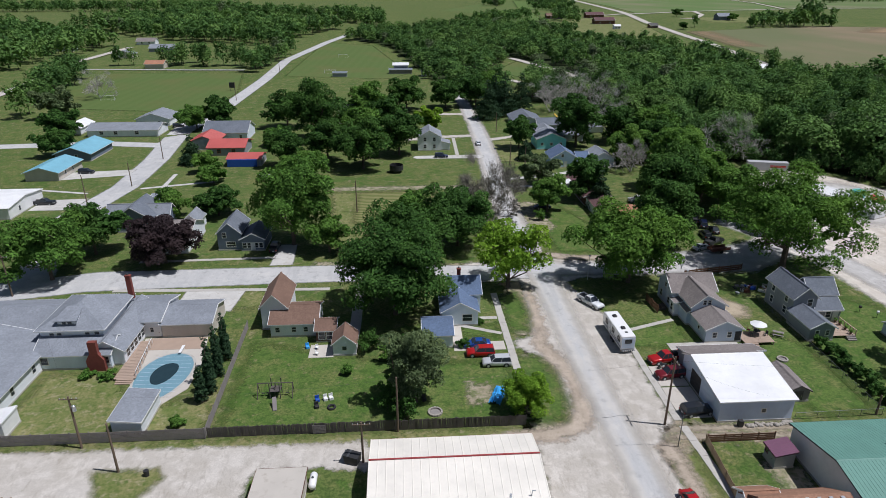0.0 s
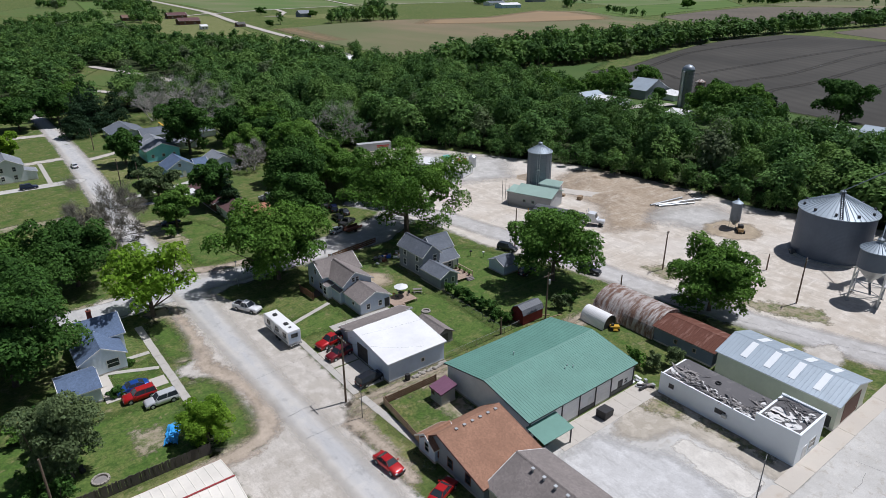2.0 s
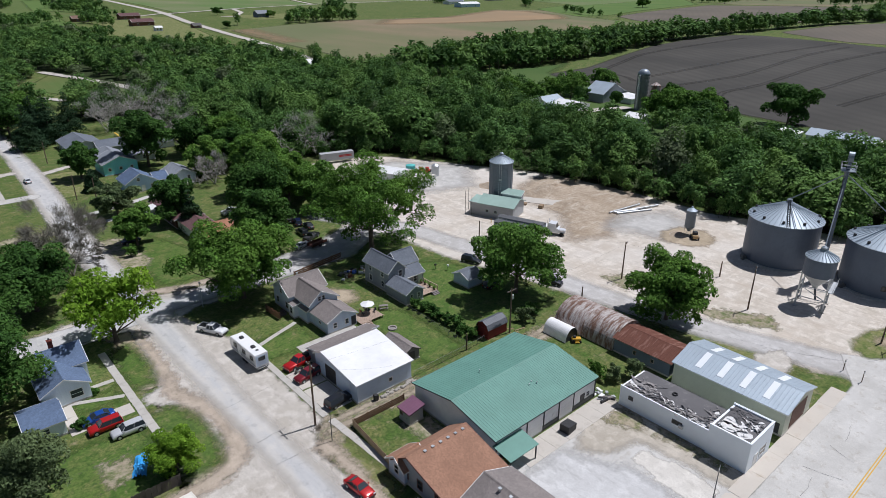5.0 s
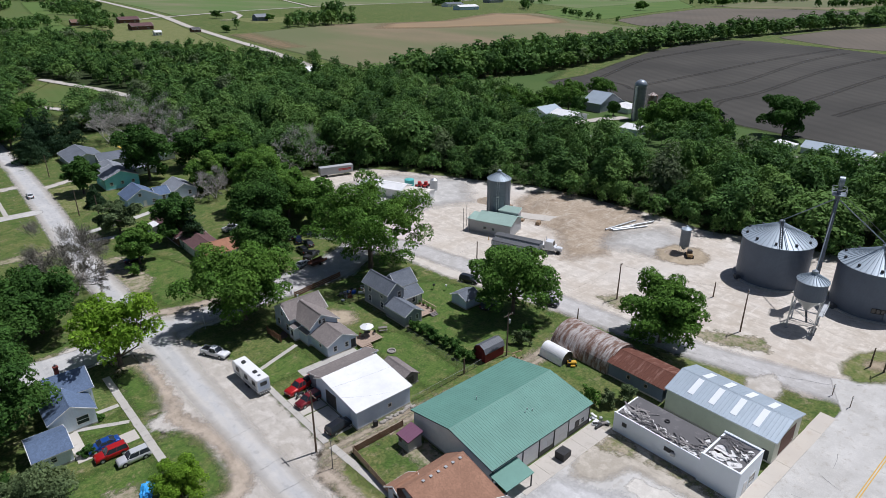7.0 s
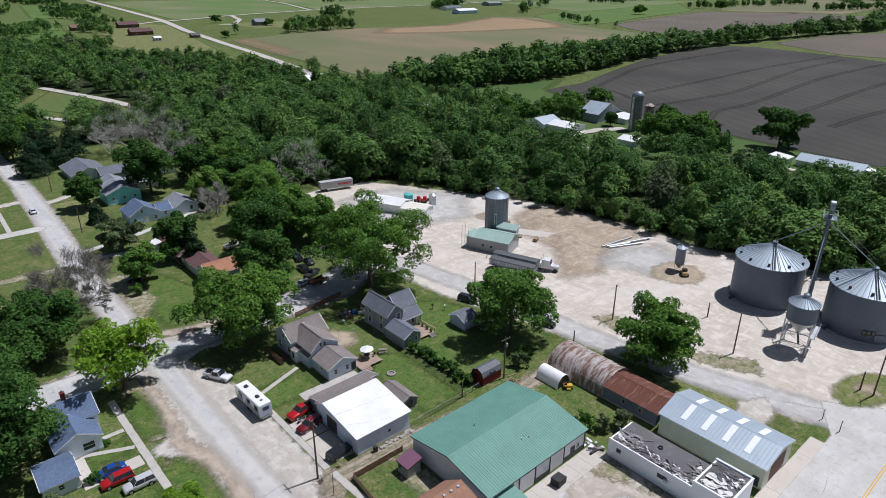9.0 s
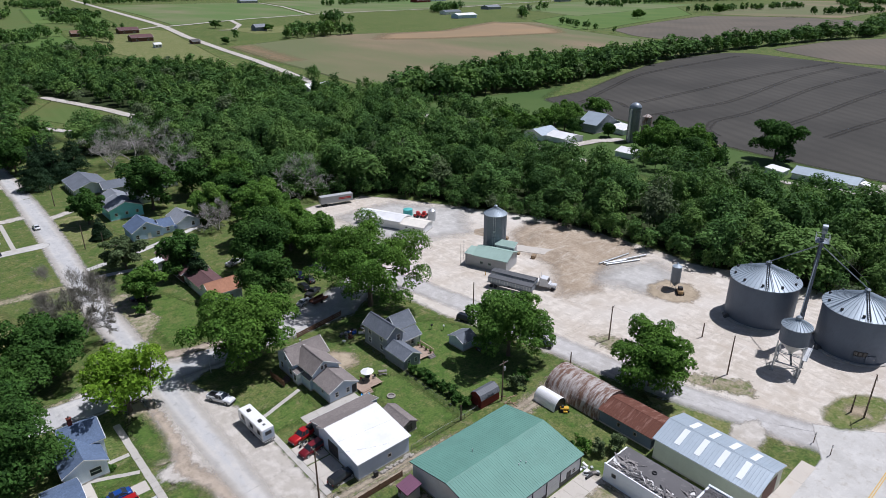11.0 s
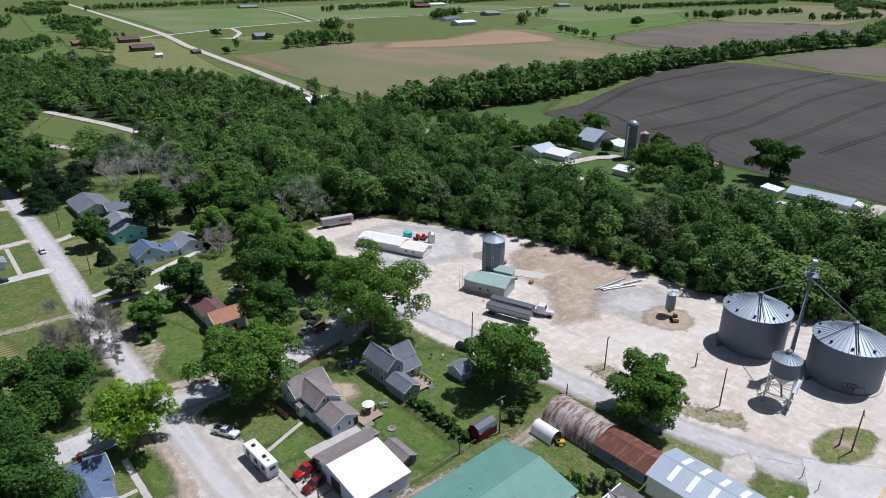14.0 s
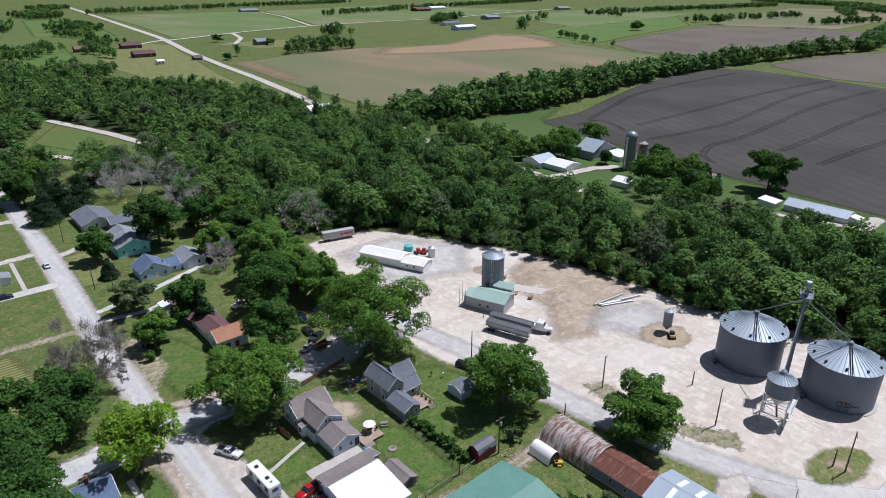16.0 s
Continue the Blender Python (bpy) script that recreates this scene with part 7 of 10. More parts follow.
oval = lambda a, rx, ry: (rx * math.cos(a) * (1 + 0.12 * math.sin(a)), ry * math.sin(a) + 0.5 * math.cos(a))  # noqa: E731


def oval_slab(rx, ry, z0, z1, cx=0.0, cy=0.0, n=36):
    s = Shape()
    ring = [oval(6.2832 * i / n, rx, ry) for i in range(n)]
    return s.add([(x + cx, y + cy, z) for z in (z0, z1) for x, y in ring], [tuple(range(n - 1, -1, -1)), tuple(range(n, 2 * n))] + [(i, (i + 1) % n, (i + 1) % n + n, i + n) for i in range(n)])


part("coping", oval_slab(4.5, 7.0, 0.0, 0.125), SLAB, pool)
part("cover", oval_slab(4.1, 6.6, 0.02, 0.16), POOL_COVER, pool, "teal pool cover")
part("puddle", oval_slab(1.9, 3.0, 0.05, 0.175, 0.0, 0.6), POOL_WATER, pool, "dark puddle of rain water")
strap = Shape()
for k in range(-5, 6):
    strap.box(-3.7 + 0.03 * abs(k) ** 2, k * 1.1 - 0.02, 0.158, 3.7 - 0.03 * abs(k) ** 2, k * 1.1 + 0.02, 0.166)
part("strap", strap, WALL_BLUEGREY, pool)
part("diving_board", Shape().box(0.5, 6.2, 0.5, 0.95, 8.6, 0.56).box(0.55, 7.9, 0.0, 0.9, 8.2, 0.5), WHITE_PAINT, pool)
tdk = thing("deck", -46.5, 90, 0, "weathered reddish deck beside the sun room", "deck")
for i in range(26):
    part("board", Shape().box(-0.2, -3.2 + i * 0.44, 0.35, 3.2 - 0.05 * i, -3.2 + i * 0.44 + 0.4, 0.4), DECK_WOOD, tdk)
steps(tdk, 1.6, -3.2, 3, 2.6, 0.35, 0.13, "S", DECK_WOOD)
for k in range(8):
    part("rail_post", Shape().box(3.1 - 0.16 * k, -2.6 + k * 1.45, 0.3, 3.18 - 0.16 * k, -2.52 + k * 1.45, 1.35), WHITE_PAINT, tdk)
part("handrail", Shape().rod((3.14, -2.6, 1.36), (2.0, 7.6, 1.36), 0.05, 4), WHITE_PAINT, tdk)
building("pool_house", "low pool house with grey shingle roof", "shed", [W((-41.2, -37.2, 73.2, 80.4), 2.3, 2.75, "W", SIDE_WHITE, SHINGLE_GREY, over=0.25)])
building("shed", "small white shed by the fence", "shed", [W((-59.2, -55.8, 73.6, 77.4), 1.9, 2.6, "E", WHITE_METAL, WHITE_METAL, over=0.1, seam=0.5)])

# cream metal building and small tan shed by the alley
cr = building("metal_hall", "cream metal building with red trim by the alley", "hall", [
    W((-4.9, 15.2, 53.4, 65.2), 4.0, 5.0, "x", WALL_CREAM, CREAM_METAL, at=0.6, seam=1.0, over=0.3, trim=REDTRIM),
    W((-5.4, 16.0, 42.0, 53.2), 3.6, 3.9, "S", WALL_CREAM, WHITE_METAL, over=0.1, trim=CREAM_METAL)])
part("ridge_cap", Shape().box(-10.4, 1.06, 5.14, 10.4, 1.3, 5.2), REDTRIM, cr)
part("roof_pipe", Shape().rod((5.6, -6.2, 4.0), (5.6, -6.2, 6.0), 0.14, 8), PALE_STEEL, cr)
part("roof_pipe", Shape().rod((8.3, -4.8, 4.2), (8.3, -4.8, 5.0), 0.06, 6).rod((8.3, -4.8, 5.0), (8.7, -4.8, 5.0), 0.06, 6), PALE_STEEL, cr)
building("shed", "small tan-walled shed with brown roof by the alley", "shed", [W((-19.0, -13.2, 53.0, 62.4), 2.5, 2.9, "S", SIDE_TAN, PAD, over=0.2, trim=SIDE_BROWN), W((-19.0, -13.2, 49, 53), 2.6, 3.4, "x", SIDE_BROWN, SHINGLE_BROWN, over=0.3)])
tk = thing("propane_tank", -12.4, 62.2, 90, "white propane tank beside the shed", "tank")
part("tank", Shape().tube([(-1.3, 0.05), (-1.2, 0.35), (-1.0, 0.48), (1.0, 0.48), (1.2, 0.35), (1.3, 0.05)], 14, Matrix.Translation((0, 0, 0.8)) @ Matrix.Rotation(radians(90), 4, "Y")), WHITE_PAINT, tk, smooth=True)
for sx in (-0.7, 0.7):
    part("foot", Shape().box(sx - 0.1, -0.35, 0, sx + 0.1, 0.35, 0.42), SLAB, tk)
part("cap", Shape().tube([(1.25, 0.16), (1.4, 0.14)], 10), STEEL, tk)

# ---- houses further off ----
hO = building("house", "white house with orange shingle roof", "house", [
    W((50.2, 58.4, 146.6, 153.2), 3.6, 5.6, "x", SIDE_WHITE, SHINGLE_ORANGE, over=0.4, windows=win("S", 0.3, w=1.6, h=1.2) + win("W", 0.5), doors=[("S", 0.62, 0.9, 2.0, BRICK, 0)]),
    W((50.4, 57.0, 153.2, 166.0), 2.8, 4.2, "y", SIDE_WHITE, SHINGLE_BURG, over=0.35)])
building("house", "long ranch house with dark red shingle roof", "house", [W((50.0, 57.2, 166.0, 186.0), 2.8, 4.3, "y", SIDE_BROWN, SHINGLE_BURG, over=0.6, windows=win("W", 0.2, 0.4, 0.7))])
building("shed", "small white shed beside the ranch house", "shed", [W((46.6, 49.4, 178.4, 182.2), 2.3, 2.9, "E", SIDE_WHITE, WHITE_METAL, over=0.15)])
building("house", "blue house with slate blue roof", "house", [
    W((49.2, 58.4, 205.6, 214.6), 3.2, 5.9, "y", SIDE_BLUE, SHINGLE_BLUE, over=0.35, windows=win("S", 0.15, 0.85, sill=0.9, w=0.9, h=1.1) + [("S", 0.42, 3.6, 0.8, 0.9)], doors=[("S", 0.55, 0.9, 2.0, TRIM, 0)]),
    W((58.4, 62.6, 206.6, 213.0), 2.6, 4.4, "x", SIDE_BLUE, SHINGLE_BLUE, over=0.3, windows=win("S", 0.5))])
building("house", "bright teal house with grey shingle roof", "house", [
    W((49.4, 60.4, 230.6, 241.6), 4.0, 6.2, "y", SIDE_TEAL, SHINGLE_GREY, over=0.4, windows=win("S", 0.18, 0.5, 0.82, sill=1.6, w=0.8, h=0.9)),
    W((52.0, 60.0, 241.6, 252.0), 3.6, 5.6, "y", SIDE_GREY, SHINGLE_GREY, over=0.4)])
building("house", "grey bungalow with shingle roof", "house", [W((60.6, 70.4, 243.0, 251.4), 2.8, 4.4, "x", SIDE_WHITE, SHINGLE_GREY, over=0.4, windows=win("S", 0.2, 0.6))])
building("house", "long dark-roofed house with white porch", "house", [W((47.4, 59.4, 268.4, 286.0), 2.8, 5.0, "y", SIDE_WHITE, SHINGLE_SLATE, over=0.8, windows=win("W", 0.15, 0.4, 0.65, 0.85, w=1.2) + win("S", 0.4)), W((56.0, 66.0, 262, 270), 2.8, 4.8, "x", SIDE_GREY, SHINGLE_SLATE, over=0.4)])
building("garage", "grey garage with shingle roof", "garage", [W((63.6, 71.2, 206.4, 216.4), 2.8, 4.8, "y", SIDE_GREYBLUE, SHINGLE_GREY, over=0.35, windows=win("S", 0.7))])
building("garage", "small white garage among the trees", "garage", [W((77.5, 82.6, 257.6, 263.6), 2.5, 3.7, "x", SIDE_WHITE, SHINGLE_GREY, over=0.3)])
building("house", "white two-storey house by the side street", "house", [
    W((5.0, 13.6, 231.6, 242.0), 5.2, 7.6, "y", SIDE_WHITE, SHINGLE_GREY, over=0.4, windows=win("S", 0.3, 0.7, sill=1.0) + win("S", 0.3, 0.7, sill=3.6)),
    W((13.6, 16.8, 232.0, 237.0), 2.6, 3.4, "W", SIDE_WHITE, SHINGLE_GREY, over=0.3)])
building("house", "house with weathered brown roof in the trees", "house", [W((-28.6, -20.0, 283.0, 296.0), 4.0, 7.0, "x", SIDE_BROWN, SHINGLE_TAUPE, over=0.4, windows=[("S", 0.5, 1.0, 1.6, 1.2)])])
building("house", "slate-blue house with white porch windows", "house", [
    W((-44.0, -38.6, 139.4, 148.6), 4.4, 6.8, "y", SIDE_SLATE, SHINGLE_SLATE, over=0.35, windows=[("S", 0.3, 3.2, 0.8, 1.2), ("S", 0.55, 0.9, 2.0, 1.2)]),
    W((-38.6, -33.2, 138.8, 147.0), 3.0, 4.4, "y", SIDE_SLATE, SHINGLE_SLATE, over=0.35, windows=win("S", 0.15, 0.35, 0.65, 0.85, sill=0.8, w=0.8, h=1.2), doors=[("S", 0.5, 0.9, 2.0, TRIM, 0)])])
hq = building("house", "white bungalow with grey roof and dormers", "house", [W((-58.0, -50.6, 138.0, 152.0), 3.2, 5.8, "x", SIDE_WHITE, SHINGLE_TAUPE, over=0.5, windows=win("E", 0.3, 0.6)), W((-56, -52, 152, 158), 2.8, 4.5, "y", SIDE_WHITE, SHINGLE_GREY, over=0.3)])
building("house", "grey house with crossed gable roof", "house", [W((-73.0, -63.6, 152.6, 163.4), 3.6, 6.6, "y", SIDE_SLATE, SHINGLE_SLATE, over=0.4, windows=[("S", 0.4, 3.6, 0.9, 0.9)]), W((-76, -60.5, 156, 161), 3.4, 5.6, "x", SIDE_SLATE, SHINGLE_GREY, over=0.4)])
building("shed", "small grey shed behind the houses", "shed", [W((-71, -66, 172, 177), 2.3, 3.2, "x", SIDE_GREY, SHINGLE_GREY, over=0.2)])
building("house", "house with bright red metal roof and porch", "house", [
    W((-71.0, -58.0, 229.0, 241.0), 3.0, 4.8, "x", SIDE_GREY, RED_METAL, over=0.5, seam=0.6, trim=RED_METAL, windows=win("S", 0.3, 0.7, w=1.2)),
    W((-80.0, -70.0, 238, 250), 3.2, 5.2, "y", SIDE_GREY, RED_METAL, over=0.4, seam=0.6, trim=RED_METAL)])
rg = building("garage", "small red-roofed garage draped with a blue tarp", "garage", [W((-60.4, -49.0, 213.6, 222.6), 2.6, 3.7, "x", SIDE_GREY, RED_METAL, over=0.3, seam=0.6, trim=RED_METAL)])
part("tarp", Shape().box(-5.6, -5.2, 0.1, 4.4, -4.85, 2.6, bevel=0.05), TARP_DEEP, rg, "deep blue hanging tarp")
building("house", "low house with light blue metal roof", "house", [W((-119.6, -109.4, 200.0, 216.0), 2.8, 4.4, "y", SIDE_TAN, BLUE_METAL, over=0.6, seam=0.6, trim=TRIM, windows=win("E", 0.3, 0.6))])
building("house", "slate house with light blue metal roof", "house", [W((-122.0, -110.0, 224.0, 242.0), 2.8, 5.0, "y", SIDE_SLATE, BLUE_METAL, over=0.6, seam=0.6, windows=win("S", 0.6))])
building("house", "long grey ranch house with front porch", "house", [W((-128.0, -100.0, 262.0, 274.0), 2.8, 4.6, "x", SIDE_WHITE, SHINGLE_GREY, over=0.5, windows=win("S", 0.2, 0.4, 0.7, w=1.4)), W((-116, -102, 282, 296), 3.2, 5.6, "y", SIDE_WHITE, SHINGLE_GREY, over=0.5, windows=win("S", 0.7))])
building("garage", "small white garage with grey door", "garage", [W((-140.0, -132.6, 266.0, 280.0), 2.6, 4.4, "y", SIDE_WHITE, WHITE_METAL, over=0.3, doors=[("S", 0.5, 3.0, 2.2, SIDE_GREY, 4)])])
building("house", "white house with slate roof near the crossing", "house", [W((-79.0, -62.0, 252.0, 266.0), 3.4, 6.6, "x", SIDE_PALEBLUE, SHINGLE_SLATE, over=0.4, windows=win("S", 0.15, 0.85))])
building("shop", "white metal shop building by the street", "shop", [W((-122.0, -104.6, 164.0, 181.0), 3.2, 4.2, "x", WHITE_METAL, WHITE_METAL, over=0.3, seam=0.9, windows=win("E", 0.3), doors=[("S", 0.6, 3.2, 2.6, WHITE_METAL, 4)])])
building("hut", "small tan hut by the sports field", "hut", [W((-177.0, -164.4, 461.0, 470.0), 3.0, 5.0, "x", SIDE_TAN, SHINGLE_ORANGE, over=0.5)])
building("booth", "announcer's booth with pale roof at the ball field", "booth", [W((-6.0, 3.4, 435.0, 443.0), 5.0, 5.6, "N", SIDE_GREY, WHITE_METAL, over=0.8), W((-9, 6, 430.5, 435), 2.6, 3.0, "N", GREY_WOOD, GALV, over=0.3)])
building("dugout", "low grey dugout beside the ball field", "dugout", [W((-45, -36, 420, 424), 2.4, 2.8, "N", SIDE_GREY, GALV, over=0.3)])
building("booth", "small white ticket booth by the ball field", "booth", [W((12, 17, 420, 425), 3.0, 4.0, "N", SIDE_WHITE, WHITE_METAL, over=0.3)])
for gx_, gy_ in ((-154, 344), (-48, 434), (-46, 517)):
    g = thing("soccer_goal", gx_, gy_, 0, "white metal soccer goal on the field", "goal", "soccer goals")
    for a, b in (((-3.6, 0, 0), (-3.6, 0, 2.4)), ((3.6, 0, 0), (3.6, 0, 2.4))):
        part("post", Shape().rod(a, b, 0.09), WHITE_PAINT, g)
    part("crossbar", Shape().rod((-3.6, 0, 2.4), (3.6, 0, 2.4), 0.09), WHITE_PAINT, g)
    part("net_frame", Shape().rod((-3.6, 1.6, 0.05), (3.6, 1.6, 0.05), 0.06).rod((-3.6, 0, 2.4), (-3.6, 1.6, 0.05), 0.05).rod((3.6, 0, 2.4), (3.6, 1.6, 0.05), 0.05), WHITE_PAINT, g)
sb = thing("scoreboard", -96.6, 372, 0, "black scoreboard on two posts", "scoreboard")
part("board", Shape().box(-1.6, -0.15, 1.6, 1.6, 0.15, 4.6, bevel=0.04), BLACK, sb)
for k in (-1.2, 1.2):
    part("post", Shape().box(k - 0.08, -0.08, 0, k + 0.08, 0.08, 1.6), STEEL, sb)
for i, (hx, hy, ln, wd, wall, roof, axis) in enumerate(((-196, 560, 22, 12, SIDE_GREY, SHINGLE_GREY, "x"), (-212, 520, 13, 10, SIDE_TAN, SHINGLE_GREY, "y"), (-228, 610, 16, 10, SIDE_WHITE, SHINGLE_TAUPE, "x"), (-300, 520, 16, 10, SIDE_WHITE, SHINGLE_CHAR, "x"), (-330, 480, 14, 10, SIDE_TAN, SHINGLE_BURG, "x"),
        (-290, 470, 12, 9, SIDE_WHITE, SHINGLE_GREY, "y"), (-345, 600, 18, 11, SIDE_GREY, SHINGLE_CHAR, "x"), (-275, 560, 14, 9, SIDE_PALEBLUE, SHINGLE_SLATE, "y"), (-380, 560, 16, 10, SIDE_WHITE, SHINGLE_TAUPE, "x"))):
    building("house", "distant village house among trees", "house", [W((hx - ln / 2, hx + ln / 2, hy - wd / 2, hy + wd / 2), 3.0, 5.6, axis, wall, roof, over=0.5, windows=win("S", 0.3, 0.7, w=1.3))], group="distant village houses")

# ---- farm at the field's edge ----
barn = building("barn", "old grey barn with steep pale metal roof", "barn", [
    W((286.0, 305.0, 199.0, 211.0), 4.6, 9.4, "y", SIDE_GREY, GALV_ROOF, over=0.4, seam=0.8, doors=[("S", 0.5, 3.4, 3.4, OLD_WOOD, 0)]),
    W((305.0, 311.0, 199.0, 211.0), 2.8, 4.6, "W", SIDE_GREY, GALV_ROOF, over=0.3, seam=0.8),
    W((294.0, 307.0, 187.0, 197.5), 2.6, 3.4, "N", SIDE_WHITE, WHITE_METAL, over=0.3, seam=0.8)])
fs = thing("farm_silo", 287, 177, 0, "tall grey concrete silo with domed cap", "silo")
part("shaft", Shape().tube([(z * 0.9, 3.05 if z % 2 else 3.12) for z in range(20)], 24), plain("silo_stave", (0.27, 0.26, 0.25), 0.9, vary=0.25, scale=0.4, dirt=(0.15, 0.14, 0.13)), fs)
part("dome", Shape().tube([(17.1, 3.1)] + [(17.1 + 2.9 * math.sin(a), 3.1 * math.cos(a)) for a in (0.25, 0.5, 0.75, 1.0, 1.25, 1.5)], 24), GALV, fs, smooth=True)
part("chute", Shape().box(-3.9, -0.5, 0, -2.9, 0.5, 17.0), PALE_STEEL, fs)
fb = thing("feed_bin", 306, 181, 0, "dark round feed bin behind the silo", "bin")
part("shell", Shape().tube([(0.0, 2.6), (9.5, 2.6), (10.8, 0.4)], 20), RUST_METAL, fb)
building("house", "white farmhouse with pale roofs", "house", [W((252.0, 266.0, 208.0, 220.0), 3.0, 5.4, "x", SIDE_WHITE, GALV_ROOF, over=0.4, windows=win("S", 0.3, 0.7)), W((255, 268, 194, 208), 2.8, 4.4, "y", SIDE_WHITE, WHITE_METAL, over=0.4)])
building("shed", "white farm shed in the trees", "shed", [W((256.0, 266.0, 157.0, 166.0), 2.8, 4.2, "y", SIDE_WHITE, WHITE_METAL, over=0.3, windows=win("S", 0.3, 0.7))])
building("barn", "long low barn with streaked metal roof", "barn", [W((291.0, 302.0, 134.0, 155.0), 2.8, 4.6, "y", SIDE_WHITE, RUST_METAL, over=0.3, seam=1.0)])
building("barn", "long white poultry barn with pale metal roof", "barn", [W((281.5, 291.0, 71.0, 95.5), 2.8, 4.8, "y", WHITE_METAL, GALV_ROOF, over=0.4, seam=1.0, windows=win("W", 0.2, 0.35, 0.5, 0.65, 0.8, sill=1.2, w=1.0, h=0.8)), W((284, 289, 67.0, 71.0), 2.4, 3.2, "N", WHITE_METAL, WHITE_METAL, over=0.2)])
building("shed", "square white shed with pale roof", "shed", [W((280.0, 287.0, 98.8, 106.0), 2.3, 3.0, "N", SIDE_WHITE, WHITE_METAL, over=0.3)])

# ---- farms far off ----
for hx, hy, ln, wd, e, r, wall, roof, label in ((262, 905, 24, 14, 4.5, 7.5, SIDE_BROWN, SHINGLE_BURG, "brown farm building with dark red roof"), (246, 806, 24, 14, 4.5, 7.5, SIDE_BROWN, SHINGLE_BURG, "dark brown house with dark roof"),
        (412, 842, 16, 14, 5.0, 8.5, SIDE_SLATE, SHINGLE_GREY, "grey farmhouse beside the road"), (868, 960, 40, 18, 5, 8, SIDE_WHITE, SHINGLE_SLATE, "grey-roofed farm building by the road"), (800, 850, 44, 18, 5.5, 8.5, SIDE_BLUE, WHITE_METAL, "blue barn with white roof"),
        (1080, 1060, 40, 24, 5.5, 9, SIDE_GREY, SHINGLE_GREY, "grey farm building far beyond the fields"), (1620, 1290, 50, 24, 6, 10, SIDE_GREY, SHINGLE_GREY, "grey farmhouse far beyond the fields"), (840, 1770, 50, 24, 5, 9, SIDE_GREY, SHINGLE_GREY, "low distant farm building"), (285, 745, 9, 9, 3, 5, SIDE_BROWN, SHINGLE_CHAR, "small dark hut in the meadow"),
        (240, 735, 7, 7, 3.5, 5, SIDE_WHITE, WHITE_METAL, "small white shed in the meadow"), (206, 900, 22, 12, 4, 7, SIDE_BROWN, SHINGLE_BROWN, "brown house behind trees"), (240, 410, 18, 12, 3.5, 6, SIDE_WHITE, WHITE_METAL, "white-roofed house in the woods"), (1350, 1560, 60, 30, 6, 10, SIDE_WHITE, WHITE_METAL, "white farm shed far beyond the fields"), (1240, 1500, 50, 30, 6, 11, SIDE_RED, SHINGLE_BURG, "red barn far beyond the fields")):
    building("farm_building", label, "farm building", [W((hx - ln / 2, hx + ln / 2, hy - wd / 2, hy + wd / 2), e, r, "x", wall, roof, over=0.6, windows=win("S", 0.25, 0.75, w=1.6, h=1.6))])

# ---- grain elevator yard ----
def ribbed_wall(s, z0, z1, r, n=48, pitch=0.42, depth=0.05):
    """A round corrugated wall."""
    k = int((z1 - z0) / pitch)
    rings = []
    for i in range(k):
        z = z0 + (z1 - z0) * i / k
        rings += [(z, r), (z + (z1 - z0) / k * 0.5, r + depth)]
    rings.append((z1, r))
    return s.tube(rings, n, caps=False)


def cone_roof(base, r, z0, z1, mat, seams=44, over=0.35):
    """A cone of pressed panels with raised seams, a collar and a cap; returns the roof."""
    t = 0.55
    rf = part("roof", Shape().tube([(z0 - 0.12, r + over), (z0, r + over), (z1 - 0.15, t), (z1 + 0.1, t)], seams, caps=True), mat, base)
    sm = Shape()
    for i in range(seams):
        a = 6.2832 * (i + 0.5) / seams
        c, s = math.cos(a), math.sin(a)
        sm.rod((c * (r + over), s * (r + over), z0 + 0.04), (c * t, s * t, z1 - 0.08), 0.07, 4)
    part("seams", sm, mat, rf)
    part("cap", Shape().tube([(z1 + 0.1, 0.62), (z1 + 0.45, 0.62), (z1 + 0.75, 0.2)], 16), GALV, rf)
    return rf


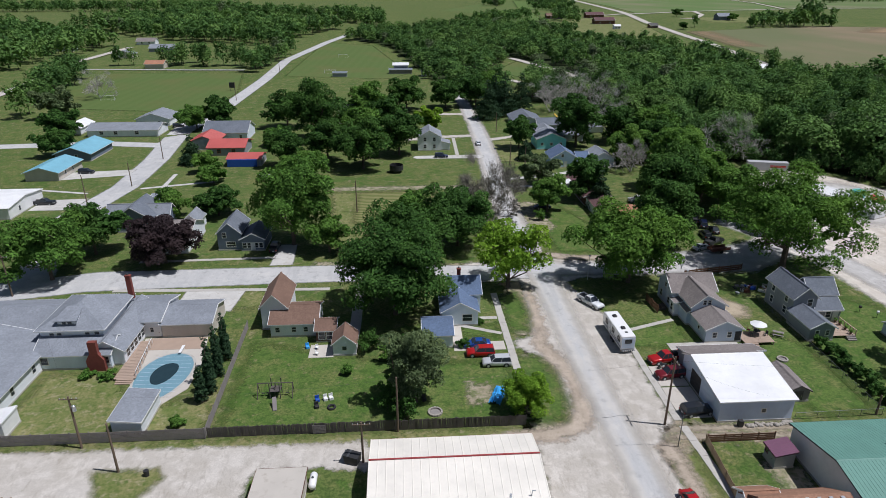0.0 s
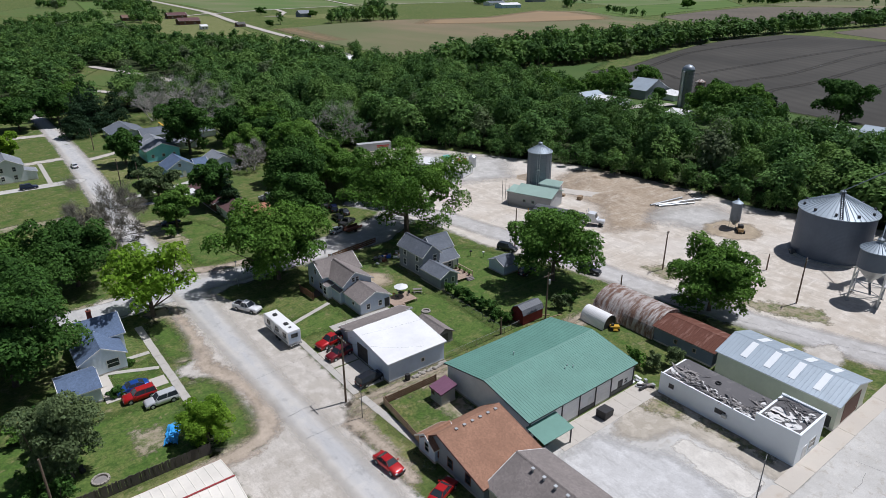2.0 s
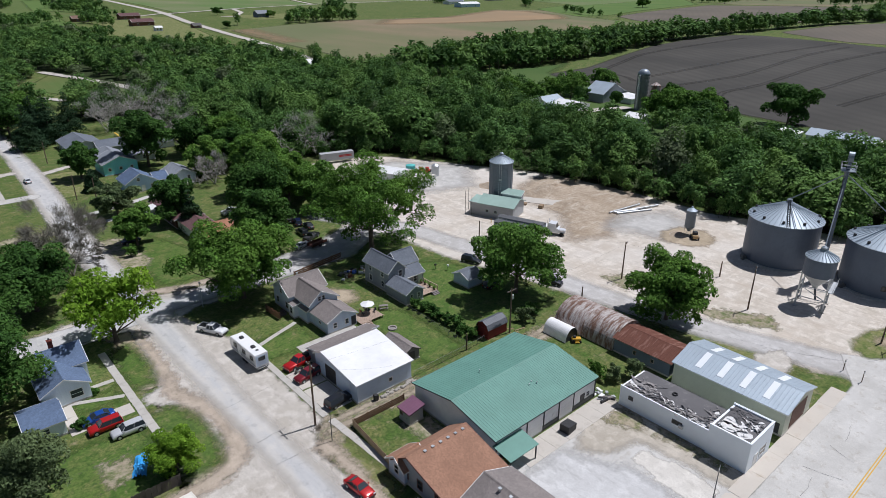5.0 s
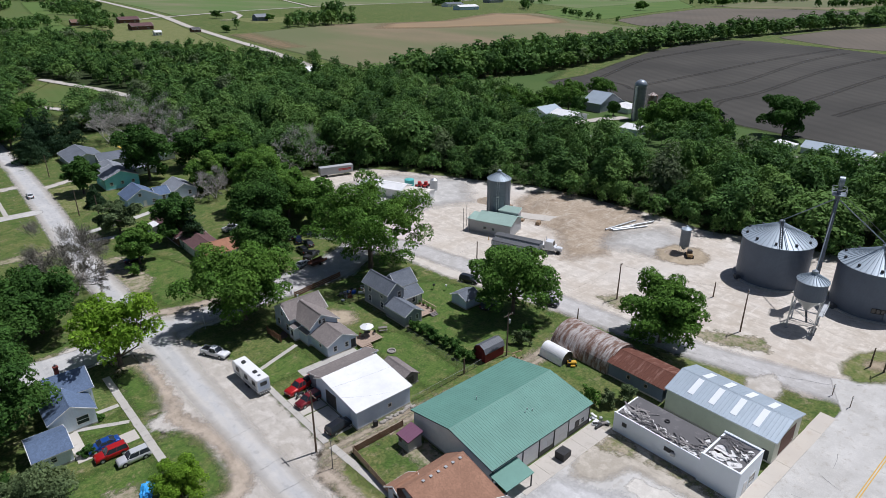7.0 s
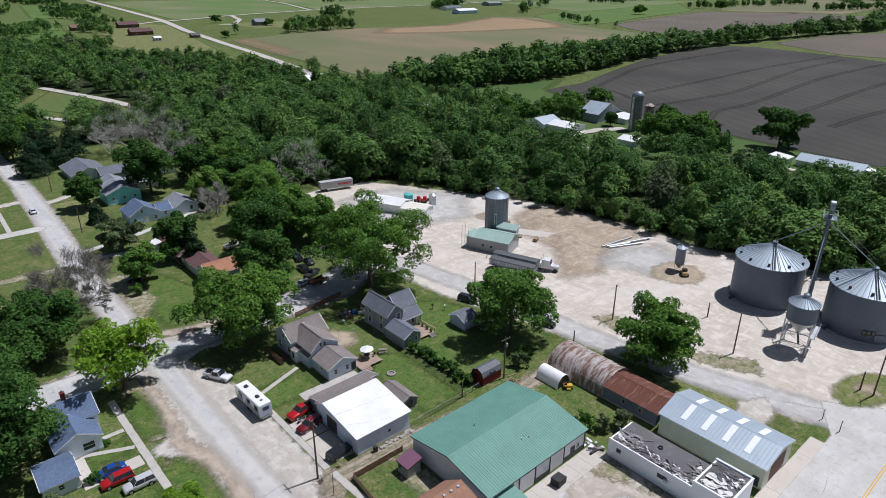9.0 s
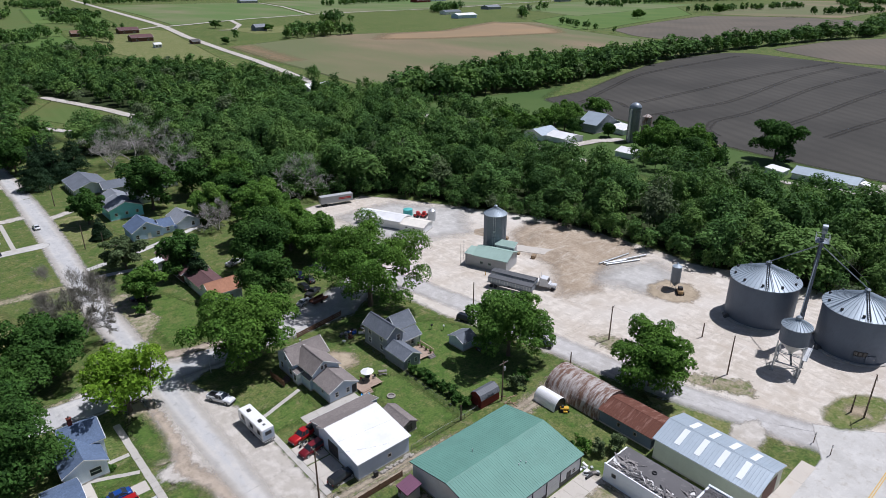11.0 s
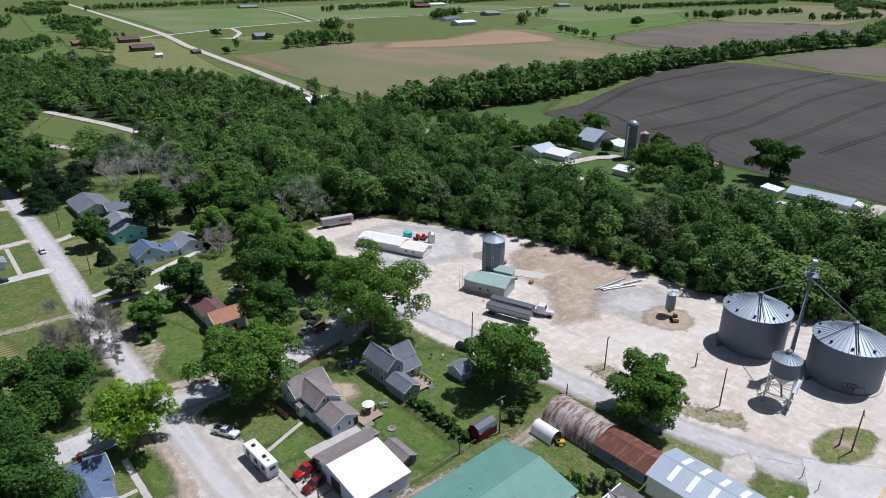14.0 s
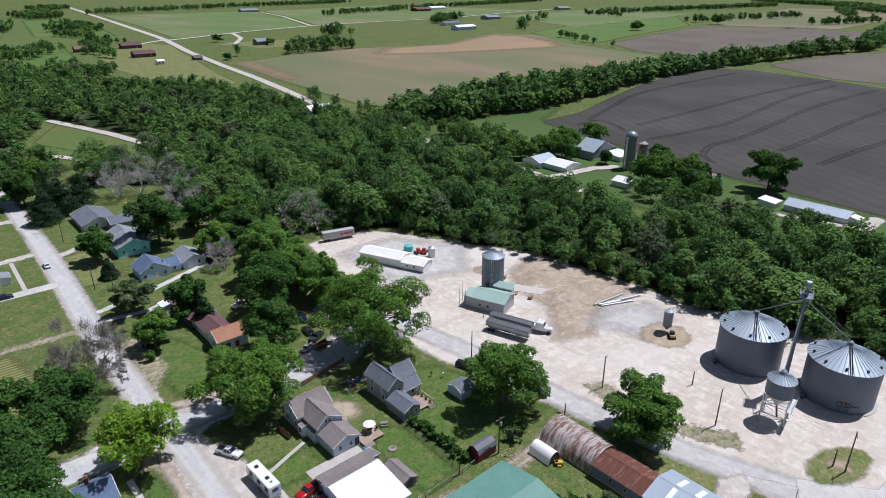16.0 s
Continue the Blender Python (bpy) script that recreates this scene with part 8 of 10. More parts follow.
def grain_bin(x, y, r, eave, top, label):
    b = thing("grain_bin", x, y, 0, label, "grain bin", "large grain bins")
    part("footing", Shape().tube([(-0.2, r + 0.7), (0.22, r + 0.7), (0.3, r + 0.5)], 48), SLAB, b)
    part("shell", ribbed_wall(Shape(), 0.3, eave, r, 64, 0.3, 0.014), SHADED_STEEL, b)
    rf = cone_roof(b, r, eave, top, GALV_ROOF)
    for i in range(10):
        a = 6.2832 * i / 10 + 0.3
        q = 0.9 * r
        z = eave + (top - eave) * 0.12
        part("roof_vent", Shape().box(-0.25, -0.26, 0, 0.25, 0.26, 0.6, bevel=0.08), DARKTRIM, rf, at=pose(q * math.cos(a), q * math.sin(a), z, 0, 0, math.degrees(a)))
    lad = Shape()
    for k in (-0.25, 0.25):
        lad.rod((-r - 0.25, k, 0.3), (-r - 0.25, k, eave + 0.4), 0.04, 4)
    for k in range(int(eave / 0.4)):
        lad.rod((-r - 0.25, -0.25, 0.6 + k * 0.4), (-r - 0.25, 0.25, 0.6 + k * 0.4), 0.025, 4)
    part("ladder", lad, PALE_STEEL, b, at=pose(0, 0, 0, 0, 0, 208))
    ups = Shape()
    for k in (-0.22, 0.22):
        ups.rod((-(r + 0.2), k, eave + 0.2), (-0.6, k, top + 0.15), 0.09, 4)
    for k in range(16):
        u = k / 15
        ups.rod((-(r + 0.2) * (1 - u) - 0.6 * u, -0.22, eave + 0.25 + (top - eave) * u), (-(r + 0.2) * (1 - u) - 0.6 * u, 0.22, eave + 0.25 + (top - eave) * u), 0.04, 4)
    part("roof_ladder", ups, DARKTRIM, b, at=pose(0, 0, 0, 0, 0, 25))
    fan = part("fan", Shape().tube([(-0.5, 0.5), (0.5, 0.5)], 14, Matrix.Translation((-r - 1.0, 0, 0.9)) @ Matrix.Rotation(radians(90), 4, "X")).box(-r - 1.2, -0.4, 0, -r - 0.1, 0.4, 0.8), STEEL, b, at=pose(0, 0, 0, 0, 0, 325))
    return b


b1 = grain_bin(151.8, 52.0, 7.8, 10.6, 14.4, "large grey steel grain bin with ribbed cone roof")
b2 = grain_bin(153.2, 31.0, 7.8, 10.6, 14.4, "large grey steel grain bin beside the tower")
for k in range(3):
    window(b2, Matrix.Rotation(radians(200 + k * 6.4), 4, "Z") @ pose(7.9, 0, 2.6, 0, 0, 90), 0.65, 0.9, BLACK, bars=False)
door(b2, Matrix.Rotation(radians(222), 4, "Z") @ pose(7.93, 0, 0.5, 0, 0, 90), 2.0, 1.8, SHADED_STEEL)

hop = thing("hopper_bin", 132.8, 37.2, 10, "steel hopper bin standing on a braced frame", "hopper bin")
part("shell", ribbed_wall(Shape(), 7.0, 10.8, 2.9, 32, 0.3, 0.014), SHADED_STEEL, hop)
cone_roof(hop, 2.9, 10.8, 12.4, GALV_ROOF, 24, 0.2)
part("hopper", Shape().tube([(7.0, 2.92), (4.4, 0.6), (4.0, 0.5)], 32), PALE_STEEL, hop)
for i, (px, py) in enumerate(((-2.5, -2.5), (2.5, -2.5), (2.5, 2.5), (-2.5, 2.5))):
    part("leg", Shape().box(px - 0.13, py - 0.13, 0, px + 0.13, py + 0.13, 7.4), PALE_STEEL, hop)
    qx, qy = ((2.5, -2.5), (2.5, 2.5), (-2.5, 2.5), (-2.5, -2.5))[i]
    for z in (2.4, 4.8):
        part("beam", Shape().rod((px, py, z), (qx, qy, z), 0.09, 4), PALE_STEEL, hop)
    part("brace", Shape().rod((px, py, 0.2), (qx, qy, 2.4), 0.06, 4), PALE_STEEL, hop)
    part("brace", Shape().rod((qx, qy, 2.4), (px, py, 4.8), 0.06, 4), PALE_STEEL, hop)
    part("foot", Shape().box(px - 0.4, py - 0.4, -0.1, px + 0.4, py + 0.4, 0.2), SLAB, hop)
part("catwalk", Shape().box(-3.2, -3.6, 4.75, 3.2, -2.7, 4.85).rod((-3.2, -3.55, 5.8), (3.2, -3.55, 5.8), 0.04, 4).rod((-3.2, -3.55, 4.8), (-3.2, -3.55, 5.8), 0.04, 4).rod((3.2, -3.55, 4.8), (3.2, -3.55, 5.8), 0.04, 4), PALE_STEEL, hop)
part("spout", Shape().rod((0, 0, 4.2), (-1.4, -0.8, 1.8), 0.22, 8), STEEL, hop)

LEG = (146.2, 40.4)
leg = thing("bucket_elevator", *LEG, 20, "tall steel bucket elevator with head platform and spouts", "grain elevator")
leg.scale = (1, 1, 1.08)
part("casing", Shape().box(-0.75, -0.28, 0, -0.25, 0.28, 25.4).box(0.25, -0.28, 0, 0.75, 0.28, 25.4), SHADED_STEEL, leg)
tower = Shape()
for k in range(13):
    z = 2.0 * k
    tower.rod((-0.75, -0.3, z), (0.75, -0.3, z + 2), 0.04, 4)
    tower.rod((0.75, 0.3, z), (-0.75, 0.3, z + 2), 0.04, 4)
    tower.box(-0.8, -0.32, z, 0.8, 0.32, z + 0.08)
part("lattice", tower, STEEL, leg)
part("head", Shape().box(-1.0, -0.5, 25.4, 1.0, 0.5, 26.2).tube([(-0.5, 0.95), (0.5, 0.95)], 14, Matrix.Translation((0, 0, 26.2)) @ Matrix.Rotation(radians(90), 4, "X")), GALV, leg)
part("platform", Shape().box(-1.7, -1.3, 23.6, 1.7, 1.3, 23.7), GALV, leg)
rails = Shape()
for px, py in ((-1.7, -1.3), (1.7, -1.3), (1.7, 1.3), (-1.7, 1.3)):
    rails.rod((px, py, 23.7), (px, py, 24.8), 0.04, 4)
for z in (24.25, 24.8):
    for a, b in (((-1.7, -1.3), (1.7, -1.3)), ((1.7, -1.3), (1.7, 1.3)), ((1.7, 1.3), (-1.7, 1.3)), ((-1.7, 1.3), (-1.7, -1.3))):
        rails.rod((*a, z), (*b, z), 0.035, 4)
part("railing", rails, PALE_STEEL, leg)
part("motor", Shape().box(0.9, -0.4, 25.2, 1.8, 0.4, 26.0, bevel=0.08), STEEL, leg)
part("distributor", Shape().tube([(23.5, 0.7), (22.4, 0.35)], 12), STEEL, leg)
part("ladder_cage", Shape().box(0.9, -0.4, 2.0, 1.0, 0.4, 24.0), STEEL, leg)
inv = Matrix.Rotation(radians(-20), 3, "Z")


def to_leg(x, y, z):
    return inv @ Vector((x - LEG[0], y - LEG[1], 0)) + Vector((0, 0, z / 1.08))


for tx, ty, tz in ((151.8, 52.0, 15.0), (153.2, 31.0, 15.0), (132.8, 37.2, 12.9)):
    part("spout", Shape().rod((0, 0, 22.8), to_leg(tx, ty, tz), 0.11, 8), GALV, leg)
part("guy_truss", Shape().rod((0, 0, 24.4), to_leg(153.2, 31.0, 16.2), 0.04, 4), STEEL, leg)
pit = solo("dump_pit", Shape().tube([(-0.1, 2.6), (0.9, 2.6), (1.0, 2.2)], 28), PAD, 152.6, 41.4, 0, "round pale concrete pit between the bins", "pit")

# old elevator: silo and green-roofed house
sl = thing("silo", 130.4, 123.8, 0, "tall galvanized silo with pointed roof", "silo")
part("shell", ribbed_wall(Shape(), 0.0, 13.0, 3.35, 40, 0.5, 0.05), SILO_WALL, sl)
cone_roof(sl, 3.35, 13.0, 14.9, GALV_ROOF, 26, 0.25)
for i in range(14):
    part("stiffener", Shape().box(3.36, -0.06, 0.0, 3.46, 0.06, 12.9), SILO_WALL, sl, at=pose(0, 0, 0, 0, 0, 360 * i / 14))
part("ladder_cage", Shape().rod((-3.7, -0.3, 0), (-3.7, -0.3, 13.6), 0.05, 4).rod((-3.7, 0.3, 0), (-3.7, 0.3, 13.6), 0.05, 4).box(-3.9, -0.4, 8.2, -3.4, 0.4, 8.5), PALE_STEEL, sl, at=pose(0, 0, 0, 0, 0, 40))
el = building("elevator_house", "pale elevator building with faded green metal roof", "building", [
    W((-5.2, 5.2, -4.0, 4.0), 3.8, 5.2, "x", WALL_GREY, PALE_GREEN_METAL, over=0.4, seam=0.7, trim=PALE_GREEN_METAL, windows=win("S", 0.25, 0.5, sill=1.4, w=0.8, h=0.7)),
    W((-8.0, -5.2, -3.8, 0.6), 3.6, 4.2, "N", WALL_GREY, PALE_GREEN_METAL, over=0.2, seam=0.7, trim=PALE_STEEL),
    W((-2.0, 4.0, 4.6, 6.6), 4.6, 5.4, "N", WALL_GREY, PALE_GREEN_METAL, over=0.2)], rot=-70.0, origin=(124.0, 117.2))
for px, py, h in ((-8.8, -5.2, 7.0), (-6.8, -5.2, 6.0), (-9.9, -1.0, 6.4)):
    part("pipe", Shape().rod((px, py, 0), (px, py, h), 0.07, 6), STEEL, el)
for px in (-8.5, -4.0, -3.0):
    solo("bollard", Shape().tube([(0, 0.12), (1.1, 0.12), (1.2, 0.06)], 8), YELLOW, 117.0 + (px + 8) * 0.4, 113.6 - (px + 8) * 0.9, 0, "yellow steel bollard before the elevator", "bollard")
lsd = building("storage_shed", "long white metal storage shed", "shed", [
    W((-11.5, 5.0, -3.6, 3.6), 3.0, 4.0, "x", WHITE_METAL, WHITE_METAL, over=0.3, seam=0.9, doors=[("S", 0.3, 3.0, 2.5, WHITE_METAL, 4), ("S", 0.7, 3.0, 2.5, WHITE_METAL, 4)]),
    W((5.0, 14.0, -3.9, 3.0), 2.5, 3.4, "x", WALL_CREAM, CREAM_METAL, over=0.3, seam=0.9, windows=win("S", 0.3, 0.6, w=0.7, h=0.6, sill=1.3), doors=[("E", 0.5, 2.6, 2.2, WALL_CREAM, 3)])], rot=-67.0, origin=(121.4, 164.0))
for tx, ty, r, h, mat, label in ((134.6, 158.4, 1.3, 4.2, PALE_STEEL, "small silver tank on the yard"), (131.5, 168.0, 1.7, 2.6, TEAL, "round teal plastic tank")):
    solo("tank", Shape().tube([(0, r), (h * 0.85, r), (h, r * 0.3)], 20), mat, tx, ty, 0, label, "tank")
for i, (tx, ty) in enumerate(((133.0, 164.0), (134.6, 162.6))):
    im = thing("farm_implement", tx, ty, 30 * i, "red farm implement parked on the yard", "implement")
    part("frame", Shape().box(-1.4, -0.7, 0.6, 1.4, 0.7, 1.0, bevel=0.1).box(-0.6, -0.6, 1.0, 0.4, 0.6, 2.1, bevel=0.15), RED, im)
    for wx in (-1.0, 1.0):
        for wy in (-0.8, 0.8):
            part("wheel", Shape().tube([(-0.15, 0.55), (0.15, 0.55)], 14, Matrix.Translation((wx, wy, 0.55)) @ Matrix.Rotation(radians(90), 4, "X")), RUBBER, im)


def box_trailer(x, y, rot, length, label, body_mat, roofmat=None, h=2.7, name="semi_trailer", hopper=False):
    t = thing(name, x, y, rot, label, "trailer")
    if hopper:
        s = Shape()
        for x0, x1 in ((-length / 2, 0), (0, length / 2)):
            s.add([(x0, -1.25, 3.0), (x1, -1.25, 3.0), (x1, 1.25, 3.0), (x0, 1.25, 3.0), (x0, -1.25, 1.9), (x1, -1.25, 1.9), (x1, 1.25, 1.9), (x0, 1.25, 1.9),
                   ((x0 + x1) / 2 - 0.5, -0.5, 0.7), ((x0 + x1) / 2 + 0.5, -0.5, 0.7), ((x0 + x1) / 2 + 0.5, 0.5, 0.7), ((x0 + x1) / 2 - 0.5, 0.5, 0.7)],
                  [(0, 1, 2, 3), (0, 4, 5, 1), (1, 5, 6, 2), (2, 6, 7, 3), (3, 7, 4, 0), (4, 8, 9, 5), (5, 9, 10, 6), (6, 10, 11, 7), (7, 11, 8, 4), (8, 11, 10, 9)])
        part("body", s, body_mat, t)
        part("tarp", Shape().prism([(-1.3, 2.98), (1.3, 2.98), (1.25, 3.15), (0, 3.45), (-1.25, 3.15)], -length / 2, length / 2, Matrix.Rotation(radians(90), 4, "Z")), roofmat, t, "dark roll tarp")
        rb = Shape()
        for k in range(int(length / 0.8)):
            for sy in (-1.28, 1.28):
                rb.box(-length / 2 + 0.3 + k * 0.8, sy - 0.04, 1.9, -length / 2 + 0.36 + k * 0.8, sy + 0.04, 3.0)
        part("stakes", rb, PALE_STEEL, t)
    else:
        part("body", Shape().box(-length / 2, -1.25, 1.1, length / 2, 1.25, 1.1 + h, bevel=0.06), body_mat, t)
    part("chassis", Shape().box(-length / 2 + 0.3, -0.5, 0.85, length / 2 - 0.3, 0.5, 1.08), STEEL, t)
    for wx in (-length / 2 + 1.0, -length / 2 + 2.2):
        for wy in (-1.0, 1.0):
            part("wheel", Shape().tube([(-0.2, 0.3), (-0.2, 0.5), (0.2, 0.5), (0.2, 0.3)], 14, Matrix.Translation((wx, wy, 0.5)) @ Matrix.Rotation(radians(90), 4, "X")), RUBBER, t)
    part("landing_gear", Shape().box(length / 2 - 3, -0.8, 0, length / 2 - 2.85, -0.65, 0.9).box(length / 2 - 3, 0.65, 0, length / 2 - 2.85, 0.8, 0.9), STEEL, t)
    return t


tr = box_trailer(118.6, 195.0, -14, 12.5, "weathered grey box trailer with red bars at the yard's end", WALL_GREY)
for k in (-1, 1):
    part("stripe", Shape().box(0.6, k * 1.262 - 0.006, 2.5, 5.4, k * 1.262 + 0.006, 2.85), RED, tr, "faded red bars where lettering was")
    part("stripe", Shape().box(0.6, k * 1.262 - 0.006, 2.1, 5.4, k * 1.262 + 0.006, 2.4), RED, tr)
box_trailer(118.6, 104.6, -72, 13.0, "grey grain hopper trailer with dark tarp", GALV, STEEL, name="grain_trailer", hopper=True)
box_trailer(115.2, 102.6, -72, 13.0, "grey grain hopper trailer beside another one", GALV, STEEL, name="grain_trailer", hopper=True)


def semi(x, y, rot, label, paint):
    t = thing("semi_truck", x, y, rot, label, "truck")
    part("cab", Shape().prism([(-1.6, 0.9), (1.2, 0.9), (1.2, 1.9), (0.7, 2.1), (0.4, 3.2), (-1.4, 3.3), (-1.6, 3.1)], -1.15, 1.15), paint, t)
    part("hood", Shape().box(1.2, -0.8, 0.8, 2.9, 0.8, 1.75, bevel=0.2), paint, t)
    part("windscreen", Shape().prism([(0.47, 3.0), (0.74, 2.12), (0.78, 2.12), (0.52, 3.02)], -1.0, 1.0), GLASS, t)
    part("chassis", Shape().box(-5.2, -0.5, 0.7, 2.7, 0.5, 0.95), STEEL, t)
    part("box", Shape().box(-5.4, -1.2, 1.0, -1.9, 1.2, 2.2, bevel=0.06), WHITE_METAL, t)
    for wx in (2.0, -3.2, -4.4):
        for wy in (-1.0, 1.0):
            part("wheel", Shape().tube([(-0.18, 0.5), (0.18, 0.5)], 14, Matrix.Translation((wx, wy, 0.5)) @ Matrix.Rotation(radians(90), 4, "X")), RUBBER, t)
    for wy in (-0.95, 0.95):
        part("stack", Shape().rod((-1.75, wy, 1.0), (-1.75, wy, 3.9), 0.08, 8), CHROME, t)
    return t


semi(123.4, 97.2, -65, "white semi truck parked behind the grain trailers", CAR_WHITE)
semi(166.0, 54.5, -60, "red semi truck behind the grain bin", CAR_RED)
box_trailer(168.5, 60.0, -60, 11.0, "grey grain trailer behind the bin", GALV, STEEL, name="grain_trailer", hopper=True)
sbn = thing("feed_bin", 149.6, 73.8, 0, "small upright steel bin on legs", "bin")
part("shell", ribbed_wall(Shape(), 2.2, 6.8, 1.25, 20, 0.4, 0.04), SILO_WALL, sbn)
part("roof", Shape().tube([(6.8, 1.35), (7.5, 0.25), (7.8, 0.2)], 20), GALV_ROOF, sbn)
part("cone", Shape().tube([(2.2, 1.25), (1.0, 0.25)], 20), GALV, sbn)
for i in range(4):
    a = 0.8 + 1.571 * i
    part("leg", Shape().rod((1.2 * math.cos(a), 1.2 * math.sin(a), 0), (1.2 * math.cos(a), 1.2 * math.sin(a), 3.0), 0.06, 4), PALE_STEEL, sbn)
ld = thing("skid_loader", 148.0, 71.2, 40, "tan skid loader parked beside the small bin", "loader")
part("body", Shape().box(-1.2, -0.7, 0.5, 0.9, 0.7, 1.3, bevel=0.12), ORANGE, ld)
part("cab", Shape().box(-0.6, -0.6, 1.3, 0.5, 0.6, 2.1, bevel=0.12), BLACK, ld)
part("bucket", Shape().prism([(1.2, 0.1), (2.0, 0.1), (1.3, 0.9), (1.2, 0.9)], -0.85, 0.85), STEEL, ld)
for wx in (-0.75, 0.65):
    for wy in (-0.82, 0.82):
        part("wheel", Shape().tube([(-0.15, 0.42), (0.15, 0.42)], 12, Matrix.Translation((wx, wy, 0.42)) @ Matrix.Rotation(radians(90), 4, "X")), RUBBER, ld)
for i, (ax, ay, bx_, by_) in enumerate(((147.5, 97.0, 160.5, 95.5), (148.4, 96.0, 163.5, 91.2), (148.6, 95.2, 159.0, 90.6), (149.4, 95.6, 155.5, 93.0))):
    p = Shape().rod((0, 0, 0.3 + 0.16 * (i % 2)), (bx_ - ax, by_ - ay, 0.3 + 0.16 * (i % 2)), 0.28, 10)
    solo("steel_pipe", p, PALE_STEEL, ax, ay, 0, "long pale steel auger pipe lying on the gravel", "pipe", "stack of pipes")
rng = np.random.default_rng(12)


def heap(name, x, y, r, h, mat, label, seed, n=26, flat=1.0):
    """A loose heap with an uneven outline."""
    s = Shape()
    vs, rings = [], 7
    for j in range(rings):
        u = j / (rings - 1)
        for i in range(n):
            a = 6.2832 * i / n
            k = 1 + 0.22 * noise.noise(Vector((math.cos(a) * 1.3 + seed, math.sin(a) * 1.3, u * 2)))
            z = h * (math.cos(u * 3.1416) * 0.5 + 0.5) * (1 + 0.35 * noise.noise(Vector((math.cos(a) * 2, math.sin(a) * 2 + seed, u * 3))))
            vs.append((r * u * k * math.cos(a), r * u * k * math.sin(a) * flat, z - (0.05 if j == rings - 1 else 0)))
    fs = [(j * n + i, (j + 1) * n + i, (j + 1) * n + (i + 1) % n, j * n + (i + 1) % n) for j in range(rings - 1) for i in range(n)]
    return solo(name, s.add(vs, fs), mat, x, y, 0, label, "heap", smooth=True)


DIRT_NODES = Nodes("heaped_dirt")
dirt_colour, dirt_grain = dirt_surface(DIRT_NODES)
DIRT_NODES.bump(dirt_grain, 0.6, 0.15)
DIRT = DIRT_NODES.done(dirt_colour, 0.95, 0, 0.2)
heap("dirt_mound", 152, 122, 9.5, 1.7, DIRT, "broad low heap of tan dirt", 1, flat=0.7)
heap("dirt_mound", 146, 108, 9.0, 1.0, DIRT, "low spread heap of tan dirt", 2, flat=0.8)
heap("dirt_mound", 140.5, 137.5, 4.5, 1.3, DIRT, "small dirt heap beside the silo", 3)
heap("dirt_mound", 147.5, 75.6, 2.6, 0.7, DIRT, "small spilled grain heap", 4)
for px, py, sx, sy, sz in ((143.5, 133.0, 2.2, 1.4, 1.3), (141.0, 128.5, 1.6, 1.0, 0.9), (136.5, 113.0, 2.0, 1.2, 1.0), (135.0, 118.2, 1.4, 1.4, 0.6)):
    solo("wooden_crate", Shape().box(-sx / 2, -sy / 2, 0, sx / 2, sy / 2, sz, bevel=0.04), TAN_WOOD, px, py, 25, "tan wooden crate on the dirt yard", "crate")
solo("concrete_pad", Shape().tube([(-0.1, 2.6), (0.18, 2.6), (0.22, 2.4)], 26), PAD, 138.8, 120.6, 0, "round pale concrete pad beside the silo", "pad")
solo("concrete_pad", Shape().box(-5, -2.4, -0.1, 5, 2.4, 0.14, bevel=0.05), PAD, 141.5, 116.0, -60, "long pale concrete pad on the yard", "pad")

# ---- vehicles ----
def loft(shape, sections):
    n = len(sections[0])
    vs = [p for s in sections for p in s]
    fs = [tuple(range(n - 1, -1, -1)), tuple((len(sections) - 1) * n + i for i in range(n))]
    fs += [(k * n + i, k * n + (i + 1) % n, (k + 1) * n + (i + 1) % n, (k + 1) * n + i) for k in range(len(sections) - 1) for i in range(n)]
    return shape.add(vs, fs)


KINDS = {   # length, width, body stations (x share, top z), cabin (rear bottom, rear top, front top, front bottom), roof z
    "sedan": (4.7, 1.80, ((-0.5, 0.82), (-0.44, 0.98), (-0.28, 1.0), (0.16, 0.98), (0.42, 0.84), (0.5, 0.66)), (-0.36, -0.2, 0.06, 0.2), 1.44),
    "suv": (4.75, 1.88, ((-0.5, 0.95), (-0.47, 1.08), (-0.2, 1.1), (0.2, 1.08), (0.44, 0.98), (0.5, 0.78)), (-0.485, -0.44, 0.08, 0.22), 1.76),
    "van": (4.9, 1.92, ((-0.5, 0.9), (-0.47, 1.02), (-0.2, 1.04), (0.25, 1.0), (0.45, 0.86), (0.5, 0.66)), (-0.485, -0.45, 0.1, 0.3), 1.72),
    "pickup": (5.8, 1.98, ((-0.5, 1.02), (-0.48, 1.06), (-0.1, 1.08), (0.2, 1.12), (0.45, 1.08), (0.5, 0.9)), (-0.14, -0.11, 0.09, 0.21), 1.88),
}


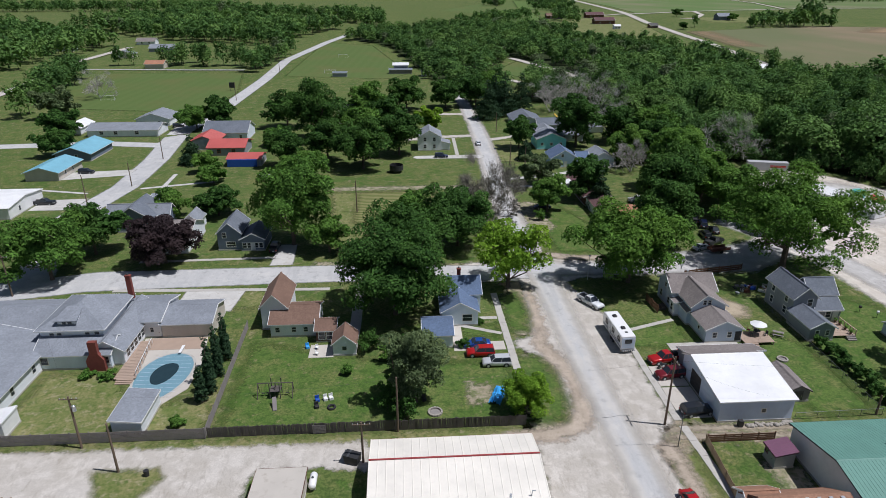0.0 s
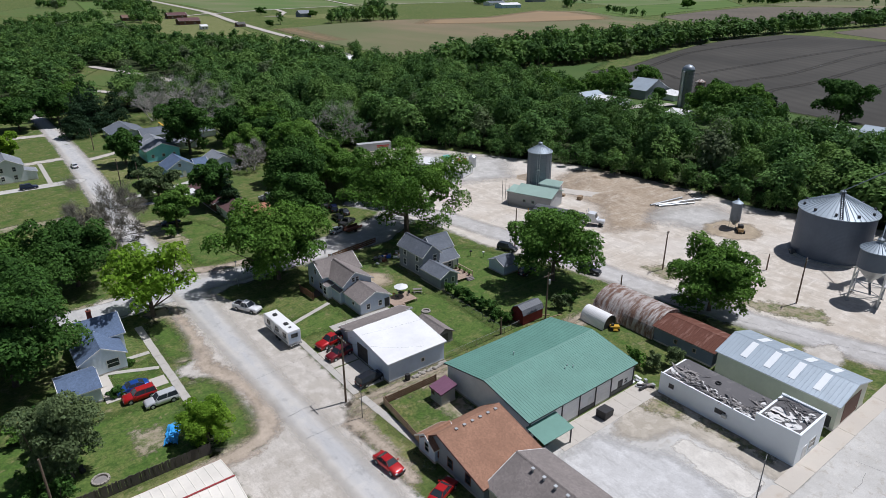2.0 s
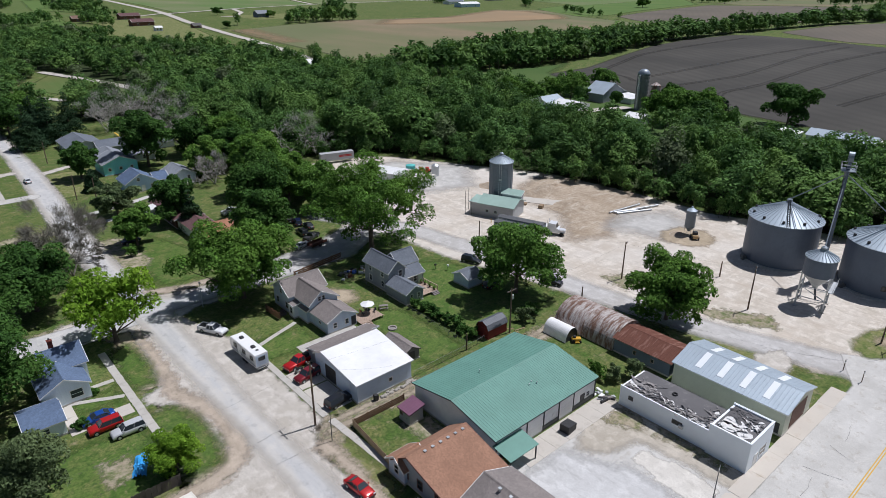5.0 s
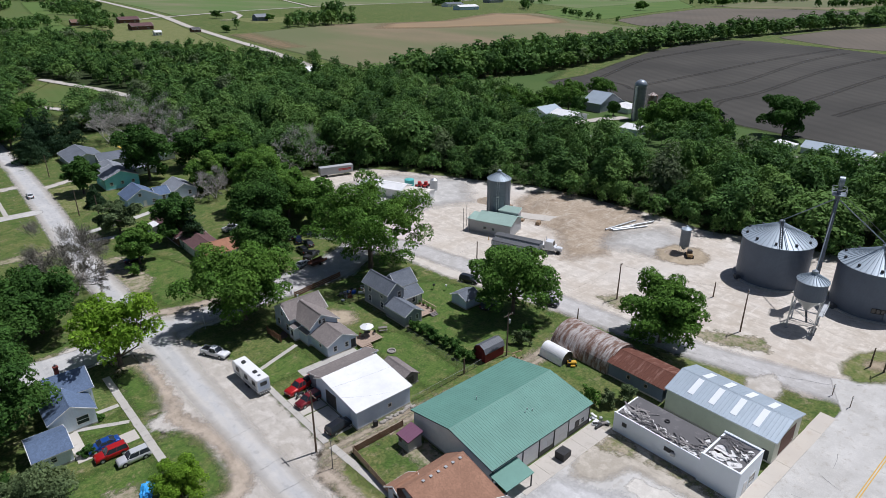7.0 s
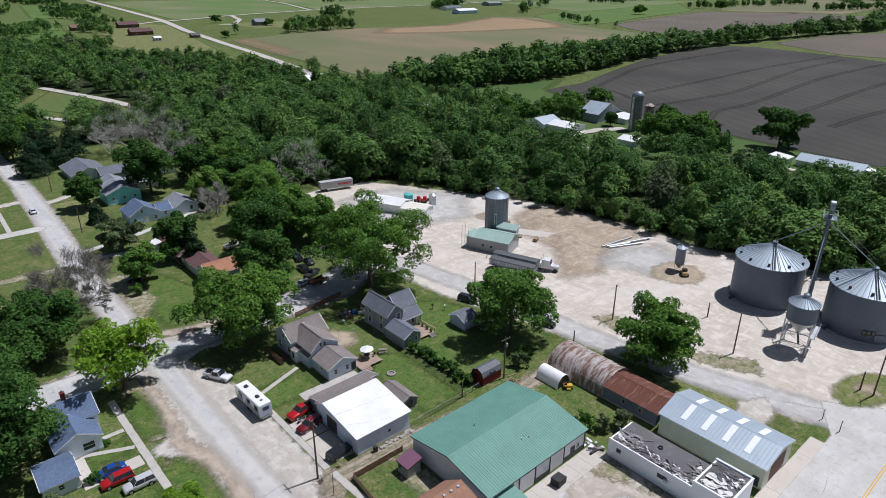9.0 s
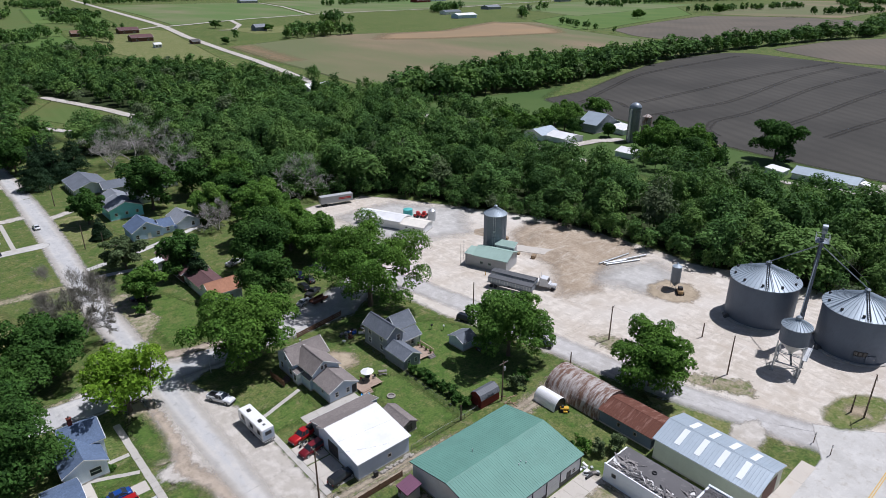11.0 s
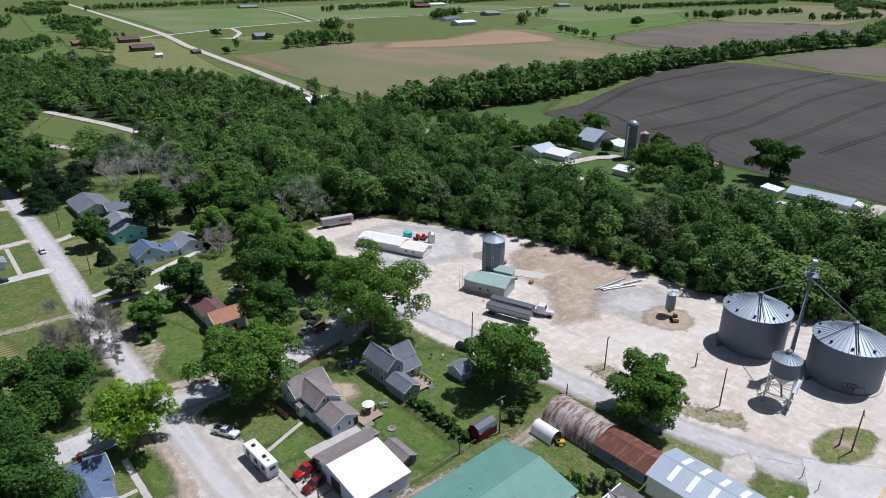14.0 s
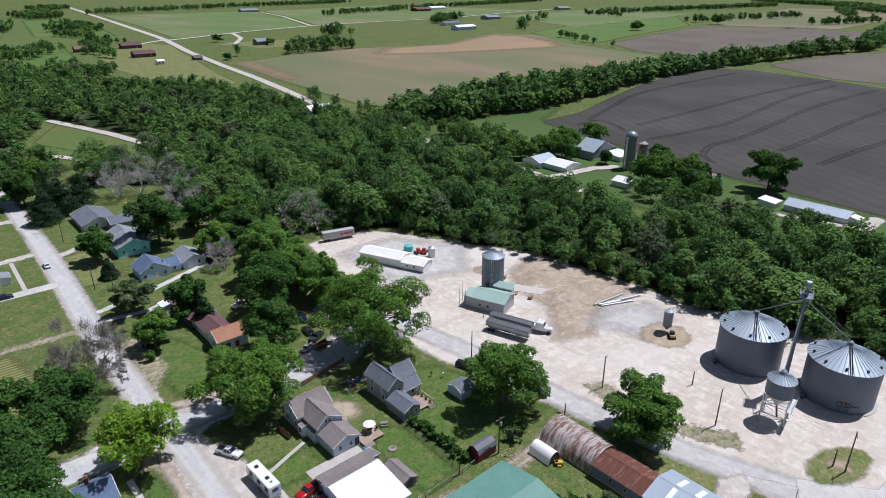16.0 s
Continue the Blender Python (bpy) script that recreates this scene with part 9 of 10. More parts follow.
def vehicle(kind, x, y, rot, paint, label, group=""):
    ln, w, stations, (rb, rt, ft, fb), top = KINDS[kind]
    v = thing({"sedan": "car", "suv": "suv_car", "van": "minivan", "pickup": "pickup_truck"}[kind], x, y, rot, label, "car" if kind != "pickup" else "pickup truck", group)
    h = w / 2
    sec = []
    for u, z in stations:
        k = 1 - 0.55 * max(0, abs(u) - 0.4)
        a = h * k
        half = [(a * 0.88, 0.26), (a * 0.98, 0.42), (a, 0.62), (a * 0.985, z - 0.22), (a * 0.94, z - 0.07), (a * 0.82, z), (a * 0.4, z + 0.025)]
        sec.append([(u * ln, -b, q) for b, q in half] + [(u * ln, b, q) for b, q in reversed(half)])
    body = part("body", loft(Shape(), sec), paint, v, smooth=True)
    belt = 1.0 if kind in ("sedan", "van") else 1.06
    gl = Shape()
    gl.add([(rb * ln, -h * 0.93, belt), (fb * ln, -h * 0.91, belt), (fb * ln, h * 0.91, belt), (rb * ln, h * 0.93, belt), (rt * ln, -h * 0.70, top - 0.05), (ft * ln, -h * 0.68, top - 0.05), (ft * ln, h * 0.68, top - 0.05), (rt * ln, h * 0.70, top - 0.05)],
           [(0, 1, 5, 4), (1, 2, 6, 5), (2, 3, 7, 6), (3, 0, 4, 7), (4, 5, 6, 7), (3, 2, 1, 0)])
    part("glasshouse", gl, GLASS, v)
    part("roof", Shape().box(rt * ln - 0.02, -h * 0.71, top - 0.06, ft * ln + 0.02, h * 0.71, top, bevel=0.09), paint, v)
    m, n = (rb + fb) / 2, (rt + ft) / 2
    for s in (-1, 1):
        for lo, hi, out, up, r in ((rb, rt, 0.93, 0.70, 0.05), (fb, ft, 0.91, 0.68, 0.04), (m, n, 0.92, 0.69, 0.035)):
            part("pillar", Shape().rod((lo * ln, s * h * out, belt - 0.02), (hi * ln, s * h * up, top - 0.03), r, 4), paint, v)
        for wx in (-0.31, 0.31):
            part("wheel_arch", Shape().tube([(-0.006, 0.43), (0.006, 0.43)], 16, Matrix.Translation((wx * ln, s * (h - 0.004), 0.38)) @ Matrix.Rotation(radians(90), 4, "X")), BLACK, v)
    if kind == "pickup":
        part("bed", Shape().box(-0.485 * ln, -h * 0.8, 1.05, -0.155 * ln, h * 0.8, 1.11), BLACK, v)
        bw = Shape()
        for y0, y1 in ((-h * 0.93, -h * 0.8), (h * 0.8, h * 0.93)):
            bw.box(-0.49 * ln, y0, 1.0, -0.15 * ln, y1, 1.3, bevel=0.03)
        bw.box(-0.5 * ln, -h * 0.8, 1.0, -0.483 * ln, h * 0.8, 1.3)
        part("bed_wall", bw, paint, v)
    for wx in (-0.31, 0.31):
        for s in (-1, 1):
            ty = part("tyre", Shape().tube([(-0.11, 0.24), (-0.11, 0.35), (0.11, 0.35), (0.11, 0.24)], 16, Matrix.Translation((wx * ln, s * (h - 0.09), 0.35)) @ Matrix.Rotation(radians(90), 4, "X")), RUBBER, v)
            part("rim", Shape().tube([(-0.125, 0.2), (-0.12, 0.23), (0.12, 0.23), (0.125, 0.2)], 12, Matrix.Translation((wx * ln, s * (h - 0.09), 0.35)) @ Matrix.Rotation(radians(90), 4, "X")), PALE_STEEL, ty)
    for s in (-1, 1):
        part("headlight", Shape().box(0.478 * ln, s * h * 0.66 - 0.18, 0.62, 0.502 * ln, s * h * 0.66 + 0.18, 0.76), LAMP_CLEAR, v)
        part("tail_light", Shape().box(-0.504 * ln, s * h * 0.72 - 0.12, 0.66, -0.49 * ln, s * h * 0.72 + 0.12, 0.9), LAMP_RED, v)
        part("mirror", Shape().box(fb * ln - 0.35, s * (h + 0.1) - 0.1, belt, fb * ln - 0.2, s * (h + 0.1) + 0.08, belt + 0.16), paint, v)
    part("bumper", Shape().box(0.47 * ln, -h * 0.85, 0.32, 0.51 * ln, h * 0.85, 0.55, bevel=0.03), BLACK, v)
    part("bumper", Shape().box(-0.51 * ln, -h * 0.85, 0.34, -0.48 * ln, h * 0.85, 0.56, bevel=0.03), BLACK, v)
    part("number_plate", Shape().box(-0.516 * ln, -0.2, 0.6, -0.506 * ln, 0.2, 0.74), WHITE_PAINT, v)
    return v


vehicle("sedan", 11.6, 93.6, 180, CAR_BLUE, "bright blue car parked on the drive")
vehicle("suv", 11.9, 90.8, 180, CAR_RED, "red suv car parked on the drive")
vehicle("suv", 14.2, 87.7, 180, CAR_SILVER, "silver suv car parked on the lawn's edge")
vehicle("pickup", 35.4, 107.6, -62, CAR_WHITE, "white pickup truck parked at the tree-lined corner", "").name = "pickup_truck"
pk = vehicle("pickup", 42.2, 87.0, 191, CAR_RED, "bright red pickup truck carrying a load")
part("cargo", Shape().box(-2.4, -0.6, 1.1, -1.2, 0.5, 1.6, bevel=0.1).rod((-2.5, -0.5, 1.2), (-1.0, 0.4, 1.9), 0.06, 5).rod((-1.6, 0.6, 1.2), (-2.7, 0.1, 2.0), 0.05, 5), BLACK, pk)
vehicle("suv", 41.3, 82.6, 189, CAR_MAROON, "maroon suv car parked before the garage")


def motorcycle(x, y, rot, label):
    b = thing("motorcycle", x, y, rot, label, "motorcycle", "motorcycles by the garage")
    for wx in (-0.72, 0.74):
        w = part("wheel", Shape().tube([(-0.07, 0.22), (-0.07, 0.33), (0.07, 0.33), (0.07, 0.22)], 16, Matrix.Translation((wx, 0, 0.33)) @ Matrix.Rotation(radians(90), 4, "X")), RUBBER, b)
        part("rim", Shape().tube([(-0.03, 0.22), (0.03, 0.22)], 12, Matrix.Translation((wx, 0, 0.33)) @ Matrix.Rotation(radians(90), 4, "X")), CHROME, w)
    part("engine", Shape().box(-0.3, -0.2, 0.25, 0.3, 0.2, 0.62, bevel=0.08), PALE_STEEL, b)
    part("fuel_tank", Shape().box(-0.05, -0.17, 0.66, 0.5, 0.17, 0.92, bevel=0.1), CAR_BLACK, b)
    part("seat", Shape().box(-0.75, -0.17, 0.62, -0.05, 0.17, 0.78, bevel=0.07), BLACK, b)
    part("fork", Shape().rod((0.74, -0.1, 0.33), (0.45, -0.1, 1.0), 0.03, 5).rod((0.74, 0.1, 0.33), (0.45, 0.1, 1.0), 0.03, 5), CHROME, b)
    part("handlebar", Shape().rod((0.4, -0.42, 1.08), (0.45, 0, 1.0), 0.025, 5).rod((0.4, 0.42, 1.08), (0.45, 0, 1.0), 0.025, 5), CHROME, b)
    part("exhaust", Shape().rod((0.1, -0.24, 0.3), (-0.9, -0.26, 0.34), 0.05, 6), CHROME, b)
    part("windscreen", Shape().box(0.44, -0.22, 1.0, 0.48, 0.22, 1.4), GLASS, b)


motorcycle(41.0, 85.0, 200, "dark motorcycle standing beside the maroon car")
motorcycle(43.0, 85.1, 188, "dark motorcycle parked before the garage door")
vehicle("van", 41.6, 73.3, 8, CAR_BLACK, "black minivan parked beside the garage")
vehicle("sedan", 33.4, 55.6, -84, CAR_RED, "bright red car parked by the verge")
vehicle("sedan", 36.0, 47.6, 20, CAR_RED, "red car parked before the house")
vehicle("suv", 94.6, 98.6, -72, CAR_BLACK, "dark suv car parked by the road")
vehicle("suv", 100.0, 78.6, -72, CAR_BLACK, "black suv car standing at the road's edge")
vehicle("suv", 89.2, 86.6, 10, CAR_BLACK, "dark car under the tree by the shed")
for i, (cx, cy, rot, paint, kind) in enumerate(((69.0, 133.0, 20, CAR_SILVER, "sedan"), (73.5, 136.2, 30, CAR_BLACK, "pickup"), (77.2, 144.0, 80, CAR_BLACK, "sedan"), (76.2, 148.0, 70, CAR_NAVY, "suv"), (75.4, 152.2, 75, CAR_BLACK, "pickup"), (74.6, 156.2, 65, CAR_SILVER, "suv"), (73.4, 140.8, 85, CAR_BLACK, "suv"))):
    vehicle(kind, cx, cy, rot, paint, "parked car in the shaded dirt yard", "cars in the shaded yard")
vehicle("sedan", 37.7, 164.2, 10, CAR_NAVY, "dark blue car under a garden tree")
vehicle("sedan", 28.4, 240.0, 90, CAR_WHITE, "white car standing on the street")
vehicle("suv", 13.0, 221.4, 0, CAR_NAVY, "dark van parked on a drive")
vehicle("pickup", -102.0, 176.4, 0, CAR_BLACK, "black pickup truck on a drive")
vehicle("suv", -104.6, 208.2, 0, CAR_BLACK, "black suv car beside the blue-roofed house")
vehicle("suv", -97.6, 279.6, 20, CAR_BLACK, "dark car beside the grey garage")
vehicle("pickup", -31.0, 139.5, 90, CAR_BLACK, "dark pickup truck beside the slate house")
vehicle("sedan", -45, 199.5, 0, CAR_SILVER, "pale car parked in the gardens")
vehicle("pickup", 66.2, 168.4, 15, CAR_WHITE, "white pickup truck behind the house")

rv = thing("travel_trailer", 36.6, 94.4, 92, "white travel trailer with grey stripes", "travel trailer")
part("body", Shape().prism([(-4.6, 0.75), (4.3, 0.75), (4.7, 1.3), (4.75, 2.4), (4.4, 3.15), (-4.6, 3.15)], -1.22, 1.22), CAR_WHITE, rv)
part("roof", Shape().box(-4.55, -1.18, 3.154, 4.3, 1.18, 3.22, bevel=0.04), WHITE_PAINT, rv)
for px in (-1.8, 2.4):
    part("roof_unit", Shape().box(px - 0.4, -0.35, 3.22, px + 0.4, 0.35, 3.5, bevel=0.1), BLACK, rv)
part("roof_vent", Shape().box(-3.4, -0.25, 3.22, -3.0, 0.2, 3.32), STEEL, rv)
for s in (-1, 1):
    part("stripe", Shape().box(-4.5, s * 1.227 - 0.006, 1.0, 4.2, s * 1.227 + 0.006, 1.35), SIDE_GREY, rv, "grey stripe")
    part("stripe", Shape().box(-3.8, s * 1.227 - 0.006, 1.5, 3.0, s * 1.227 + 0.006, 1.58), BLACK, rv)
    for px in (-3.4, -0.6, 2.6):
        window(rv, pose(px, s * 1.222, 2.25, 0, 0, 0 if s < 0 else 180), 0.9, 0.6, BLACK, bars=False)
door(rv, pose(1.2, 1.222, 0.85, 0, 0, 180), 0.65, 1.8, WHITE_PAINT)
part("rear_panel", Shape().box(-4.64, -1.1, 1.0, -4.604, 1.1, 2.9), SIDE_GREYBLUE, rv)
window(rv, pose(-4.645, 0, 2.3, 0, 0, -90), 1.0, 0.5, BLACK, bars=False)
part("rear_bumper", Shape().box(-4.85, -1.15, 0.5, -4.62, 1.15, 0.72), STEEL, rv)
bar = Shape()
for k in range(6):
    bar.box(-4.862, -1.05 + k * 0.36, 0.52, -4.852, -0.87 + k * 0.36, 0.7)
part("reflector", bar, WHITE_PAINT, rv)
for px in (-0.9, 0.1):
    for s in (-1, 1):
        part("wheel", Shape().tube([(-0.12, 0.25), (-0.12, 0.38), (0.12, 0.38), (0.12, 0.25)], 14, Matrix.Translation((px, s * 1.08, 0.38)) @ Matrix.Rotation(radians(90), 4, "X")), RUBBER, rv)
part("hitch", Shape().rod((4.4, -0.6, 0.7), (5.9, 0, 0.6), 0.06).rod((4.4, 0.6, 0.7), (5.9, 0, 0.6), 0.06).rod((5.6, 0, 0), (5.6, 0, 0.9), 0.05), STEEL, rv)
ut = thing("utility_trailer", 72.4, 131.4, 12, "rusty flat trailer in the shaded yard", "trailer")
part("bed", Shape().box(-2.4, -1.0, 0.6, 2.4, 1.0, 0.75), RUST_ROOF, ut)
for s in (-1, 1):
    part("side_rail", Shape().box(-2.4, s * 1.0 - 0.05, 0.75, 2.4, s * 1.0 + 0.05, 1.3), RUST_ROOF, ut)
    part("wheel", Shape().tube([(-0.1, 0.36), (0.1, 0.36)], 12, Matrix.Translation((0, s * 1.12, 0.36)) @ Matrix.Rotation(radians(90), 4, "X")), RUBBER, ut)
lm = thing("garden_tractor", 84.6, 60.0, -40, "yellow garden tractor behind the white shelter", "tractor")
part("body", Shape().box(-0.8, -0.45, 0.4, 0.9, 0.45, 0.9, bevel=0.1), YELLOW, lm)
part("seat", Shape().box(-0.6, -0.25, 0.9, -0.1, 0.25, 1.3, bevel=0.08), BLACK, lm)
part("deck", Shape().box(-0.3, -0.8, 0.12, 0.6, 0.8, 0.35, bevel=0.05), YELLOW, lm)
for wx, r in ((-0.6, 0.36), (0.7, 0.25)):
    for s in (-1, 1):
        part("wheel", Shape().tube([(-0.1, r), (0.1, r)], 12, Matrix.Translation((wx, s * 0.5, r)) @ Matrix.Rotation(radians(90), 4, "X")), RUBBER, lm)

# ---- poles, wires and signs ----
def wood_pole(x, y, h, arms, label, rot=0.0, lean=0.0, drum=False):
    p = thing("utility_pole", x, y, rot, label, "utility pole")
    part("shaft", Shape().tube([(-0.4, 0.17), (h * 0.5, 0.145), (h, 0.11)], 10), POLE_WOOD, p)
    for z in arms:
        arm = part("crossarm", Shape().box(-1.2, -0.14, z - 0.06, 1.2, -0.03, z + 0.06), POLE_WOOD, p)
        for k in (-1.05, -0.45, 0.45, 1.05):
            part("insulator", Shape().tube([(z + 0.06, 0.05), (z + 0.2, 0.06), (z + 0.24, 0.03)], 8, Matrix.Translation((k, -0.085, 0))), PALE_STEEL, arm)
    if drum:
        part("transformer", Shape().tube([(h - 2.4, 0.1), (h - 2.3, 0.24), (h - 1.5, 0.24), (h - 1.4, 0.1)], 12, Matrix.Translation((0.38, 0, 0))), PALE_STEEL, p)
    return p


POLES = ((35.9, 71.0, 11.3, (10.6,), 90, False), (120.8, 44.7, 9.6, (9.2,), 20, False), (113.7, 69.9, 9.0, (8.5,), 20, False), (97.4, 99.0, 9.6, (), 20, False), (77.8, 70.4, 9.4, (8.9,), 0, True),
         (37.9, 193, 10.4, (), 0, False), (-44.5, 71.1, 8.4, (8.0,), 0, True), (-37.7, 66.1, 7.7, (), 0, False), (-6.4, 66.0, 6.4, (6.1,), 0, False), (-1.9, 71.9, 9.0, (), 0, False), (-13.4, 164.3, 9.0, (), 0, False),
         (-85.8, 225.3, 8.0, (), 0, False), (126.4, 20.2, 10.0, (9.4,), 20, False), (131.4, 56.0, 3.8, (), 0, False), (126.5, 22.5, 4.2, (), 0, False), (-84.2, 192.7, 7.5, (), 0, False), (-90.1, 175.8, 8.6, (), 0, False), (-79.1, 118.1, 9.0, (8.5,), 0, False),
         (98.0, 69.0, 3.6, (), 0, False), (67.4, 71.3, 3.4, (), 0, False), (38.5, 262, 8, (), 0, False), (36, 210, 8, (), 0, False), (-87, 340, 9, (), 0, False), (-80, 430, 9, (), 0, False))
for px, py, h, arms, rot, drum in POLES:
    wood_pole(px, py, h, arms, "weathered wooden utility pole with crossarm" if arms else "plain weathered wooden pole", rot, 0, drum)


def wire(name, a, b, sag, label, r=0.008):
    s = Shape()
    pts = [Vector(a).lerp(Vector(b), i / 12) - Vector((0, 0, sag * 4 * (i / 12) * (1 - i / 12))) for i in range(13)]
    for p, q in zip(pts, pts[1:]):
        s.rod(p, q, r, 3)
    return solo(name, s, WIRE, 0, 0, 0, label, "cable", "overhead cables", z=0)


for a, b, sag in (((35.9, 71.0, 10.7), (-1.9, 71.9, 8.9), 0.9), ((-1.9, 71.9, 8.8), (-44.5, 71.1, 8.2), 1.0), ((35.9, 71.0, 10.7), (77.8, 70.4, 9.0), 0.9), ((77.8, 70.4, 9.0), (113.7, 69.9, 8.7), 0.9), ((113.7, 69.9, 8.7), (120.8, 44.7, 9.4), 0.6),
                  ((120.8, 44.7, 9.4), (126.4, 20.2, 9.6), 0.6), ((113.7, 69.9, 8.7), (97.4, 99.0, 9.4), 0.7), ((35.9, 71.0, 10.2), (50.7, 71.4, 3.9), 0.5), ((-44.5, 71.1, 7.8), (-57, 90, 5.5), 0.6), ((97.4, 99, 9.3), (79.6, 101, 6.0), 0.6)):
    wire("power_line", a, b, sag, "thin dark overhead power cable")
sp = thing("street_sign", 35.9, 66.3, 0, "slim dark post with a small plate", "sign")
part("post", Shape().tube([(-0.2, 0.07), (5.2, 0.06)], 8), STEEL, sp)
part("lamp_arm", Shape().rod((0, 0, 5.1), (0.5, 0, 5.2), 0.04), STEEL, sp)
fl = thing("flag_pole", 64.0, 23.2, 0, "dark pole by the highway with a small flag", "pole")
part("post", Shape().tube([(-0.2, 0.08), (7.1, 0.06)], 8), STEEL, fl)
part("lamp_arm", Shape().rod((0, 0, 7.0), (0.9, 0.3, 7.3), 0.04), STEEL, fl)
part("flag", Shape().box(0.06, -0.01, 2.2, 0.7, 0.01, 3.1), CAR_NAVY, fl)
st = thing("street_lamp", 37.9, 118.6, 0, "pale street lamp on a slim post at the corner", "street lamp")
part("post", Shape().tube([(-0.2, 0.08), (5.6, 0.05)], 8), PALE_STEEL, st)
part("lamp_head", Shape().box(-0.2, -0.5, 5.5, 0.2, 0.1, 5.65, bevel=0.05), PALE_STEEL, st)
for px, py in ((111.6, 23.9), (110.2, 20.6)):
    sg = thing("road_sign", px, py, 0, "small road sign on a wooden post", "sign")
    part("post", Shape().box(-0.06, -0.06, -0.2, 0.06, 0.06, 2.3), POLE_WOOD, sg)
    part("plate", Shape().box(-0.4, -0.09, 1.7, 0.4, -0.065, 2.25), PALE_STEEL, sg)

# ---- fences ----
fence = thing("board_fence", -6.0, 72.2, 0, "dark weathered picket fence along the alley", "fence")
picket = Shape().box(-0.115, -0.02, 0, 0.115, 0.02, 1.75).mesh("picket", OLD_WOOD)
rngf = random.Random(4)
for i in range(182):
    x = -22.0 + i * 0.243
    part("picket", picket, OLD_WOOD, fence, at=pose(x, rngf.uniform(-0.02, 0.02), rngf.uniform(-0.12, 0.05), rngf.uniform(-1.5, 1.5), rngf.uniform(-1.5, 1.5), 0))
for z in (0.4, 1.35):
    part("rail", Shape().box(-22.1, 0.025, z - 0.045, 22.2, 0.09, z + 0.045), OLD_WOOD, fence)
for k in range(19):
    part("post", Shape().box(-22.1 + k * 2.46, 0.09, -0.2, -22.0 + k * 2.46, 0.19, 1.7), OLD_WOOD, fence)
gt = thing("gate", -12.8, 72.05, 0, "pale grey pallet gate leaning on the fence", "gate")
for k in range(6):
    part("board", Shape().box(-0.9, -0.05, 0.12 + k * 0.24, 0.9, -0.02, 0.3 + k * 0.24), GREY_WOOD, gt)
part("brace", Shape().box(-0.9, -0.02, 0, -0.8, 0.03, 1.5).box(0.8, -0.02, 0, 0.9, 0.03, 1.5), GREY_WOOD, gt)


def slat_fence(x, y, rot, length, h, n, mat, label, bays):
    f = thing("slat_fence", x, y, rot, label, "fence")
    for b in range(bays + 1):
        part("post", Shape().box(length * b / bays - 0.06, -0.06, -0.2, length * b / bays + 0.06, 0.06, h + 0.08), mat, f)
    for b in range(bays):
        for k in range(n):
            part("slat", Shape().box(length * b / bays + 0.06, -0.04, 0.08 + (h - 0.1) * k / n, length * (b + 1) / bays - 0.06, 0.0, 0.08 + (h - 0.1) * (k + 0.8) / n), mat, f)
    return f


slat_fence(-64.0, 72.0, 0, 35.6, 1.85, 8, GREY_WOOD, "grey horizontal board fence along the alley", 14)
slat_fence(-28.4, 72.2, 91.5, 30.0, 1.7, 4, GREY_WOOD, "grey weathered board fence between the yards", 12)
slat_fence(40.3, 67.0, 0, 9.4, 1.3, 4, BROWN_WOOD, "brown three-rail wooden fence by the track", 4)
slat_fence(39.0, 55.4, 85, 11.6, 1.4, 4, TAN_WOOD, "tan board fence beside the sidewalk", 5)
slat_fence(59.0, 119.0, 10, 14.0, 1.4, 3, BROWN_WOOD, "brown rail fence in tree shade", 5)
slat_fence(46.8, 108.4, -85, 5.0, 1.6, 6, BROWN_WOOD, "brown plank fence beside the house", 2)


def chain_fence(ax, ay, bx_, by_, label):
    ln = math.hypot(bx_ - ax, by_ - ay)
    f = thing("chain_link_fence", ax, ay, math.degrees(math.atan2(by_ - ay, bx_ - ax)), label, "fence")
    n = max(2, int(ln / 3))
    for k in range(n + 1):
        part("post", Shape().tube([(-0.2, 0.035), (1.2, 0.035)], 6, Matrix.Translation((ln * k / n, 0, 0))), STEEL, f)
    part("top_rail", Shape().rod((0, 0, 1.16), (ln, 0, 1.16), 0.025, 5), STEEL, f)
    w = Shape()
    for z in (0.1, 0.35, 0.6, 0.85):
        w.rod((0, 0.0, z), (ln, 0.0, z), 0.008, 3)
    for k in range(int(ln / 0.5)):
        w.rod((k * 0.5, 0, 0.05), (k * 0.5 + 0.5, 0, 1.15), 0.006, 3)
        w.rod((k * 0.5 + 0.5, 0, 0.05), (k * 0.5, 0, 1.15), 0.006, 3)
    part("mesh", w, STEEL, f)


chain_fence(69.0, 108.0, 68.2, 71.2, "thin chain-link fence between the gardens")
chain_fence(55.0, 71.0, 68.2, 71.2, "thin chain-link fence along the track")
chain_fence(68.2, 71.2, 72.0, 71.4, "short chain-link fence by the track")

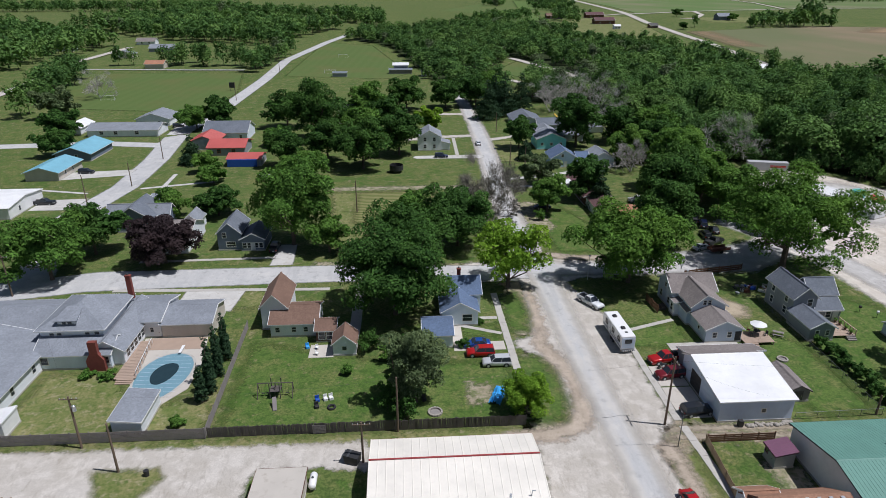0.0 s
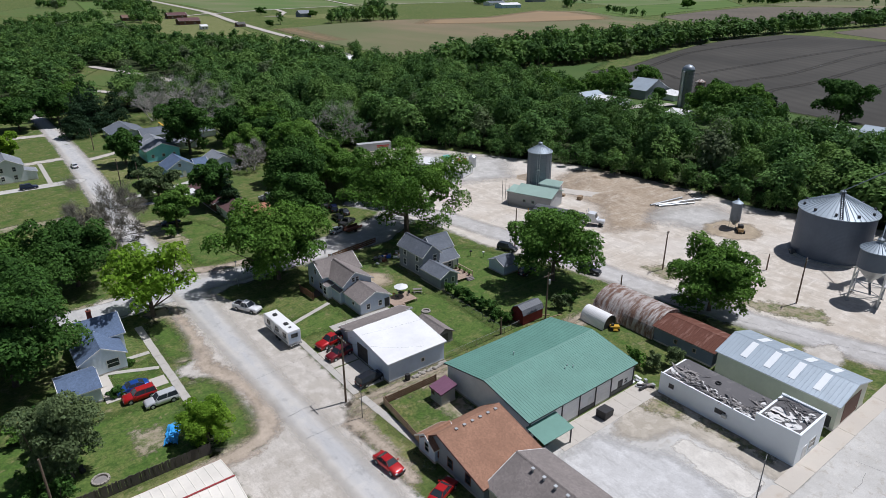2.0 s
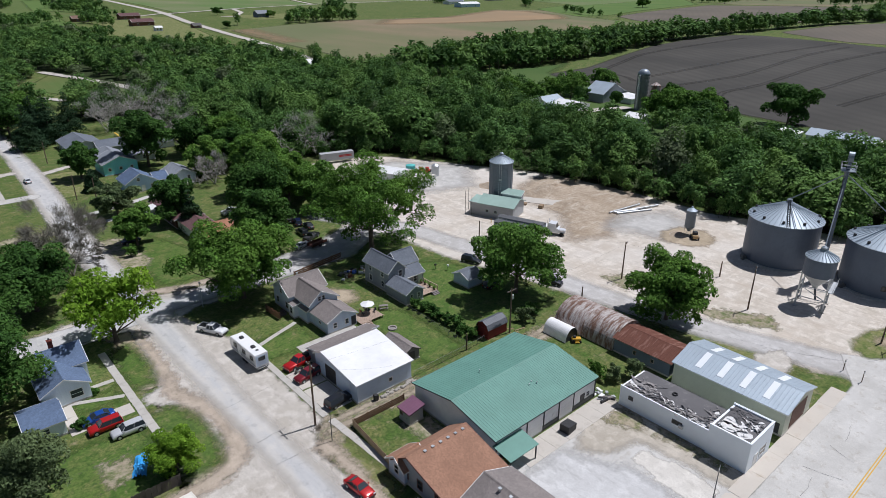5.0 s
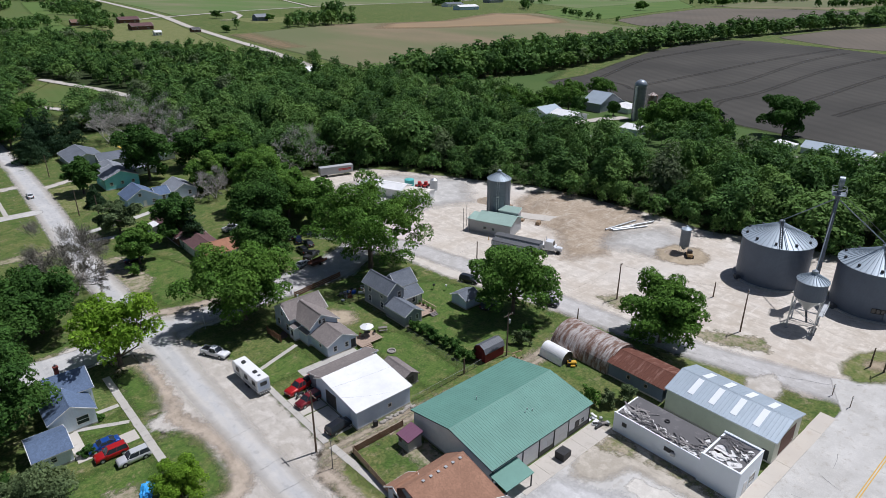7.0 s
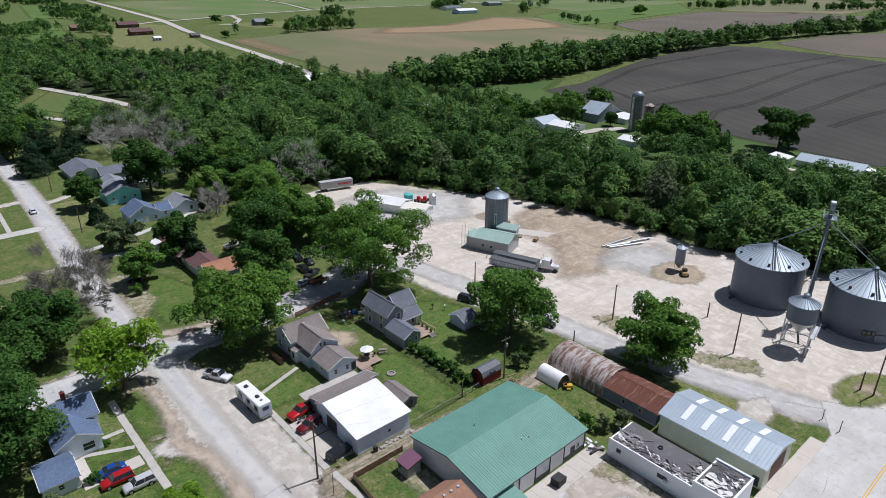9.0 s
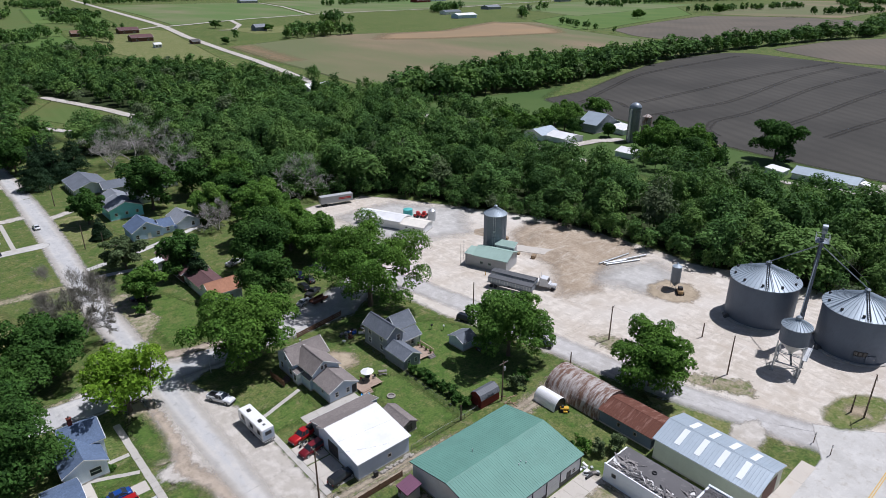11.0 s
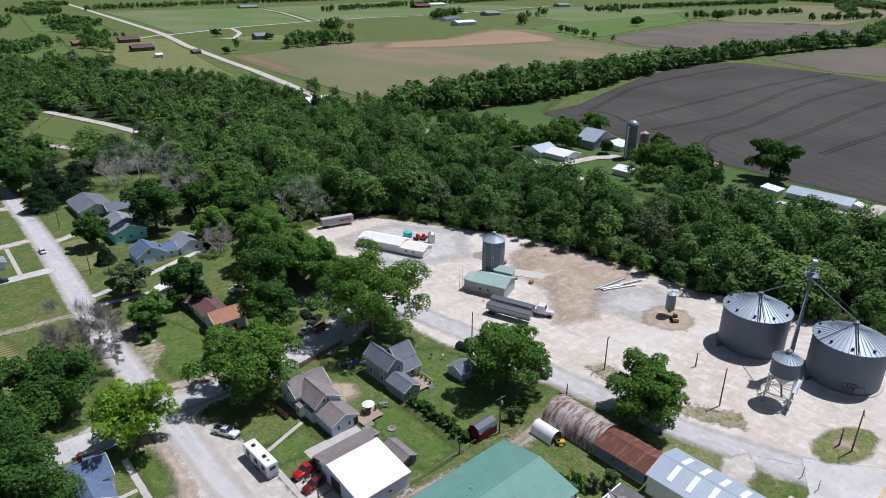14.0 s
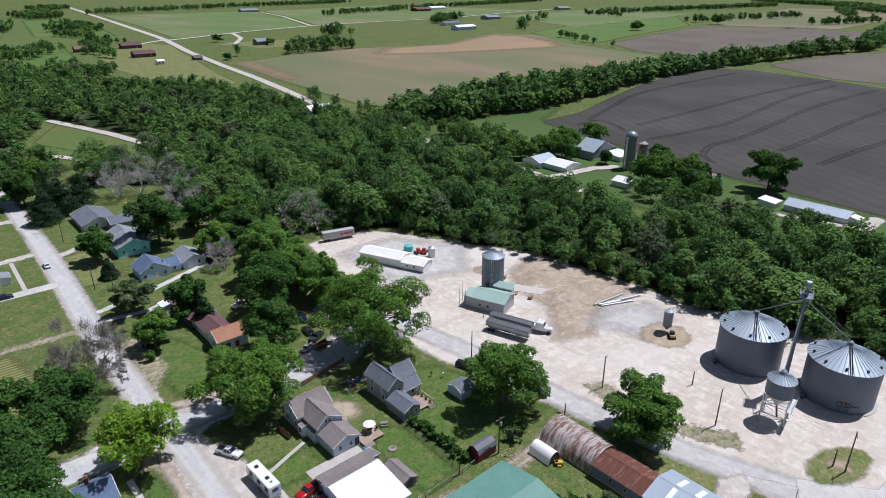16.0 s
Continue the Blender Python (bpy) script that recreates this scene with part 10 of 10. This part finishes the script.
# ---- yard things ----
solo("dumpster", Shape().prism([(-1.0, 0.1), (1.0, 0.1), (1.05, 1.2), (-1.05, 1.45)], -0.8, 0.8), BLACK, 63.6, 45.2, 5, "black steel dumpster beside the green hall", "dumpster")
dp = thing("dumpster", -7.8, 66.2, -20, "black dumpster with open lids by the alley", "dumpster")
part("body", Shape().prism([(-0.9, 0.1), (0.9, 0.1), (1.0, 1.2), (-1.0, 1.3)], -0.7, 0.7), BLACK, dp)
part("lid", Shape().box(-1.0, -0.7, 1.32, 0.0, 0.7, 1.37, pose(0, 0, 0, 0, -12, 0)), STEEL, dp)
solo("barrel", Shape().tube([(0, 0.3), (0.02, 0.32), (0.9, 0.32), (0.92, 0.3)], 14), BLACK, -33.8, 65.2, 0, "dark trash barrel on the grass island", "barrel")
solo("garbage_bin", Shape().prism([(-0.3, 0), (0.3, 0), (0.36, 1.0), (-0.36, 1.1)], -0.3, 0.3), BLACK, 46.4, 70.0, 0, "black garbage bin by the garage wall", "garbage bin")
for i in range(26):
    rs_ = random.Random(i)
    r = rs_.uniform(0.2, 0.45)
    s = Shape().tube([(-0.1, r * 0.7), (r * 0.3, r), (r * 0.7, r * 0.75), (r * 0.85, r * 0.2)], 7, turn=rs_.uniform(0, 1))
    solo("rock", s, STONE, 47.6 + i * 0.27 + rs_.uniform(-0.1, 0.1), 70.1 + rs_.uniform(-0.3, 0.3), rs_.uniform(0, 90), "pale field stone in a row by the wall", "rock", "row of stones")
sw = thing("play_set", -20.4, 81.4, 0, "weathered wooden play set with swings", "play set")
for px in (-2.6, 0, 2.6):
    part("a_frame", Shape().rod((px - 0.05, -0.9, 0), (px, 0, 2.3), 0.06, 5).rod((px - 0.05, 0.9, 0), (px, 0, 2.3), 0.06, 5), OLD_WOOD, sw)
part("beam", Shape().rod((-2.7, 0, 2.3), (2.7, 0, 2.3), 0.07, 6), OLD_WOOD, sw)
part("platform", Shape().box(-0.8, -0.8, 1.2, 0.8, 0.8, 1.28), OLD_WOOD, sw)
for px in (-0.75, 0.75):
    for py in (-0.75, 0.75):
        part("post", Shape().box(px - 0.06, py - 0.06, 0, px + 0.06, py + 0.06, 2.7), OLD_WOOD, sw)
part("slide", Shape().prism([(0.8, 1.2), (2.6, 0.1), (2.6, 0.02), (0.8, 1.1)], -0.3, 0.3, pose(0, -1.2, 0, 0, 0, -80)), GREY_WOOD, sw)
for px in (-1.9, -1.2, 1.7):
    part("swing_seat", Shape().box(px - 0.25, -0.1, 0.5, px + 0.25, 0.1, 0.54).rod((px - 0.22, 0, 0.5), (px - 0.22, 0, 2.3), 0.012, 3).rod((px + 0.22, 0, 0.5), (px + 0.22, 0, 2.3), 0.012, 3), BLACK, sw)
for x, y, mat, label in ((-14.0, 79.6, TARP_DEEP, "blue plastic toy on the lawn"), (-13.9, 78.0, BLACK, "dark plastic chair on the lawn"), (-12.0, 80.0, WHITE_PAINT, "white plastic toy on the lawn"), (-12.8, 79.8, WHITE_PAINT, "white plastic seat on the lawn"), (-17.5, 94.8, PLASTIC_BLUE, "blue plastic barrel on the lawn"), (-2.2, 78.2, BLACK, "dark toy lying in the grass"), (2.0, 78.8, BLACK, "dark plastic tub in the grass")):
    s = Shape().box(-0.32, -0.3, 0, 0.32, 0.3, 0.45, bevel=0.08).box(-0.32, 0.2, 0.45, 0.32, 0.3, 0.95, bevel=0.04)
    solo("garden_toy", s, mat, x, y, 20, label, "toy")


def ring(name, x, y, r, mat, inner, label, z=0.3):
    t = thing(name, x, y, 0, label, "fire pit")
    n = 14
    for i in range(n):
        a = 6.2832 * i / n
        part("stone", Shape().box(-0.2, -0.14, 0, 0.2, 0.14, z, bevel=0.04), mat, t, at=pose(r * math.sin(a), r * math.cos(a), 0, 0, 0, -math.degrees(a)))
    part("ash_bed", Shape().tube([(-0.05, r * 0.9), (0.06, r * 0.85), (0.1, 0.1)], 14), inner, t)


ring("fire_pit", 3.5, 75.8, 0.95, STONE, ASH, "stone fire pit with pale ash on the lawn")
ring("fire_pit", 61.9, 86.2, 0.75, STONE, ASH, "round stone fire ring on the lawn")
ty = Shape()
nn, kk = 18, 8
ty.add([((0.5 + 0.17 * math.cos(6.2832 * j / kk)) * math.cos(6.2832 * i / nn), (0.5 + 0.17 * math.cos(6.2832 * j / kk)) * math.sin(6.2832 * i / nn), 0.17 + 0.17 * math.sin(6.2832 * j / kk)) for i in range(nn) for j in range(kk)],
       [(i * kk + j, ((i + 1) % nn) * kk + j, ((i + 1) % nn) * kk + (j + 1) % kk, i * kk + (j + 1) % kk) for i in range(nn) for j in range(kk)])
solo("tyre", ty, RUBBER, -11.7, 77.8, 0, "black tyre lying on the lawn", "tyre")
tp = Shape()
rt = random.Random(3)
n = 9
tp.add([(-0.9 + 1.8 * i / n + rt.uniform(-0.12, 0.12), -2.2 + 4.4 * j / n + rt.uniform(-0.12, 0.12), max(0.05, 0.75 - 0.22 * (abs(i - 4.5) ** 1.3) * 0.4 + rt.uniform(-0.2, 0.25))) for i in range(n + 1) for j in range(n + 1)],
       [(i * (n + 1) + j, (i + 1) * (n + 1) + j, (i + 1) * (n + 1) + j + 1, i * (n + 1) + j + 1) for i in range(n) for j in range(n)])
solo("tarpaulin", tp, PLASTIC_BLUE, 13.2, 79.0, -24, "crumpled bright blue tarpaulin over a heap", "tarpaulin")
pt = thing("picnic_table", 65.4, 93.8, -30, "pale picnic table with two benches", "picnic table")
part("tabletop", Shape().box(-0.9, -0.36, 0.7, 0.9, 0.36, 0.76), GREY_WOOD, pt)
for s in (-1, 1):
    part("bench", Shape().box(-0.9, s * 0.72 - 0.13, 0.42, 0.9, s * 0.72 + 0.13, 0.47), GREY_WOOD, pt)
    part("leg", Shape().rod((s * 0.7, -0.75, 0), (s * 0.7, 0.2, 0.7), 0.05, 4).rod((s * 0.7, 0.75, 0), (s * 0.7, -0.2, 0.7), 0.05, 4), GREY_WOOD, pt)
pl = thing("paddling_pool", 58.2, 90.0, 0, "small blue paddling pool beside the deck", "pool")
part("rim", Shape().tube([(0, 0.85), (0.25, 0.9), (0.25, 0.8), (0.05, 0.78)], 20, caps=False), PLASTIC_BLUE, pl)
part("floor", Shape().tube([(0.03, 0.8), (0.08, 0.8)], 20), PLASTIC_BLUE, pl)
tm = thing("trampoline", -2.9, 203.3, 0, "round black trampoline with safety net", "trampoline")
part("mat", Shape().tube([(0.85, 2.2), (0.92, 2.2)], 24), BLACK, tm)
part("net", Shape().tube([(0.92, 2.2), (2.6, 2.2)], 24, caps=False), BLACK, tm)
for i in range(6):
    a = 1.047 * i
    part("leg", Shape().rod((2.2 * math.cos(a), 2.2 * math.sin(a), 0), (2.2 * math.cos(a), 2.2 * math.sin(a), 2.7), 0.04, 5), STEEL, tm)
for x, y in ((85.6, 101.2), (87.5, 99.0)):
    gd = thing("garden_ornament", x, y, 0, "small dark garden ornament on a post", "ornament")
    part("post", Shape().tube([(0, 0.05), (1.0, 0.04)], 6), BLACK, gd)
    part("top", Shape().box(-0.25, -0.2, 1.0, 0.25, 0.2, 1.4, bevel=0.08), BLACK if x < 86 else WHITE_PAINT, gd)
for i in range(16):
    rj = random.Random(50 + i)
    s = Shape().box(-rj.uniform(0.2, 0.9), -rj.uniform(0.1, 0.4), 0, rj.uniform(0.2, 0.9), rj.uniform(0.1, 0.4), rj.uniform(0.08, 0.5), bevel=0.03)
    solo("scrap", s, rj.choice((GREY_WOOD, TAN_WOOD, PALE_STEEL, BLACK, WHITE_PAINT)), 73.9 + rj.uniform(-0.6, 1.6), 46.2 + rj.uniform(-0.8, 2.2), rj.uniform(0, 180), "loose scrap board in the heap by the hall", "scrap", "heap of scrap")
for i in range(10):
    rj = random.Random(90 + i)
    s = Shape().box(-rj.uniform(0.6, 1.6), -0.1, 0, rj.uniform(0.6, 1.6), 0.1, 0.12)
    solo("plank", s, TAN_WOOD, rj.uniform(-52, -47) if i < 4 else rj.uniform(78, 80), rj.uniform(60, 63) if i < 4 else rj.uniform(67.5, 72.0), rj.uniform(0, 180), "loose tan plank lying on the ground", "plank", "loose planks")
for i in range(34):
    rj = random.Random(300 + i)
    s = Shape().box(-rj.uniform(0.2, 0.7), -rj.uniform(0.12, 0.4), 0, rj.uniform(0.2, 0.7), rj.uniform(0.12, 0.4), rj.uniform(0.12, 0.7), pose(0, 0, 0, rj.uniform(-14, 14), rj.uniform(-14, 14), 0), bevel=0.05)
    solo("junk", s, rj.choice((GREY_WOOD, PALE_STEEL, WHITE_PAINT, BLACK, STONE, RUST_ROOF, TARP_DEEP)), rj.uniform(66.4, 76.6), rj.uniform(110.0, 113.6), rj.uniform(0, 180), "loose junk in the shade behind the grey house", "junk", "heap of junk")
for i, (cx, cy, rot, mat) in enumerate(((60.0, 93.2, 100, DARKTRIM), (62.6, 93.0, -80, DARKTRIM), (61.6, 95.0, 0, DARKTRIM), (60.2, 94.4, 60, RED))):
    ch = thing("deck_chair", cx, cy, rot, "dark metal chair round the deck table" if mat is DARKTRIM else "red folding chair on the deck", "chair", "chairs on the deck", z=0.6)
    part("seat", Shape().box(-0.25, -0.25, 0.4, 0.25, 0.25, 0.45), mat, ch)
    part("backrest", Shape().box(-0.25, 0.2, 0.45, 0.25, 0.25, 0.95), mat, ch)
    for a in (-0.22, 0.22):
        for b in (-0.22, 0.22):
            part("leg", Shape().box(a - 0.02, b - 0.02, 0, a + 0.02, b + 0.02, 0.4), mat, ch)
for i, (cx, cy) in enumerate(((77.9, 92.6), (78.0, 94.2), (78.0, 95.8), (77.9, 96.9))):
    fp = thing("flower_pot", cx, cy, 0, "clay pot with green plant on the deck rail side", "flower pot", "pots on the deck", z=0.56)
    part("pot", Shape().tube([(0, 0.16), (0.34, 0.22), (0.36, 0.2)], 12), SIDE_BROWN, fp)
    part("plant", card_mesh("plant", leaf_cards(np.random.default_rng(900 + i), np.array([(0.0, 0.0, 0.6)]), np.array([0.34]), 120, 0.09), LEAF_MID), LEAF_MID, fp)
solo("patio_slab", Shape().box(-2.1, -2.0, -0.1, 2.1, 2.0, 0.08, bevel=0.03), PAD, -14.9, 93.6, 0, "pale concrete patio behind the brown-roofed house", "patio")
for x, y, rot in ((-15.8, 94.2, 20), (-15.6, 92.4, 70)):
    ch = thing("patio_chair", x, y, rot, "white plastic patio chair on the slab", "chair", z=0.08)
    part("seat", Shape().box(-0.25, -0.25, 0.4, 0.25, 0.25, 0.45), WHITE_PAINT, ch)
    part("backrest", Shape().box(-0.25, 0.2, 0.45, 0.25, 0.26, 0.9), WHITE_PAINT, ch)
    for a in (-0.22, 0.22):
        for b in (-0.22, 0.22):
            part("leg", Shape().box(a - 0.02, b - 0.02, 0, a + 0.02, b + 0.02, 0.4), WHITE_PAINT, ch)

# ---- sidewalks, aprons and markings ----
def sidewalk(ax, ay, bx_, by_, width, label, step=1.5, mat=SLAB, lift=0.09):
    ln = math.hypot(bx_ - ax, by_ - ay)
    w = tagged(new("pavement"), label, "sidewalk", kind="structure")
    w.matrix_basis = pose(ax, ay, 0, 0, 0, math.degrees(math.atan2(by_ - ay, bx_ - ax)))
    n = max(1, int(ln / step))
    me = Shape().box(0.008, -width / 2, -0.1, ln / n - 0.008, width / 2, lift, bevel=0.015).mesh("paving_slab", mat)
    r = random.Random(int(ax * 7 + ay))
    for k in range(n):
        part("paving_slab", me, mat, w, at=pose(ln * k / n, r.uniform(-0.03, 0.03), r.uniform(-0.03, 0.0), r.uniform(-0.4, 0.4), r.uniform(-0.4, 0.4), 0))


sidewalk(17.2, 113.5, 17.4, 84.5, 1.25, "old concrete sidewalk on the street's west side")
sidewalk(13.0, 103.4, 16.5, 103.4, 1.0, "short concrete path to the pale blue house")
sidewalk(9.0, 101.0, 16.5, 97.6, 0.9, "narrow concrete path beside the lawn")
sidewalk(38.2, 101.5, 38.2, 71.8, 1.1, "concrete sidewalk on the street's east side")
sidewalk(38.4, 70.5, 39.4, 52.0, 1.2, "concrete sidewalk beside the tan fence")
sidewalk(38.8, 97.0, 49.0, 100.6, 0.9, "concrete path to the grey-blue house")
sidewalk(-60, 119.2, -16, 117.4, 1.2, "concrete sidewalk along the cross street")
sidewalk(-60, 133.6, -30, 134.4, 1.1, "concrete sidewalk before the slate house")
sidewalk(-9.8, 119.5, -9.8, 98.0, 2.0, "shaded concrete drive under the big tree", 2.4)
sidewalk(64, 22.6, 105, 22.2, 2.4, "tan concrete sidewalk by the highway", 5.2, TAN_PAD)
sidewalk(19, 222, 19.6, 252, 1.3, "concrete path beside the white house")
for ax, ay, bx_, by_, mat, label in ((38.8, 80.0, 43.4, 85.6, PAD, "pale concrete drive before the garage"), (38.8, 72.2, 43.4, 79.7, PAD, "concrete apron beside the garage"), (53.5, 43.6, 73.6, 47.3, PAD, "pale concrete apron before the green hall"), (7.6, 92.2, 16.5, 95.0, PAD, "pale concrete drive with parked cars"),
                                    (44.6, 87.4, 57.0, 92.4, SLAB, "grey concrete terrace between house and garage"), (7.6, 93.6, 9.4, 100.6, PAD, "pale concrete path beside the pale blue house")):
    s = Shape()
    nx_, ny_ = max(1, round((bx_ - ax) / 3)), max(1, round((by_ - ay) / 3))
    w = tagged(new("pavement"), label, "drive", kind="structure")
    w.matrix_basis = pose(ax, ay, 0)
    me = Shape().box(0.01, 0.01, -0.1, (bx_ - ax) / nx_ - 0.01, (by_ - ay) / ny_ - 0.01, 0.075, bevel=0.012).mesh("paving_slab", mat)
    for i in range(nx_):
        for j in range(ny_):
            part("paving_slab", me, mat, w, at=pose((bx_ - ax) / nx_ * i, (by_ - ay) / ny_ * j, 0.0))
rl = tagged(new("road_marking"), "double yellow centre line of the highway", "road marking", kind="structure")
rl.matrix_basis = pose(0, 12.9, 0.06)
for off in (-0.16, 0.16):
    part("stripe", Shape().box(-50, off - 0.07, -0.004, 290, off + 0.07, 0.006), YELLOW, rl, at=pose(0, 0, 0, 0, 0, -0.25))
CRACK = plain("tar_seam", (0.17, 0.17, 0.17), 0.9)
rc = random.Random(8)


def crack(x, y, a, ln, name="tar_seam"):
    s, px, py = Shape(), 0.0, 0.0
    for _ in range(int(ln / 0.8)):
        q, w_ = a + rc.uniform(-0.2, 0.2), rc.uniform(0.012, 0.026)
        nx_, ny_ = px + 0.8 * math.cos(q), py + 0.8 * math.sin(q)
        ox, oy = -math.sin(q) * w_, math.cos(q) * w_
        s.add([(px - ox, py - oy, 0), (nx_ - ox, ny_ - oy, 0), (nx_ + ox, ny_ + oy, 0), (px + ox, py + oy, 0)], [(0, 1, 2, 3)])
        px, py = nx_, ny_
    ob = new(name, s.mesh(name, CRACK))
    ob.location = (x, y, 0.085)
    tagged(ob, "thin dark tar-filled crack in the paving", "crack", "tar seams", kind="structure")


for x, y, a, ln in ((76, 17, 0.1, 5), (82, 19, -1.2, 5), (92, 17, 0.2, 5), (100, 10, -1.3, 8), (70, 8, -1.4, 6), (88, 14.5, 1.2, 4), (27.4, 67, 0.05, 6), (27.5, 73, 0.1, 5), (104.6, 49, -1.25, 14), (109.0, 36, -1.1, 13), (102.5, 62, -1.45, 12), (118, 22, -0.5, 9)):
    crack(x, y, a, ln)


# ---- back yards to the north ----
for k in range(6):
    solo("porch_post", Shape().box(-0.09, -0.09, 0, 0.09, 0.09, 2.75), WHITE_PAINT, 46.75, 268.8 + k * 3.3, 0, "white square porch post under the eave", "post")
sd = thing("playground_slide", 70.2, 289.7, 30, "bright yellow plastic slide on the lawn", "slide")
part("chute", Shape().add([(-0.35, -1.6, 0.2), (0.35, -1.6, 0.2), (0.35, 1.2, 1.7), (-0.35, 1.2, 1.7), (-0.35, -1.6, 0.1), (0.35, -1.6, 0.1), (0.35, 1.2, 1.6), (-0.35, 1.2, 1.6)], [(0, 1, 2, 3), (7, 6, 5, 4), (0, 4, 5, 1), (1, 5, 6, 2), (2, 6, 7, 3), (3, 7, 4, 0)]), YELLOW, sd)
for s in (-1, 1):
    part("leg", Shape().rod((s * 0.32, 1.15, 0), (s * 0.32, 1.15, 1.7), 0.05, 6), STEEL, sd)
